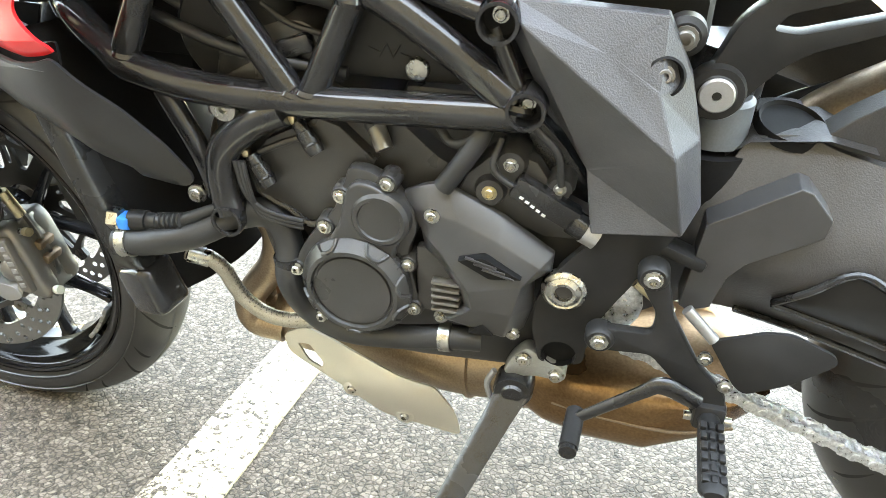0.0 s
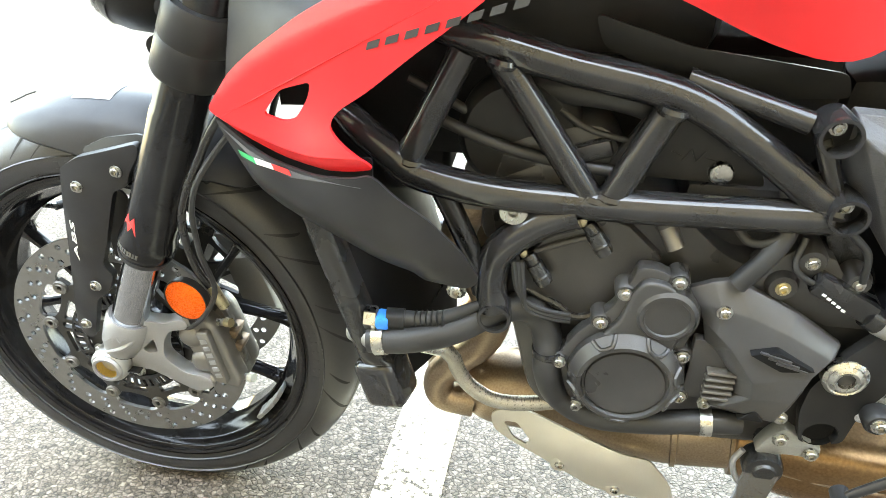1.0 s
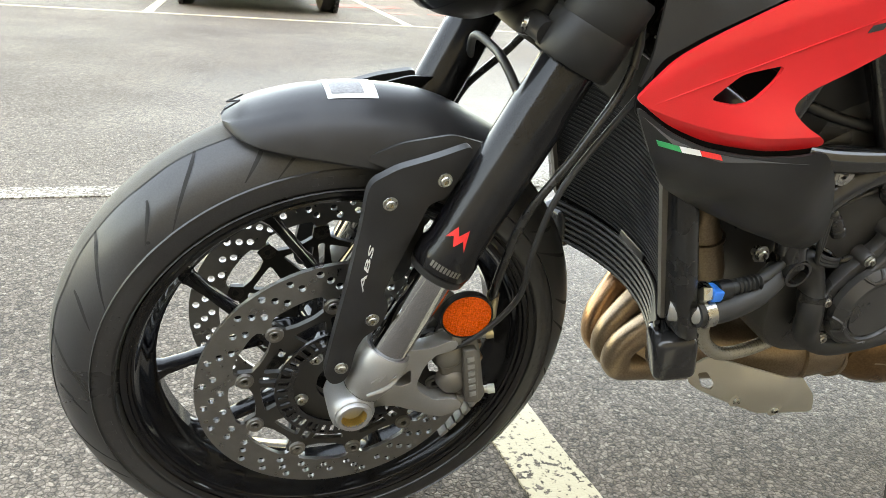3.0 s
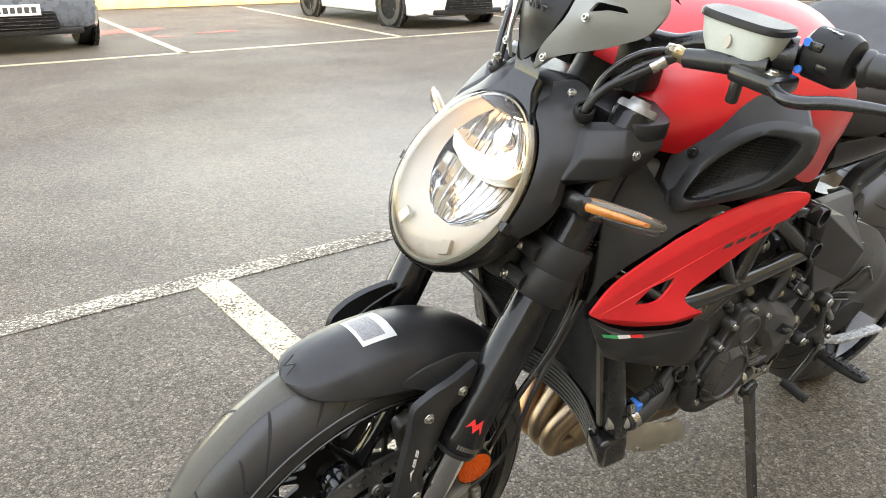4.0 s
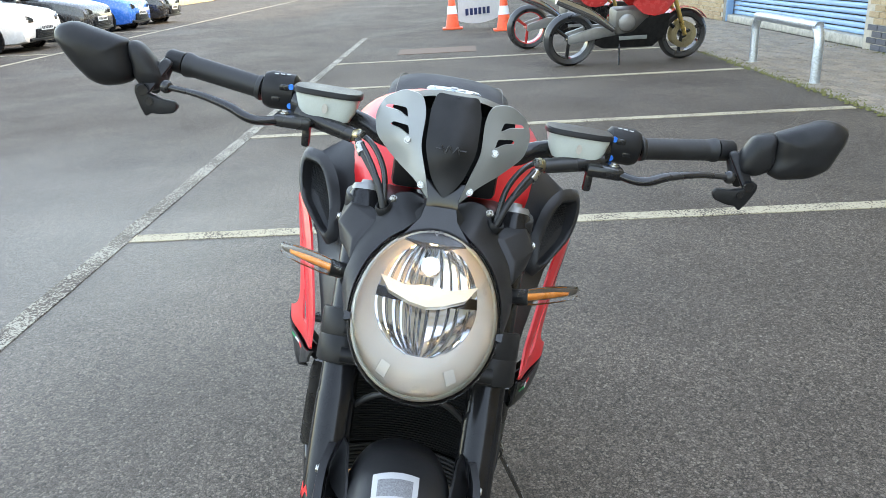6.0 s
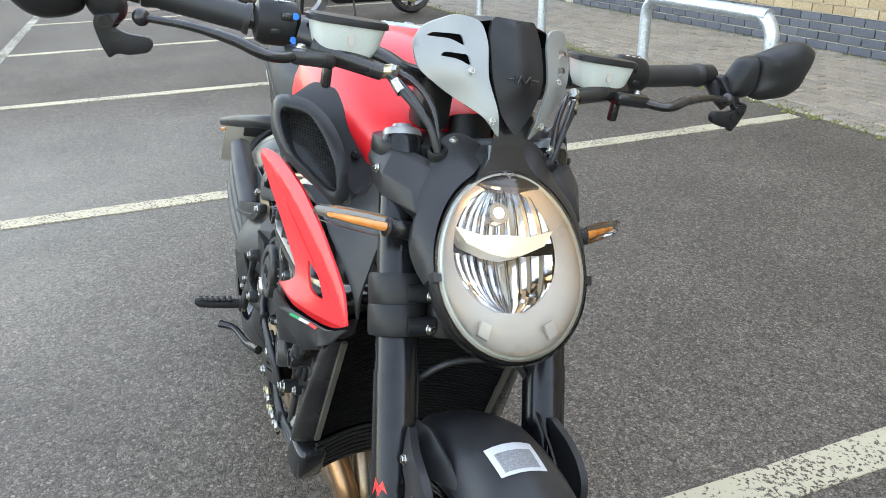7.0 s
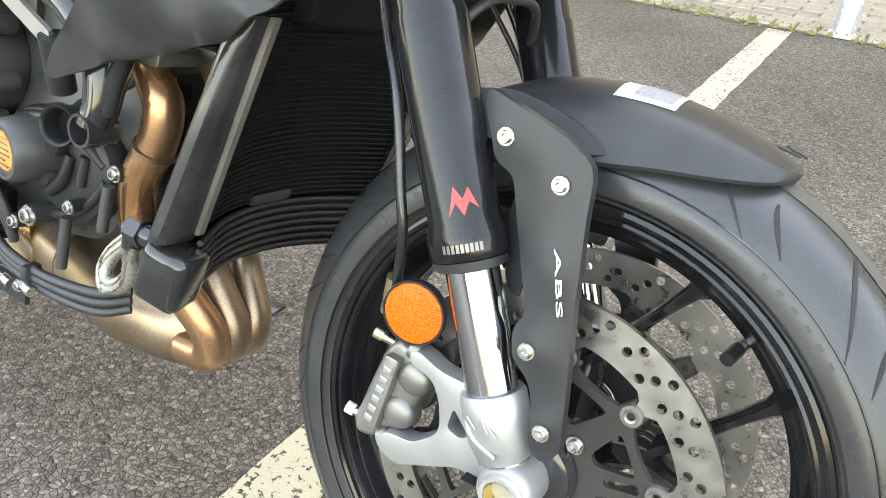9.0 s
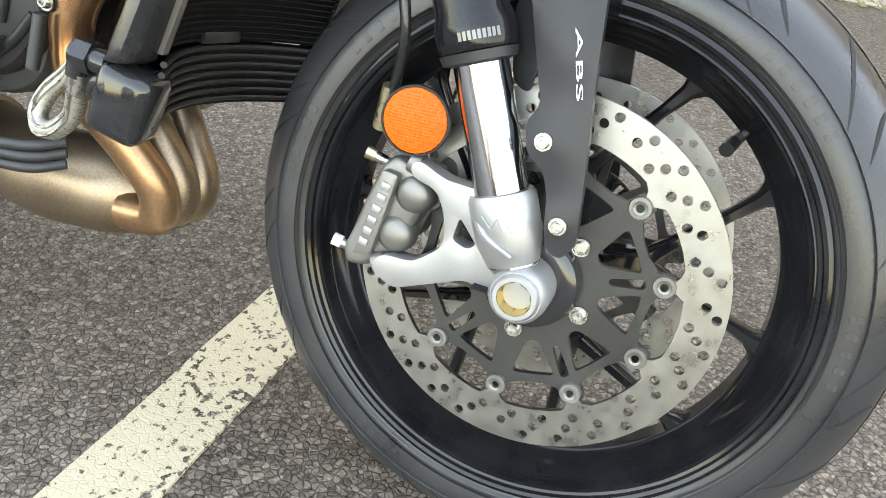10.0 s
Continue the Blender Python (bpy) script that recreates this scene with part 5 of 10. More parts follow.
    part("guard_flange", panel(fillet([(-0.318, 0.535), (-0.296, 0.535), (-0.288, 0.500), (-0.300, 0.450), (-0.318, 0.445)], 0.008, 3), tps([(-0.318, 0.53, s * 0.104), (-0.29, 0.52, s * 0.088), (-0.318, 0.45, s * 0.100), (-0.30, 0.46, s * 0.09)]), -s * 0.003, 0.012), M_BLACK, gd)
    for x, z in ((-0.2845, 0.5662), (-0.334, 0.544), (-0.340, 0.4173), (-0.3663, 0.3588)):
        bolt(gd, (x, dep(x, z) + s * 0.001, z), 0.0058, (0, s, 0))
    base = Vector((-0.351, dep(-0.351, 0.476) + s * 0.0012, 0.476))
    ex = Vector((0.27, 0, 0.963)) if s > 0 else Vector((0.12, 0, 0.992))
    up3 = Vector((0, s, 0))
    ex = ex if s < 0 else -ex
    m3 = Matrix((ex, up3.cross(ex), up3)).transposed().to_4x4()
    lettering("safety_mark", "ABS", 0.0130, Matrix.Translation(base) @ m3 @ Matrix.Diagonal((2.35, 0.52, 1, 1)), M_WHITE, gd, 0.0004, 0.2 if s < 0 else 0.0, "white printed letters")

# axle pinch bolt, yokes
for s in (-1, 1):
    ck = part("lower_yoke_clamp", lathe([(0.0275, -0.038), (0.0355, -0.038), (0.0375, -0.034), (0.0375, -0.002), (0.0365, 0.0), (0.0375, 0.002), (0.0375, 0.034), (0.0355, 0.038), (0.0275, 0.038)], fork_at(0.713, s * FORK_Y), FD, 32, closed=True), M_BLACK, bike, "matte black lower fork clamp")
    for dz in (-0.018, 0.018):
        p = fork_at(0.708 + dz, s * 0.084, 0.034)
        part("clamp_lug", rod(p + Vector((0, -s * 0.012, 0)), p + Vector((0, s * 0.022, 0)), 0.0115, 14), M_BLACK, ck)
        bolt(ck, p + Vector((-0.009, -s * 0.006, 0)), 0.0062, (-0.9, -s * 0.5, 0.2))
part("lower_yoke", prism(fillet([(-0.075, -0.235), (0.075, -0.235), (0.075, -0.13), (0.03, -0.10), (-0.03, -0.10), (-0.075, -0.13)], 0.02), 0.690, 0.734, 0.004, to=lambda c: Vector((c.z + 0.4215 * (c.y - 0.694) + 0.012, c.x, c.y))), M_BLACK, bike)
part("upper_yoke", prism(fillet([(-0.135, -0.115), (0.135, -0.115), (0.14, -0.06), (0.06, -0.01), (-0.06, -0.01), (-0.14, -0.06)], 0.02), 0.880, 0.902, 0.004, to=lambda c: Vector((c.z + 0.0, c.x, c.y))), M_BLACK, bike)
part("steering_stem", rod((-0.165, 0, 0.66), (-0.05, 0, 0.93), 0.028, 20), M_BLACK, bike)

# ---- front mudguard
GX, GZ = -0.352, 0.300              # centre of the mudguard's arc


def guard_ring(a, r, hw, drop, crown=0.010):
    o = Vector((GX + r * math.cos(a), 0, GZ + r * math.sin(a)))
    d = Vector((math.cos(a), 0, math.sin(a)))
    out = []
    for k in range(-8, 9):
        u = k / 8
        ridge = 0.0022 * math.exp(-((abs(u) - 0.55) / 0.12) ** 2)
        out.append(o + Vector((0, hw * math.sin(u * 1.35) / math.sin(1.35), 0)) + d * (crown + ridge - drop * (1 - math.cos(u * 1.35)) / (1 - math.cos(1.35))))
    return out


st = [(113.6, 0.292, 0.012, 0.004), (112, 0.294, 0.034, 0.010), (109, 0.296, 0.050, 0.020), (104, 0.298, 0.060, 0.032), (98, 0.300, 0.066, 0.042), (90, 0.302, 0.070, 0.052), (82, 0.304, 0.072, 0.056), (74, 0.305, 0.072, 0.054), (66, 0.303, 0.068, 0.044), (58, 0.302, 0.060, 0.032), (52, 0.301, 0.050, 0.022), (49, 0.300, 0.030, 0.010)]
st = spline([(a, r, w_, d_) for a, r, w_, d_ in st], 3)
outer = [guard_ring(radians(a), r, w_, d_) for a, r, w_, d_ in st]
inner = [guard_ring(radians(a), r - 0.003, w_ - 0.0015, d_) for a, r, w_, d_ in st]
bm = bmesh.new()
ro, ri = [[bm.verts.new(p) for p in g] for g in outer], [[bm.verts.new(p) for p in g] for g in inner]
ring_faces(bm, ro, False)
ring_faces(bm, ri, False)
loop_o = [g[0] for g in ro] + ro[-1][1:] + [g[-1] for g in ro[::-1]][1:] + ro[0][::-1][1:-1]
loop_i = [g[0] for g in ri] + ri[-1][1:] + [g[-1] for g in ri[::-1]][1:] + ri[0][::-1][1:-1]
for i in range(len(loop_o)):
    j = (i + 1) % len(loop_o)
    bm.faces.new((loop_o[i], loop_o[j], loop_i[j], loop_i[i]))
mud = part("front_mudguard", bm, M_FAIR, bike, "matte black moulded front mudguard")
for s in (-1, 1):
    part("side_ear", panel(fillet([(-0.352, 0.566), (-0.315, 0.585), (-0.270, 0.596), (-0.232, 0.590), (-0.236, 0.566), (-0.262, 0.560), (-0.300, 0.555)], 0.008, 3), tps([(-0.35, 0.566, s * 0.067), (-0.30, 0.58, s * 0.078), (-0.25, 0.59, s * 0.084), (-0.24, 0.57, s * 0.098), (-0.28, 0.556, s * 0.096)]), -s * 0.003, 0.012), M_BLACK, mud)
bm = bmesh.new()
for k, (aa, bb) in enumerate(((112.5, 109.5), (109.5, 111.8), (111.8, 108.8))):
    for q in range(1):
        pa, pb = guard_ring(radians(aa), 0.3020, 0.045, 0.02)[8 + k - 1], guard_ring(radians(bb), 0.3020, 0.045, 0.02)[8 + k]
        rod(pa, pb, 0.0009, 6, bm)
part("raised_mark", bm, M_BLACK, mud)
stick = []
for a in np.linspace(95.0, 86.0, 6):
    g = guard_ring(radians(a), *(float(np.interp(a, [q[0] for q in st[::-1]], [q[k] + (0.0006 if k == 1 else 0) for q in st[::-1]])) for k in (1, 2, 3)))
    stick.append([g[k] for k in range(6, 12)])
stk = part("sticker", loft(stick, closed=False, caps=False), M_PAPER, mud, "small white paper sticker with a grey square")
stick = []
for a in np.linspace(94.1, 88.4, 6):
    g = guard_ring(radians(a), *(float(np.interp(a, [q[0] for q in st[::-1]], [q[k] + (0.0010 if k == 1 else 0) for q in st[::-1]])) for k in (1, 2, 3)))
    stick.append([Vector(g[6]).lerp(Vector(g[7]), 0.6)] + [g[k] for k in range(7, 11)] + [Vector(g[10]).lerp(Vector(g[11]), 0.4)])
part("grey_square", loft(stick, closed=False, caps=False), mat("grey_print_square", (0.16, 0.16, 0.165), 0.6, scale=400, var=0.3, bump=0.0), stk, "grey printed square")

# brake hoses running down the fork
for s in (-1, 1):
    part("brake_hose", tube([(-0.100, 0.05, 0.86), (-0.105, 0.06, 0.74), (-0.145, 0.085, 0.640), (-0.190, 0.112, 0.570), (-0.208, 0.118, 0.509), (-0.217, 0.116, 0.465), (-0.208, 0.100, 0.418), (-0.200, 0.092, 0.395)] if s > 0 else [(-0.105, s * 0.10, 0.905), (-0.150, s * 0.088, 0.84), (-0.128, s * 0.118, 0.70), (-0.165, s * 0.135, 0.620), (-0.205, s * 0.130, 0.540), (-0.212, s * 0.118, 0.470), (-0.206, s * 0.100, 0.418), (-0.200, s * 0.092, 0.395)], 0.0044, 12), M_SATIN, bike, "black rubber brake hose")
    part("hose_banjo", rod((-0.206, s * 0.100, 0.425), (-0.199, s * 0.091, 0.388), 0.0068, 12), M_BRASS, bike, "plated hose end")
part("sensor_cable", tube([(-0.118, -0.125, 0.66), (-0.180, -0.140, 0.575), (-0.192, -0.135, 0.50), (-0.190, -0.122, 0.43), (-0.235, -0.108, 0.365), (-0.290, -0.085, 0.345)], 0.0032, 8), M_HOSE, bike)
part("bridge_hose", tube([(-0.195, -0.098, 0.60), (-0.215, -0.05, 0.650), (-0.215, 0.0, 0.657), (-0.215, 0.05, 0.650), (-0.195, 0.098, 0.60)], 0.0045, 10), M_HOSE, bike, "brake hose bridging the mudguard")

# ---------------------------------------------------------------- headlight, screen, handlebar
HC = Vector((-0.243, 0.001, 0.794))
HN = Vector((-0.835, 0, 0.55)).normalized()
HU = Vector((0.55, 0, 0.835)).normalized()
RV = 0.026                          # the reflector sits above the lens's middle
HS = Vector((0, 1, 0))


def egg(k, kv=None, n=48, sq=0.0):
    """Outline of the lamp, scaled: narrower towards the top."""
    out = []
    for i in range(n):
        a = 2 * math.pi * i / n
        v = math.sin(a)
        w_ = 0.097 * (1 - 0.03 * v)
        out.append((w_ * math.cos(a) * k, (0.119 if v > 0 else 0.111) * v * (kv or k)))
    return out


def spline_rings(rings, n=3):
    """Smooth a row of like sections along its length."""
    rows_ = [spline([r[k] for r in rings], n) for k in range(len(rings[0]))]
    return [[row[i] for row in rows_] for i in range(len(rows_[0]))]


def on_lamp(pts, d, dv=0.0):
    return [HC + HS * u + HU * (v + dv) + HN * d for u, v in pts]


lamp = part("headlight", loft([on_lamp(egg(k), d) for k, d in ((0.99, 0.004), (1.0, 0.004), (1.02, 0.0), (1.025, -0.010), (0.99, -0.026), (0.89, -0.048), (0.70, -0.066), (0.30, -0.075))], caps=False), M_BLACK, bike, "oval clear-lens headlight, switched on")
part("bezel", loft([on_lamp(egg(k), d) for k, d in ((0.985, 0.006), (0.95, 0.008), (0.88, 0.003))] + [on_lamp([(u * 0.98, v * 0.93) for u, v in egg(k)], d, dv) for k, d, dv in ((0.80, -0.004, 0.012), (0.715, -0.010, RV - 0.004))], caps=False), M_BEZEL, lamp, "frosted grey lamp surround")


def bowl(name, lo, hi, dv, depth, ribs):
    """Half of the faceted reflector, between two heights."""
    rows_ = []
    for i in range(9):
        v = lo + (hi - lo) * i / 8
        w_ = 0.069 * math.sqrt(max(0.02, 1 - (v / 0.080) ** 2))
        row = []
        for j in range(41):
            u = -1 + j / 20
            rr = min(1, (u * u * 0.8 + (v / 0.082) ** 2 * 0.8))
            d = -0.010 - depth * (1 - rr)
            if ribs:
                d += 0.0035 * ((u * 5.5 + 0.5) % 1)
            row.append(HC + HS * (w_ * u) + HU * (v + dv) + HN * d)
        rows_.append(row)
    rf = part(name, loft(rows_, closed=False, caps=False), M_REFLECT, lamp, "ribbed bright reflector", smooth=20)
    # dark strips added along the ribs, for dark reflections the bowl lacks
    for j in range(3, 39, 4):
        part("dark_rib_line", tube([r[j] + HN * 0.002 for r in rows_], 0.0005, 6, smooth=1), M_DARK, rf)
    return rf


bowl("upper_reflector", 0.010, 0.077, RV, 0.030, True)
bowl("lower_reflector", -0.077, -0.004, RV, 0.036, True)
wedge = [(-0.066, 0.026), (-0.030, 0.016), (0.0, 0.018), (0.030, 0.016), (0.066, 0.026), (0.052, 0.006), (0.022, -0.006), (0.0, -0.010), (-0.022, -0.006), (-0.052, 0.006)]
part("divider", loft([on_lamp(wedge, d, RV - 0.002) for d in (-0.034, -0.006)]), mat("warm_cream_divider", (0.80, 0.67, 0.48), 0.25, var=0.03, bump=0.0), lamp, "cream divider between the two reflectors")
part("bulb_holder", lathe([(0.0065, 0.0), (0.013, 0.0), (0.0145, -0.006), (0.0145, -0.016), (0.0065, -0.016)], HC + HU * (RV + 0.046) + HS * 0.001 + HN * -0.018, HN, 20, closed=True), M_REFLECT, lamp)
part("bulb", lathe([(0.0, 0.004), (0.006, 0.001), (0.0085, -0.006), (0.007, -0.014)], HC + HU * (RV + 0.046) + HS * 0.001 + HN * -0.018, HN, 20), M_BULB, lamp, "glowing dipped-beam bulb")
part("filament_bar", loft([on_lamp([(-0.045, 0.024), (0.045, 0.024), (0.040, 0.019), (-0.040, 0.019)], d, RV - 0.002) for d in (-0.040, -0.036)]), M_WARM, lamp)
for s in (-1, 1):
    part("lens_tab", loft([on_lamp([(s * 0.034, -0.068), (s * 0.046, -0.062), (s * 0.052, -0.078), (s * 0.040, -0.085)], d) for d in (0.004, 0.010)]), M_BEZEL, lamp)
dome = []
for k, d in ((1.0, 0.004), (0.985, 0.012), (0.93, 0.021), (0.82, 0.028), (0.62, 0.034), (0.36, 0.037), (0.10, 0.038), (0.01, 0.038)):
    dome.append(on_lamp(egg(k), d))
lens = part("lens", loft(dome, caps=False), M_COVER, lamp, "clear domed headlight lens")
lens.visible_shadow = False
part("lens_rim", loft([on_lamp(egg(k), d) for k, d in ((0.985, 0.006), (1.015, 0.010), (1.035, 0.004), (1.035, -0.010), (0.99, -0.010))], caps=False), M_COVER, lamp, "pale clear rim of the lens")
part("inner_ring", loft([on_lamp(egg(k), d) for k, d in ((0.965, 0.0085), (0.955, 0.0120), (0.935, 0.0115), (0.93, 0.008))], caps=False), M_FLUID, lamp, "milky light guide ring")
cap = [(0.050, 0.098), (0.036, 0.116), (0.026, 0.130), (0.022, 0.148), (0.0, 0.153), (-0.022, 0.148), (-0.026, 0.130), (-0.036, 0.116), (-0.050, 0.098), (-0.020, 0.095), (0.020, 0.095)]
part("lens_crown", loft([on_lamp([(u * k, (v - 0.12) * k + 0.12) for u, v in cap], d) for k, d in ((1.0, -0.014), (1.0, 0.007), (0.94, 0.0115))]), M_GLOSS, lamp, "dark crown piece with a small mark")
bm = bmesh.new()
for a, b in (((-0.013, 0.108), (-0.004, 0.114)), ((-0.004, 0.114), (0.0, 0.107)), ((0.0, 0.107), (0.005, 0.114)), ((0.005, 0.114), (0.014, 0.109))):
    rod(HC + HS * a[0] + HU * a[1] + HN * 0.0132, HC + HS * b[0] + HU * b[1] + HN * 0.0132, 0.0007, 6, bm)
part("crown_mark", bm, M_ALLOY, lamp)

# shroud that holds the lamp and wraps the fork
for s in (-1, 1):
    rim_in = [(0.097 * 1.035 * math.cos(radians(a_)), (0.119 if a_ > 0 else 0.111) * 1.035 * math.sin(radians(a_)), 0.006) for a_ in (-9, 2, 13, 24, 34, 44, 54, 63)] + [(0.038, 0.118, 0.002), (0.028, 0.131, -0.006), (0.0235, 0.149, -0.013)]
    rim_out = [(0.1035, -0.015, -0.006), (0.109, 0.004, -0.016), (0.114, 0.026, -0.020), (0.114, 0.048, -0.018), (0.109, 0.066, -0.015), (0.103, 0.092, -0.020), (0.088, 0.124, -0.028), (0.080, 0.143, -0.026), (0.066, 0.166, -0.027), (0.044, 0.173, -0.026), (0.0235, 0.164, -0.022)]
    band = []
    for a_, b_ in zip(rim_in, rim_out):
        mid_ = [(p + q) / 2 for p, q in zip(a_, b_)]
        ring = [a_, (mid_[0], mid_[1], mid_[2] + 0.005), b_, (b_[0] - 0.002, b_[1] - 0.002, b_[2] - 0.018), (b_[0] - 0.006, b_[1] - 0.004, b_[2] - 0.018), (a_[0], a_[1], a_[2] - 0.012)]
        band.append([HC + HS * (s * u) + HU * v + HN * d for u, v, d in ring])
    sh = part("lamp_shroud", loft(spline_rings(band)), M_FAIR, bike, "matte black headlight shroud", smooth=35)
    part("rim_clip", loft([on_lamp([(s * 0.0945, -0.010), (s * 0.1035, -0.008), (s * 0.1025, -0.020), (s * 0.0940, -0.018)], d) for d in (-0.004, 0.0125)]), M_SATIN, sh)
    WG = [(-0.064, 0.895, 0.132), (-0.122, 0.894, 0.124), (-0.152, 0.886, 0.092), (-0.070, 0.872, 0.1400), (-0.132, 0.868, 0.1395), (-0.174, 0.862, 0.112), (-0.086, 0.842, 0.132), (-0.128, 0.838, 0.134), (-0.1954, 0.8396, 0.1120), (-0.100, 0.828, 0.116), (-0.185, 0.826, 0.104), (-0.046, 0.897, 0.112), (-0.050, 0.868, 0.118), (-0.066, 0.842, 0.112)]
    wg = part("shroud_wing", faceted(WG, ((0, 1, 4, 3), (3, 4, 7, 6), (1, 2, 5, 4), (4, 5, 8, 7), (6, 7, 8, 10, 9), (11, 0, 3, 12), (12, 3, 6, 13)), s, 0.026, 0.0025), M_FAIR, sh, "creased wing of the shroud", smooth=30)
    bolt(wg, (-0.1145, s * 0.1400, 0.869), 0.0052, (0, s, 0.15))
    part("hose_grommet", lathe([(0.0085, 0.003), (0.0105, 0.004), (0.0125, 0.001), (0.0125, -0.008), (0.0085, -0.008)], (-0.146, s * 0.078, 0.904), (-0.35, s * 0.35, 0.86), 24, closed=True), M_BLACK, sh, "rubber grommet for the hoses")
    bolt(sh, (-0.160, s * 0.066, 0.922), 0.0045, (-0.4, s * 0.3, 1))
    # turn signal
    stalk = tube([(-0.165, s * 0.098, 0.806), (-0.172, s * 0.120, 0.812), (-0.176, s * 0.138, 0.815)], [0.013, 0.0105, 0.012], 14)
    ts = part("turn_signal", stalk, M_BLACK, bike, "clear turn signal with an amber strip")
    ring = []
    for q, w_, h_ in ((0.0, 0.004, 0.005), (0.02, 0.009, 0.0115), (0.3, 0.0105, 0.0140), (0.7, 0.0100, 0.0130), (0.95, 0.008, 0.0100), (1.0, 0.004, 0.005)):
        p = Vector((-0.183, s * 0.122, 0.815)) * (1 - q) + Vector((-0.138, s * 0.215, 0.818)) * q
        ring.append([p + Vector((-0.9, -s * 0.4, 0)) * w_ * math.cos(a) + Vector((0, 0, 1)) * h_ * math.sin(a) for a in (2 * math.pi * i / 16 for i in range(16))])
    body = part("signal_lens", loft(ring), M_COVER, ts, "clear signal lens")
    body.visible_shadow = False
    core = []
    for q, w_ in ((0.08, 0.0042), (0.14, 0.0056), (0.60, 0.0044), (0.86, 0.0024)):
        p = Vector((-0.181, s * 0.123, 0.814)) * (1 - q) + Vector((-0.138, s * 0.212, 0.817)) * q
        core.append([p + Vector((-0.9, -s * 0.4, 0)) * 0.006 * math.cos(a) + Vector((0, 0, 1)) * w_ * math.sin(a) for a in (2 * math.pi * i / 10 for i in range(10))])
    part("amber_strip", loft(core), M_AMBER, body, "amber strip")
    back = []
    for q, w_ in ((0.0, 0.004), (0.05, 0.0095), (0.5, 0.010), (0.96, 0.006), (1.0, 0.003)):
        p = Vector((-0.176, s * 0.122, 0.815)) * (1 - q) + Vector((-0.132, s * 0.214, 0.818)) * q
        back.append([p + Vector((0.6, s * 0.2, 0)) * 0.005 * math.cos(a) + Vector((0, 0, 1)) * w_ * math.sin(a) for a in (2 * math.pi * i / 12 for i in range(12))])
    part("signal_back", loft(back), M_CALIPER, ts)
part("lamp_cowl", loft([[(x, y * w_, z - 0.030 * abs(y) ** 2 * 1.2) for y in np.linspace(-1, 1, 13)] for x, w_, z in ((-0.172, 0.050, 0.906), (-0.160, 0.062, 0.918), (-0.135, 0.068, 0.924), (-0.10, 0.060, 0.915), (-0.05, 0.050, 0.905))], closed=False, caps=False), M_BLACK, bike, "black cowl over the lamp")
part("shroud_tongue", loft([[(x, y * w_, z) for y in (-1, -0.5, 0, 0.5, 1)] for x, w_, z in ((-0.172, 0.020, 0.912), (-0.172, 0.022, 0.938), (-0.160, 0.034, 0.955), (-0.13, 0.05, 0.960))], closed=False, caps=False), M_GLOSS, bike)

# fly screen: black middle, silver wings
mid = fillet([(0.0, 0.938, 0.006), (0.020, 0.960, 0.012), (0.034, 1.000, 0.012), (0.034, 1.045, 0.006), (0.028, 1.066, 0.006), (-0.028, 1.066, 0.006), (-0.034, 1.045, 0.006), (-0.034, 1.000, 0.012), (-0.020, 0.960, 0.012)], 0.01, 4)


def face_x(c):
    """Turns (y across, depth, z) into the bike's axes."""
    return Vector((c.y, c.x, c.z))


scr = part("fly_screen", panel(mid, tps([(0, 0.938, -0.184), (0, 1.0, -0.176), (0, 1.066, -0.132), (0.042, 1.0, -0.160), (-0.042, 1.0, -0.160), (0.036, 1.06, -0.124), (-0.036, 1.06, -0.124), (0.02, 0.955, -0.176), (-0.02, 0.955, -0.176)]), 0.006, 0.010, swap=face_x), M_BLACK, bike, "small matte black fly screen with silver wings")
bm = bmesh.new()
for a, b in (((-0.020, 1.004), (-0.012, 1.004)), ((-0.012, 0.998), (-0.008, 1.008)), ((-0.008, 1.008), (-0.003, 0.999)), ((-0.003, 0.999), (0.002, 1.008)), ((0.004, 1.008), (0.007, 0.998)), ((0.007, 0.998), (0.013, 1.008)), ((0.013, 1.003), (0.020, 1.003))):
    rod((-0.1775, a[0], a[1]), (-0.1775, b[0], b[1]), 0.0010, 6, bm)
part("raised_mark", bm, M_DARK, scr)
part("screen_hood", loft([[(-0.134 + 0.015 * abs(y), y * 0.048, 1.064 - 0.008 * y * y) for y in np.linspace(-1, 1, 9)], [(-0.085 + 0.02 * abs(y), y * 0.085, 1.064 - 0.020 * y * y) for y in np.linspace(-1, 1, 9)], [(-0.06 + 0.02 * abs(y), y * 0.090, 1.040 - 0.020 * y * y) for y in np.linspace(-1, 1, 9)]], closed=False, caps=False), M_BLACK, scr)
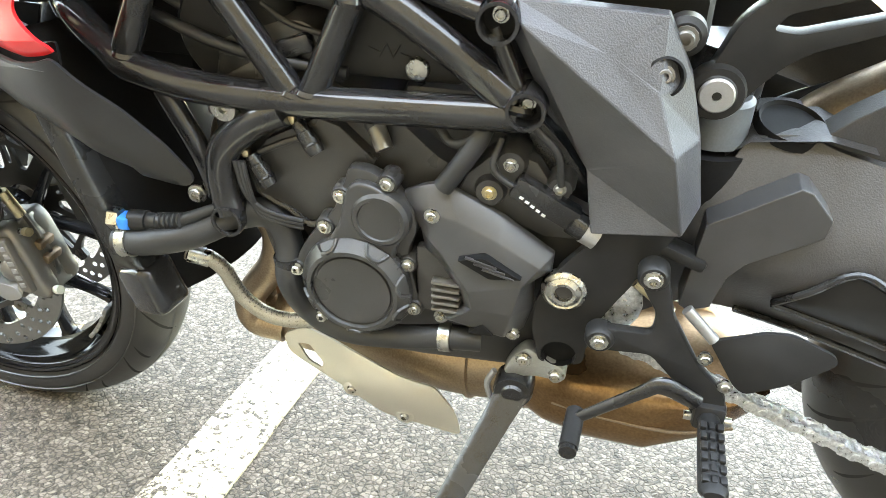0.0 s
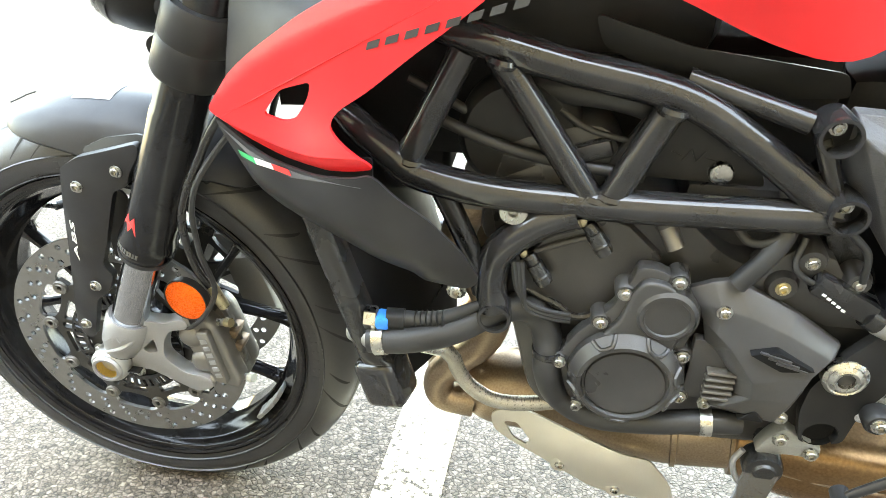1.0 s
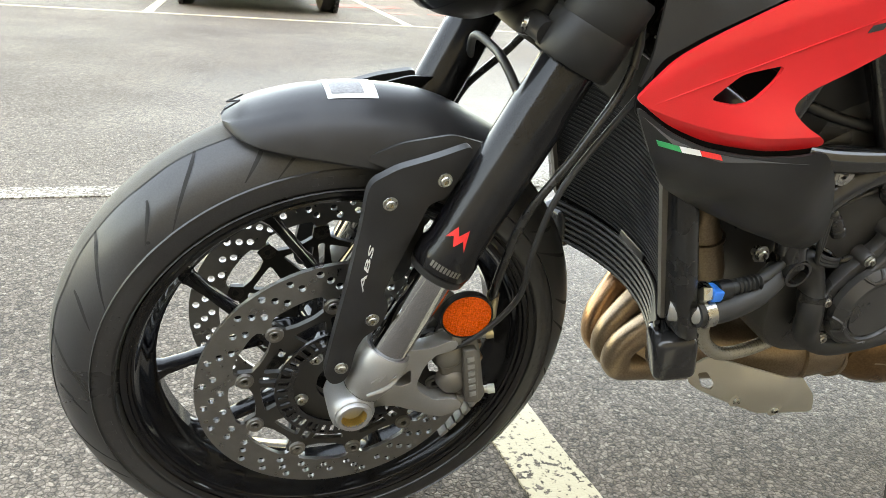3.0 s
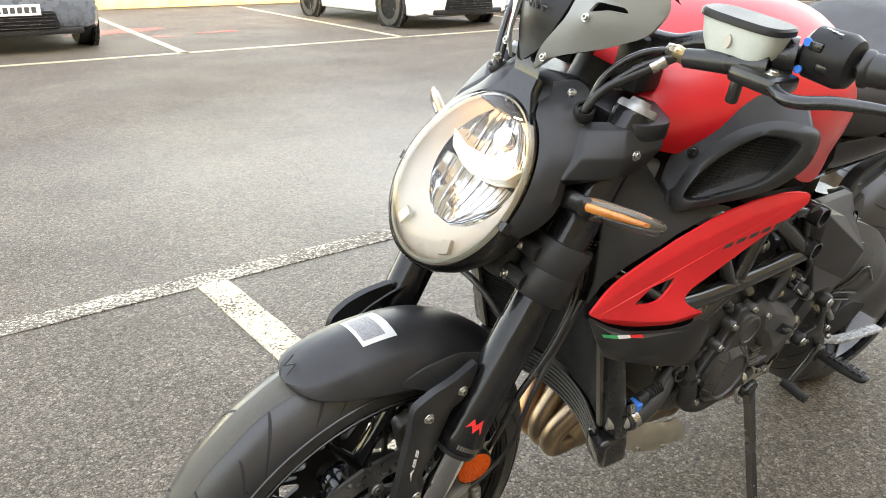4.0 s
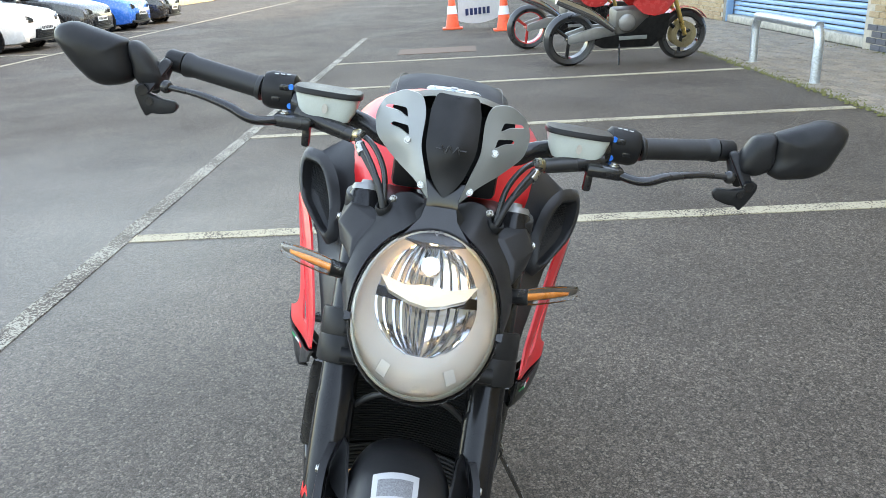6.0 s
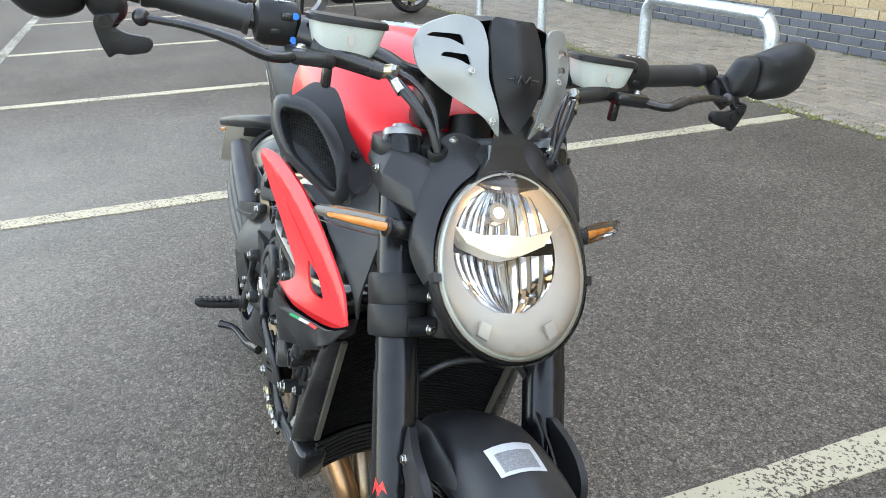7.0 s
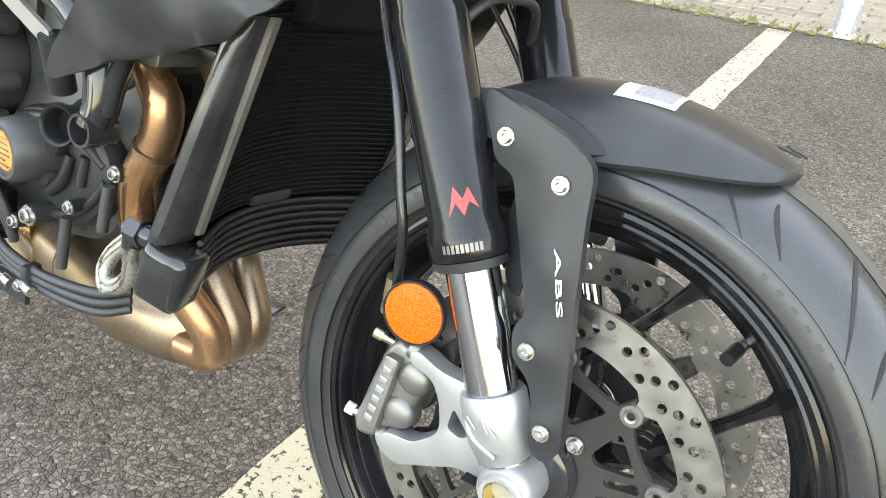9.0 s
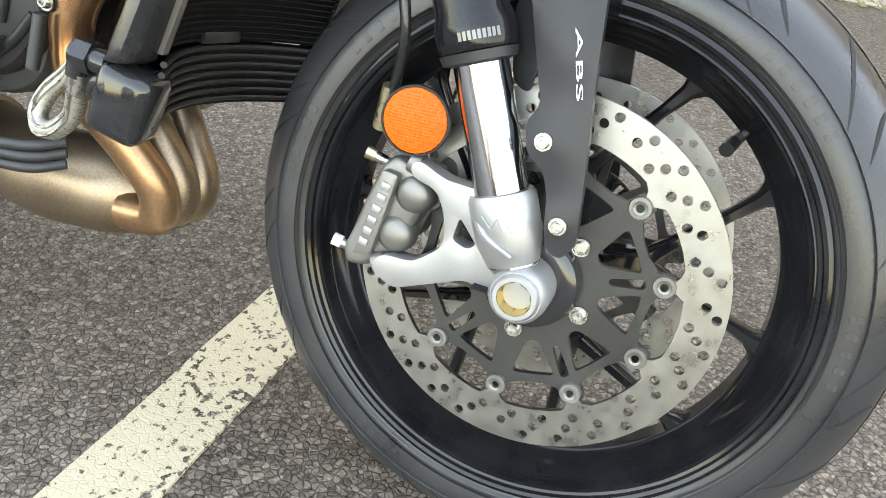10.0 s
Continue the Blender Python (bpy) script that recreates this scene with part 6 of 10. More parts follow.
for s in (-1, 1):
    w = [(0.020, 0.934, 0.004), (0.040, 0.956), (0.075, 0.972), (0.104, 0.992), (0.110, 1.018), (0.100, 1.042), (0.072, 1.062), (0.046, 1.060), (0.039, 1.040), (0.040, 1.000), (0.027, 0.964)]
    w = fillet([(s * p[0], *p[1:]) for p in w], 0.010, 4)
    slots = [fillet([(s * 0.066, 1.040), (s * 0.092, 1.036), (s * 0.098, 1.030), (s * 0.076, 1.033), (s * 0.062, 1.028)], 0.003, 2), fillet([(s * 0.060, 1.020), (s * 0.082, 1.018), (s * 0.086, 1.012), (s * 0.070, 1.013), (s * 0.057, 1.008)], 0.003, 2)]
    dp = tps([(s * 0.022, 0.936, -0.182), (s * 0.035, 0.952, -0.179), (s * 0.050, 1.0, -0.160), (s * 0.060, 1.0, -0.156), (s * 0.049, 1.05, -0.133), (s * 0.070, 1.055, -0.120), (s * 0.108, 1.01, -0.092), (s * 0.075, 0.975, -0.135), (s * 0.098, 1.035, -0.092), (s * 0.080, 1.01, -0.130)])
    wing = part("screen_wing", panel(w, dp, 0.005, 0.009, holes=slots, swap=face_x), M_SILVER, scr, "silver painted screen wing")
    for y, z in ((0.058, 1.003), (0.032, 0.953)):
        bolt(wing, (dp(s * y, z) - 0.001, s * y, z), 0.0042, (-1, 0, 0.35))

part("screen_back", loft([[(x, y * w_, z) for y in (-1, -0.5, 0, 0.5, 1)] for x, w_, z in ((-0.140, 0.020, 0.945), (-0.115, 0.060, 0.975), (-0.085, 0.088, 1.010), (-0.080, 0.085, 1.035), (-0.100, 0.055, 1.055))], closed=False, caps=False), M_MESH_SHADE, scr, "dull black screen lining")

# handlebar
BAR = [(0.020, 0.415, 1.024), (0.0, 0.27, 1.008), (-0.025, 0.14, 0.992), (-0.040, 0.09, 0.975), (-0.040, 0.0, 0.972)]
pts = BAR + [(x, -y, z) for x, y, z in BAR[::-1][1:]]
bar = part("handlebar", tube(pts, [0.011, 0.011, 0.013, 0.014, 0.014, 0.014, 0.013, 0.011, 0.011], 18, smooth=8), M_SATIN, bike, "black tapered handlebar")
for s in (-1, 1):
    part("riser", block((0.05, 0.045, 0.07), (-0.040, s * 0.055, 0.945), 0.010), M_BLACK, bar)
    g0, g1 = Vector((0.004, s * 0.288, 1.010)), Vector((0.020, s * 0.410, 1.024))
    prof = [(0.011, 0.0), (0.019, 0.0), (0.019, 0.005), (0.0165, 0.008)]
    for k in range(12):
        prof += [(0.0168, 0.012 + k * 0.008), (0.0160, 0.015 + k * 0.008)]
    prof += [(0.0172, 0.112), (0.0185, 0.116), (0.0185, 0.122), (0.011, 0.123)]
    part("grip", lathe(prof, g0, g1 - g0, 24, closed=True), M_HOSE, bar, "ribbed black rubber grip")
    part("bar_end", lathe([(0.0, 0.026), (0.014, 0.026), (0.0165, 0.022), (0.0165, 0.0), (0.0, 0.0)], g1 + (g1 - g0).normalized() * 0.001, g1 - g0, 20), M_BLACK, bar)
    sw = part("switch_housing", loft([[Vector((-0.002, s * (0.232 + d), 1.008)) + Vector((0.024 * k * math.cos(a) - 0.004, 0, 0.027 * k * math.sin(a) + 0.004)) for a in (2 * math.pi * i / 16 for i in range(16))] for d, k in ((0.0, 0.75), (0.006, 1.0), (0.040, 1.05), (0.050, 0.9), (0.053, 0.6))]), M_BLACK, bike, "black handlebar switch housing")
    for k, c in enumerate(((-0.028, 0.250, 1.022), (-0.026, 0.262, 1.004))):
        part("switch", block((0.008, 0.014, 0.009), (c[0], s * c[1], c[2]), 0.002), M_SATIN, sw)
    for dz in (-0.012, 0.016):
        part("blue_screw", rod((-0.028, s * 0.240, 1.008 + dz), (-0.031, s * 0.240, 1.008 + dz), 0.0042, 10), M_BLUE, sw, "blue anodised screw")
    for k in range(3):
        part("legend", block((0.0006, 0.006, 0.002), (-0.012 - 0.004 * k, s * (0.248 + 0.008 * k), 1.0385), 0.0, turn=Matrix.Rotation(radians(80), 3, "Y")), M_WHITE, sw)
    # master cylinder, reservoir, lever
    mc = part("master_cylinder", tube([(-0.074, s * 0.138, 0.978), (-0.062, s * 0.19, 0.988), (-0.052, s * 0.222, 0.994)], [0.0105, 0.0125, 0.014], 16), M_SATIN, bike, "black radial master cylinder")
    part("clamp", rod((-0.030, s * 0.205, 1.000), (-0.018, s * 0.228, 1.003), 0.021, 20), M_SATIN, mc)
    part("lever_perch", block((0.050, 0.055, 0.018), (-0.062, s * 0.225, 0.984), 0.006), M_SATIN, mc)
    part("perch_hook", block((0.012, 0.012, 0.034), (-0.072, s * 0.205, 0.968), 0.004), M_SATIN, mc)
    bolt(mc, (-0.070, s * 0.238, 0.994), 0.0058, (0, 0, 1))
    part("hose_joint", lathe([(0.0, 0.012), (0.007, 0.012), (0.0085, 0.009), (0.0085, -0.009), (0.007, -0.012), (0, -0.012)], (-0.077, s * 0.134, 0.980), (-0.7, -s * 0.6, 0.3), 14), M_BRASS, mc, "yellow zinc hose joint")
    part("hose_nut", lathe([(0.0, 0.018), (0.006, 0.018), (0.0075, 0.013), (0.0075, 0.010), (0.0, 0.010)], (-0.077, s * 0.134, 0.980), (-0.7, -s * 0.6, 0.3), 6), M_BOLT, mc)
    rs = part("fluid_reservoir", loft([[Vector((-0.050, s * 0.182, z)) + Vector((0.027 * k * math.copysign(abs(math.cos(a)) ** 0.6, math.cos(a)), 0.047 * k * math.copysign(abs(math.sin(a)) ** 0.6, math.sin(a)), 0)) for a in (2 * math.pi * i / 28 for i in range(28))] for z, k in ((0.990, 0.55), (0.992, 0.72), (1.004, 0.86), (1.022, 0.96), (1.026, 0.98))]), M_FLUID, bike, "milky brake fluid reservoir with a black lid")
    part("lid", loft([[Vector((-0.050, s * 0.182, z)) + Vector((0.028 * k * math.copysign(abs(math.cos(a)) ** 0.6, math.cos(a)), 0.048 * k * math.copysign(abs(math.sin(a)) ** 0.6, math.sin(a)), 0)) for a in (2 * math.pi * i / 28 for i in range(28))] for z, k in ((1.0262, 0.98), (1.0265, 1.03), (1.032, 1.03), (1.0345, 0.98), (1.0345, 0.9))]), M_BLACK, rs, "black screwed lid")
    part("sight_window", loft([[Vector((-0.0775 + dx, s * 0.182, 1.010)) + Vector((0, 0.004 * math.cos(a), 0.007 * math.sin(a))) for a in (2 * math.pi * i / 12 for i in range(12))] for dx in (0, 0.004)]), M_BEZEL, rs)
    lv = part("brake_lever", tube([(-0.066, s * 0.232, 0.986), (-0.088, s * 0.262, 0.982), (-0.092, s * 0.285, 0.984), (-0.082, s * 0.315, 0.993), (-0.070, s * 0.36, 1.000), (-0.058, s * 0.405, 1.001)], [0.009, 0.0085, 0.009, 0.0085, 0.0065, 0.0055], 12, flat=((0, 0, 1), 0.75)), M_SATIN, bike, "black adjustable hand lever")
    bm = bmesh.new()
    bmesh.ops.create_uvsphere(bm, u_segments=16, v_segments=10, radius=0.0095, matrix=Matrix.Translation((-0.056, s * 0.411, 1.001)))
    part("lever_ball", bm, M_SATIN, lv)
    # hose from the master cylinder
    part("upper_hose", tube([(-0.080, s * 0.132, 0.978), (-0.105, s * 0.118, 0.962), (-0.134, s * 0.093, 0.936), (-0.146, s * 0.081, 0.910), (-0.150, s * 0.072, 0.880)], 0.0050, 12), M_HOSE, bike, "sleeved black hose with white thread" if s < 0 else "sleeved black hose")
    for k in range(2):
        part("cable", tube([(-0.060 + 0.01 * k, s * 0.150, 0.985), (-0.098, s * (0.122 - 0.012 * k), 0.972 + 0.006 * k), (-0.128, s * (0.098 - 0.012 * k), 0.945 + 0.006 * k), (-0.144, s * (0.082 - 0.004 * k), 0.912), (-0.148, s * 0.072, 0.880)], 0.0040, 10), M_SATIN, bike)
    part("hose_ferrule", rod((-0.092, s * 0.126, 0.972), (-0.104, s * 0.119, 0.962), 0.0072, 12), M_BOLT, bike)
    # bar-end mirror
    stem = part("bar_end_mirror", tube([(0.022, s * 0.424, 1.026), (0.020, s * 0.437, 1.018), (-0.002, s * 0.438, 0.998), (-0.018, s * 0.442, 0.990)], [0.012, 0.011, 0.009, 0.010], 12, flat=((1, 0, 0), 1.3)), M_BLACK, bike, "black bar-end mirror on a cranked arm")
    bracket = [(s * y_, z_) for y_, z_ in [(0.4581, 0.9962), (0.4476, 0.9992), (0.4402, 0.9854), (0.4223, 0.9804), (0.4007, 0.9797), (0.3961, 0.9727), (0.4015, 0.9628), (0.4215, 0.9577), (0.4344, 0.9582), (0.4414, 0.9511), (0.4503, 0.9651), (0.4592, 0.9864)]]
    bw = part("mirror_bracket", prism(fillet(bracket, 0.004, 3), -0.006, 0.006, 0.003, to=lambda c: Vector((-0.045 + c.y, c.x, c.z))), M_BLACK, stem, "forged black mirror clamp")
    for y_, z_, r_ in ((0.446, 0.990, 0.0075), (0.436, 0.976, 0.0055)):
        part("clamp_screw", rod((-0.053, s * y_, z_), (-0.036, s * y_, z_), r_, 14), M_SATIN, bw)
    part("mirror_arm", prism(fillet([(0.417, 1.028), (0.430, 1.034), (0.452, 1.000), (0.450, 0.984), (0.440, 0.984)], 0.005, 3), -0.007, 0.007, 0.003, to=lambda c, s=s: Vector((-0.012 - 0.7 * (1.03 - c.z) + c.y, s * c.x, c.z))), M_BLACK, stem, "slotted black arm from the bar end")
    neck, shell = ([(-0.4311, 1.0036), (-0.4315, 1.0314), (-0.4449, 1.0607), (-0.4744, 1.0702), (-0.4812, 1.0311), (-0.4772, 1.013), (-0.46, 1.0017)], [(-0.4699, 1.069), (-0.5334, 1.0995), (-0.5523, 1.1008), (-0.5729, 1.0935), (-0.5729, 1.0763), (-0.5587, 1.029), (-0.5334, 1.0116), (-0.4898, 1.0025), (-0.4731, 1.0109), (-0.4761, 1.0322)]) if s < 0 else ([(0.4762, 1.0532), (0.4608, 1.0513), (0.4463, 1.0374), (0.4314, 1.0173), (0.4239, 1.0086), (0.4257, 0.9955), (0.4341, 0.9866), (0.4485, 0.9845), (0.4667, 0.9993), (0.4693, 1.0191), (0.4782, 1.0435)], [(0.5827, 1.0457), (0.5745, 1.061), (0.5546, 1.0677), (0.5312, 1.063), (0.4779, 1.0529), (0.4763, 1.0401), (0.4689, 1.02), (0.4663, 0.9981), (0.4824, 0.9883), (0.5069, 0.9825), (0.5243, 0.9859), (0.5483, 1.0045), (0.5684, 1.0267)])
    for name_, pts_, x0, prof in (("mirror_neck", neck, -0.022, ((0.014, 0.90), (0.010, 1.0), (-0.006, 1.0), (-0.016, 0.84), (-0.020, 0.5))), ("mirror_shell", shell, -0.030, ((0.016, 0.94), (0.014, 0.985), (0.009, 1.0), (-0.004, 0.985), (-0.014, 0.90), (-0.022, 0.70), (-0.026, 0.35)))):
        ol = fillet(pts_, 0.008, 3)
        cy, cz_ = sum(p[0] for p in ol) / len(ol), sum(p[1] for p in ol) / len(ol)
        part(name_, loft([[(x0 + dx, cy + (p[0] - cy) * k, cz_ + (p[1] - cz_) * k) for p in ol] for dx, k in prof]), M_BLACK, stem, "angular black mirror shell" if name_ == "mirror_shell" else "", smooth=50)

# ---------------------------------------------------------------- tank, seat, fairings
def half_ring(pts):
    """A closed ring from the half profile (y, z) of one side, given from the crown down."""
    return [(y, z) for y, z in pts] + [(-y, z) for y, z in pts[::-1]]


TANK = [(-0.030, [(0, 0.918), (0.05, 0.914), (0.085, 0.894), (0.100, 0.868), (0.095, 0.845)]),
        (0.020, [(0, 0.968), (0.05, 0.963), (0.100, 0.932), (0.128, 0.890), (0.125, 0.840)]),
        (0.070, [(0, 0.998), (0.06, 0.992), (0.125, 0.956), (0.152, 0.898), (0.145, 0.835)]),
        (0.140, [(0, 1.014), (0.07, 1.008), (0.142, 0.968), (0.172, 0.902), (0.160, 0.825)]),
        (0.240, [(0, 1.014), (0.08, 1.006), (0.150, 0.968), (0.178, 0.896), (0.150, 0.790)]),
        (0.330, [(0, 0.994), (0.07, 0.986), (0.130, 0.944), (0.162, 0.872), (0.130, 0.750)]),
        (0.395, [(0, 0.962), (0.055, 0.955), (0.100, 0.920), (0.130, 0.846), (0.120, 0.738)]),
        (0.440, [(0, 0.928), (0.040, 0.923), (0.075, 0.895), (0.100, 0.838), (0.105, 0.765)]),
        (0.470, [(0, 0.893), (0.025, 0.890), (0.045, 0.879), (0.060, 0.850), (0.065, 0.800)])]
secs = []
for x, h in TANK:
    r = spline(half_ring(h)[:5], 4) + [None]
    r = r[:-1]
    full = [(x, y, z) for y, z in r] + [(x, -y, z) for y, z in r[::-1][:-1]]
    secs.append(full)
dense = []
arr = [np.array(s_) for s_ in secs]
for i in range(len(arr) - 1):
    a0, a1, a2, a3 = arr[max(i - 1, 0)], arr[i], arr[i + 1], arr[min(i + 2, len(arr) - 1)]
    for k in range(4):
        q = k / 4
        dense.append(0.5 * (2 * a1 + (a2 - a0) * q + (2 * a0 - 5 * a1 + 4 * a2 - a3) * q * q + (3 * a1 - a0 - 3 * a2 + a3) * q ** 3))
dense.append(arr[-1])
tank = part("fuel_tank", loft([[tuple(p) for p in d] for d in dense]), M_RED, bike, "satin red fuel tank", smooth=60)
capm = lathe([(0.0, 0.0055), (0.020, 0.0055), (0.022, 0.0035), (0.036, 0.0045), (0.046, 0.0045), (0.050, 0.001), (0.050, -0.012), (0.0, -0.012)], (0.252, 0.0, 1.0115), (0.08, 0, 1), 48)
fc = part("filler_cap", capm, mat("blue_grey_anodised", (0.30, 0.36, 0.45), 0.3, 0.8, bump=0.02), tank, "blue-grey metal filler cap")
for k in range(6):
    a = 2 * math.pi * k / 6
    bolt(fc, (0.252 + 0.041 * math.cos(a), 0.041 * math.sin(a), 1.0158 - 0.0033 * math.cos(a)), 0.0024, (0.08, 0, 1), washer=False)
part("key_flap", block((0.022, 0.012, 0.003), (0.252, 0, 1.0178), 0.001), M_SILVER, fc)
for k in range(7):
    part("name_bar", block((0.006, 0.009, 0.0012), (0.168, -0.040 + 0.0135 * k, 1.0146 - 0.9 * (-0.040 + 0.0135 * k) ** 2), 0.0003), M_REDINK, tank)
for s in (-1, 1):
    part("tank_skirt", panel(fillet([(0.19, 0.765), (0.27, 0.742), (0.40, 0.724), (0.41, 0.700), (0.30, 0.690), (0.20, 0.735)], 0.008, 3), tps([(0.19, 0.765, s * 0.125), (0.4, 0.72, s * 0.108), (0.3, 0.69, s * 0.10), (0.28, 0.73, s * 0.118)]), -s * 0.003, 0.016), M_BLACK, bike, "matte black panel under the tank")

SEAT = [(0.420, 0.060, 0.885, 0.80), (0.470, 0.105, 0.900, 0.79), (0.540, 0.140, 0.905, 0.79), (0.610, 0.150, 0.928, 0.80), (0.670, 0.150, 0.958, 0.83), (0.740, 0.146, 0.972, 0.86), (0.800, 0.122, 0.966, 0.88), (0.835, 0.080, 0.950, 0.89)]
secs = []
for x, w_, zt, zb in SEAT:
    secs.append(spline([(x, 0, zt), (x, w_ * 0.6, zt - 0.004), (x, w_ * 0.93, zt - 0.026), (x, w_, (zt + zb) / 2), (x, w_ * 0.86, zb), (x, 0, zb), (x, -w_ * 0.86, zb), (x, -w_, (zt + zb) / 2), (x, -w_ * 0.93, zt - 0.026), (x, -w_ * 0.6, zt - 0.004)], 3, True))
seat = part("seat", loft(secs), M_SEAT, bike, "black stitched seat with a raised pillion pad", smooth=60)
for s in (-1, 1):
    st_ = [(x, s * w_ * 0.84, zt - 0.0115) for x, w_, zt, zb in SEAT[1:7]]
    part("stitching", tube(st_, 0.0009, 6, smooth=5), M_CALIPER, seat, "pale grey seam")
part("tail_unit", loft([spline([(x, 0, zt), (x, w_, zt - 0.02), (x, w_ * 0.8, zb), (x, 0, zb), (x, -w_ * 0.8, zb), (x, -w_, zt - 0.02)], 3, True) for x, w_, zt, zb in ((0.47, 0.10, 0.80, 0.70), (0.60, 0.135, 0.82, 0.74), (0.72, 0.140, 0.88, 0.80), (0.82, 0.115, 0.945, 0.86), (0.865, 0.085, 0.955, 0.90), (0.880, 0.05, 0.945, 0.92))]), M_GLOSS, bike, "gloss black tail unit")
for s in (-1, 1):
    part("grab_slot", prism(fillet([(0.55, 0.80), (0.74, 0.86), (0.80, 0.885), (0.80, 0.87), (0.70, 0.83), (0.58, 0.785)], 0.008), s * 0.128, s * 0.145, 0.004), M_BLACK, bike, "black side rail below the seat")
    # rear subframe: forged arm with a slot
    sub_o = fillet([(0.547, 0.632), (0.553, 0.646), (0.562, 0.667), (0.569, 0.688), (0.581, 0.702), (0.596, 0.714), (0.670, 0.738), (0.78, 0.775), (0.86, 0.81), (0.86, 0.775), (0.76, 0.725), (0.673, 0.689), (0.626, 0.671), (0.610, 0.659), (0.592, 0.638), (0.580, 0.619), (0.566, 0.612), (0.552, 0.618)], 0.010, 3)
    slot = fillet([(0.594, 0.686), (0.604, 0.699), (0.675, 0.721), (0.77, 0.757), (0.78, 0.742), (0.680, 0.703), (0.615, 0.684)], 0.006, 3)
    sb = part("subframe_arm", prism(sub_o, s * 0.092, s * 0.112, 0.003, holes=[slot]), M_BLACK, bike, "matte black forged rear subframe arm")
    part("pivot_boss", lathe([(0.0, 0.006), (0.014, 0.006), (0.016, 0.004), (0.0215, 0.004), (0.0235, 0.0), (0.0235, -0.012), (0.0, -0.012)], (0.563, s * 0.116, 0.634), (0, s, 0), 32), M_BLACK, sb)
    part("pivot_cap", lathe([(0.0038, 0.0085), (0.0130, 0.0085), (0.0145, 0.0070), (0.0145, 0.005), (0.0038, 0.004)], (0.563, s * 0.116, 0.634), (0, s, 0), 28, closed=True), M_ALLOY, sb, "bright round pivot cap")
    part("upper_mount", lathe([(0.0, 0.006), (0.012, 0.006), (0.014, 0.004), (0.0165, 0.002), (0.017, -0.01), (0, -0.03)], (0.531, s * 0.120, 0.679), (0, s, 0), 24), M_BLACK, sb)
    bolt(sb, (0.531, s * 0.1275, 0.679), 0.0085, (0, s, 0), M_CALIPER)

# plate holder arm and rear mudguard
part("plate_arm", tube([(0.95, 0.09, 0.30), (1.10, 0.12, 0.38), (1.27, 0.08, 0.52), (1.30, 0.0, 0.60)], 0.012, 10), M_BLACK, bike, "black number plate arm")
pl = part("plate_holder", block((0.012, 0.10, 0.05), (1.30, 0.05, 0.58), 0.004, turn=Matrix.Rotation(radians(-20), 3, "Y")), M_BLACK, bike)
part("paper_plate", block((0.003, 0.19, 0.14), (1.318, 0.06, 0.535), 0.001, turn=Matrix.Rotation(radians(-20), 3, "Y")), M_SHIELD, pl, "cream card with faint writing")
for k in range(3):
    part("writing_bar", block((0.001, 0.10, 0.010), (1.3160 - 0.008 * (k - 1), 0.085, 0.560 - 0.022 * k), 0.0, turn=Matrix.Rotation(radians(-20), 3, "Y")), M_INK, pl)

lamp_bar = part("rear_light_bar", tube([(0.86, 0.060, 0.700), (0.90, 0.110, 0.692), (1.02, 0.148, 0.662), (1.15, 0.178, 0.628)], [0.018, 0.017, 0.016, 0.011], 14), M_BLACK, bike, "black rear light arm")
part("rear_signal", rod((1.146, 0.172, 0.609), (1.150, 0.182, 0.607), 0.0045, 12), M_AMBER, lamp_bar, "amber rear signal")
# ---- side fairings, mirror-alike on both sides
RED = [(-0.1435, 0.668, 0.006), (-0.1177, 0.7048), (-0.0898, 0.7289), (-0.0401, 0.7655), (0.0121, 0.7968), (0.0560, 0.8150), (0.0980, 0.8240), (0.1230, 0.8230, 0.004), (0.1240, 0.8100, 0.004), (0.1060, 0.7930), (0.0868, 0.7752), (0.0607, 0.7533), (0.0205, 0.7164), (-0.0093, 0.6937), (-0.0174, 0.679), (-0.003, 0.6669), (0.018, 0.6575), (0.0227, 0.6496, 0.004), (0.0063, 0.6431), (-0.0312, 0.6346), (-0.071, 0.6348), (-0.1071, 0.6458)]
HOLE = [(-0.0833, 0.6753), (-0.0637, 0.7012), (-0.0322, 0.7141), (-0.0362, 0.699), (-0.0489, 0.6793), (-0.0615, 0.6738)]
DARK = [(-0.14, 0.662), (-0.1071, 0.642), (-0.071, 0.6312), (-0.0312, 0.6317), (0.0061, 0.6406), (0.0225, 0.6476), (0.0400, 0.6301), (0.0680, 0.6020), (0.0960, 0.5640), (0.1130, 0.5290), (0.1020, 0.5130), (0.0500, 0.5290), (-0.0043, 0.5470), (-0.0497, 0.5640), (-0.0903, 0.5830), (-0.1117, 0.6126), (-0.1317, 0.6459)]


DARK_R = [(-0.14, 0.662), (-0.1071, 0.642), (-0.071, 0.6312), (-0.0312, 0.6317), (0.0061, 0.6406), (0.0225, 0.6476), (0.0350, 0.6240), (0.0762, 0.5952), (0.1263, 0.5516), (0.1560, 0.5200), (0.1480, 0.5140), (0.0692, 0.5430), (-0.0122, 0.5690), (-0.0567, 0.5855), (-0.1004, 0.6180), (-0.1168, 0.6360), (-0.1317, 0.6530)]


BULGE = 0.012                       # how far the heel of the blade stands out


def fair_y(x, z):
    k, u = min(1, max(0, (z - 0.66) / 0.06)), max(x, -0.14) + 0.14
    return 0.158 + 0.31 * (u * k + min(u, 0.17) * (1 - k)) + BULGE * math.exp(-(x / 0.06) ** 2 - ((z - 0.64) / 0.04) ** 2) - max(0, 0.62 - z) * 0.32


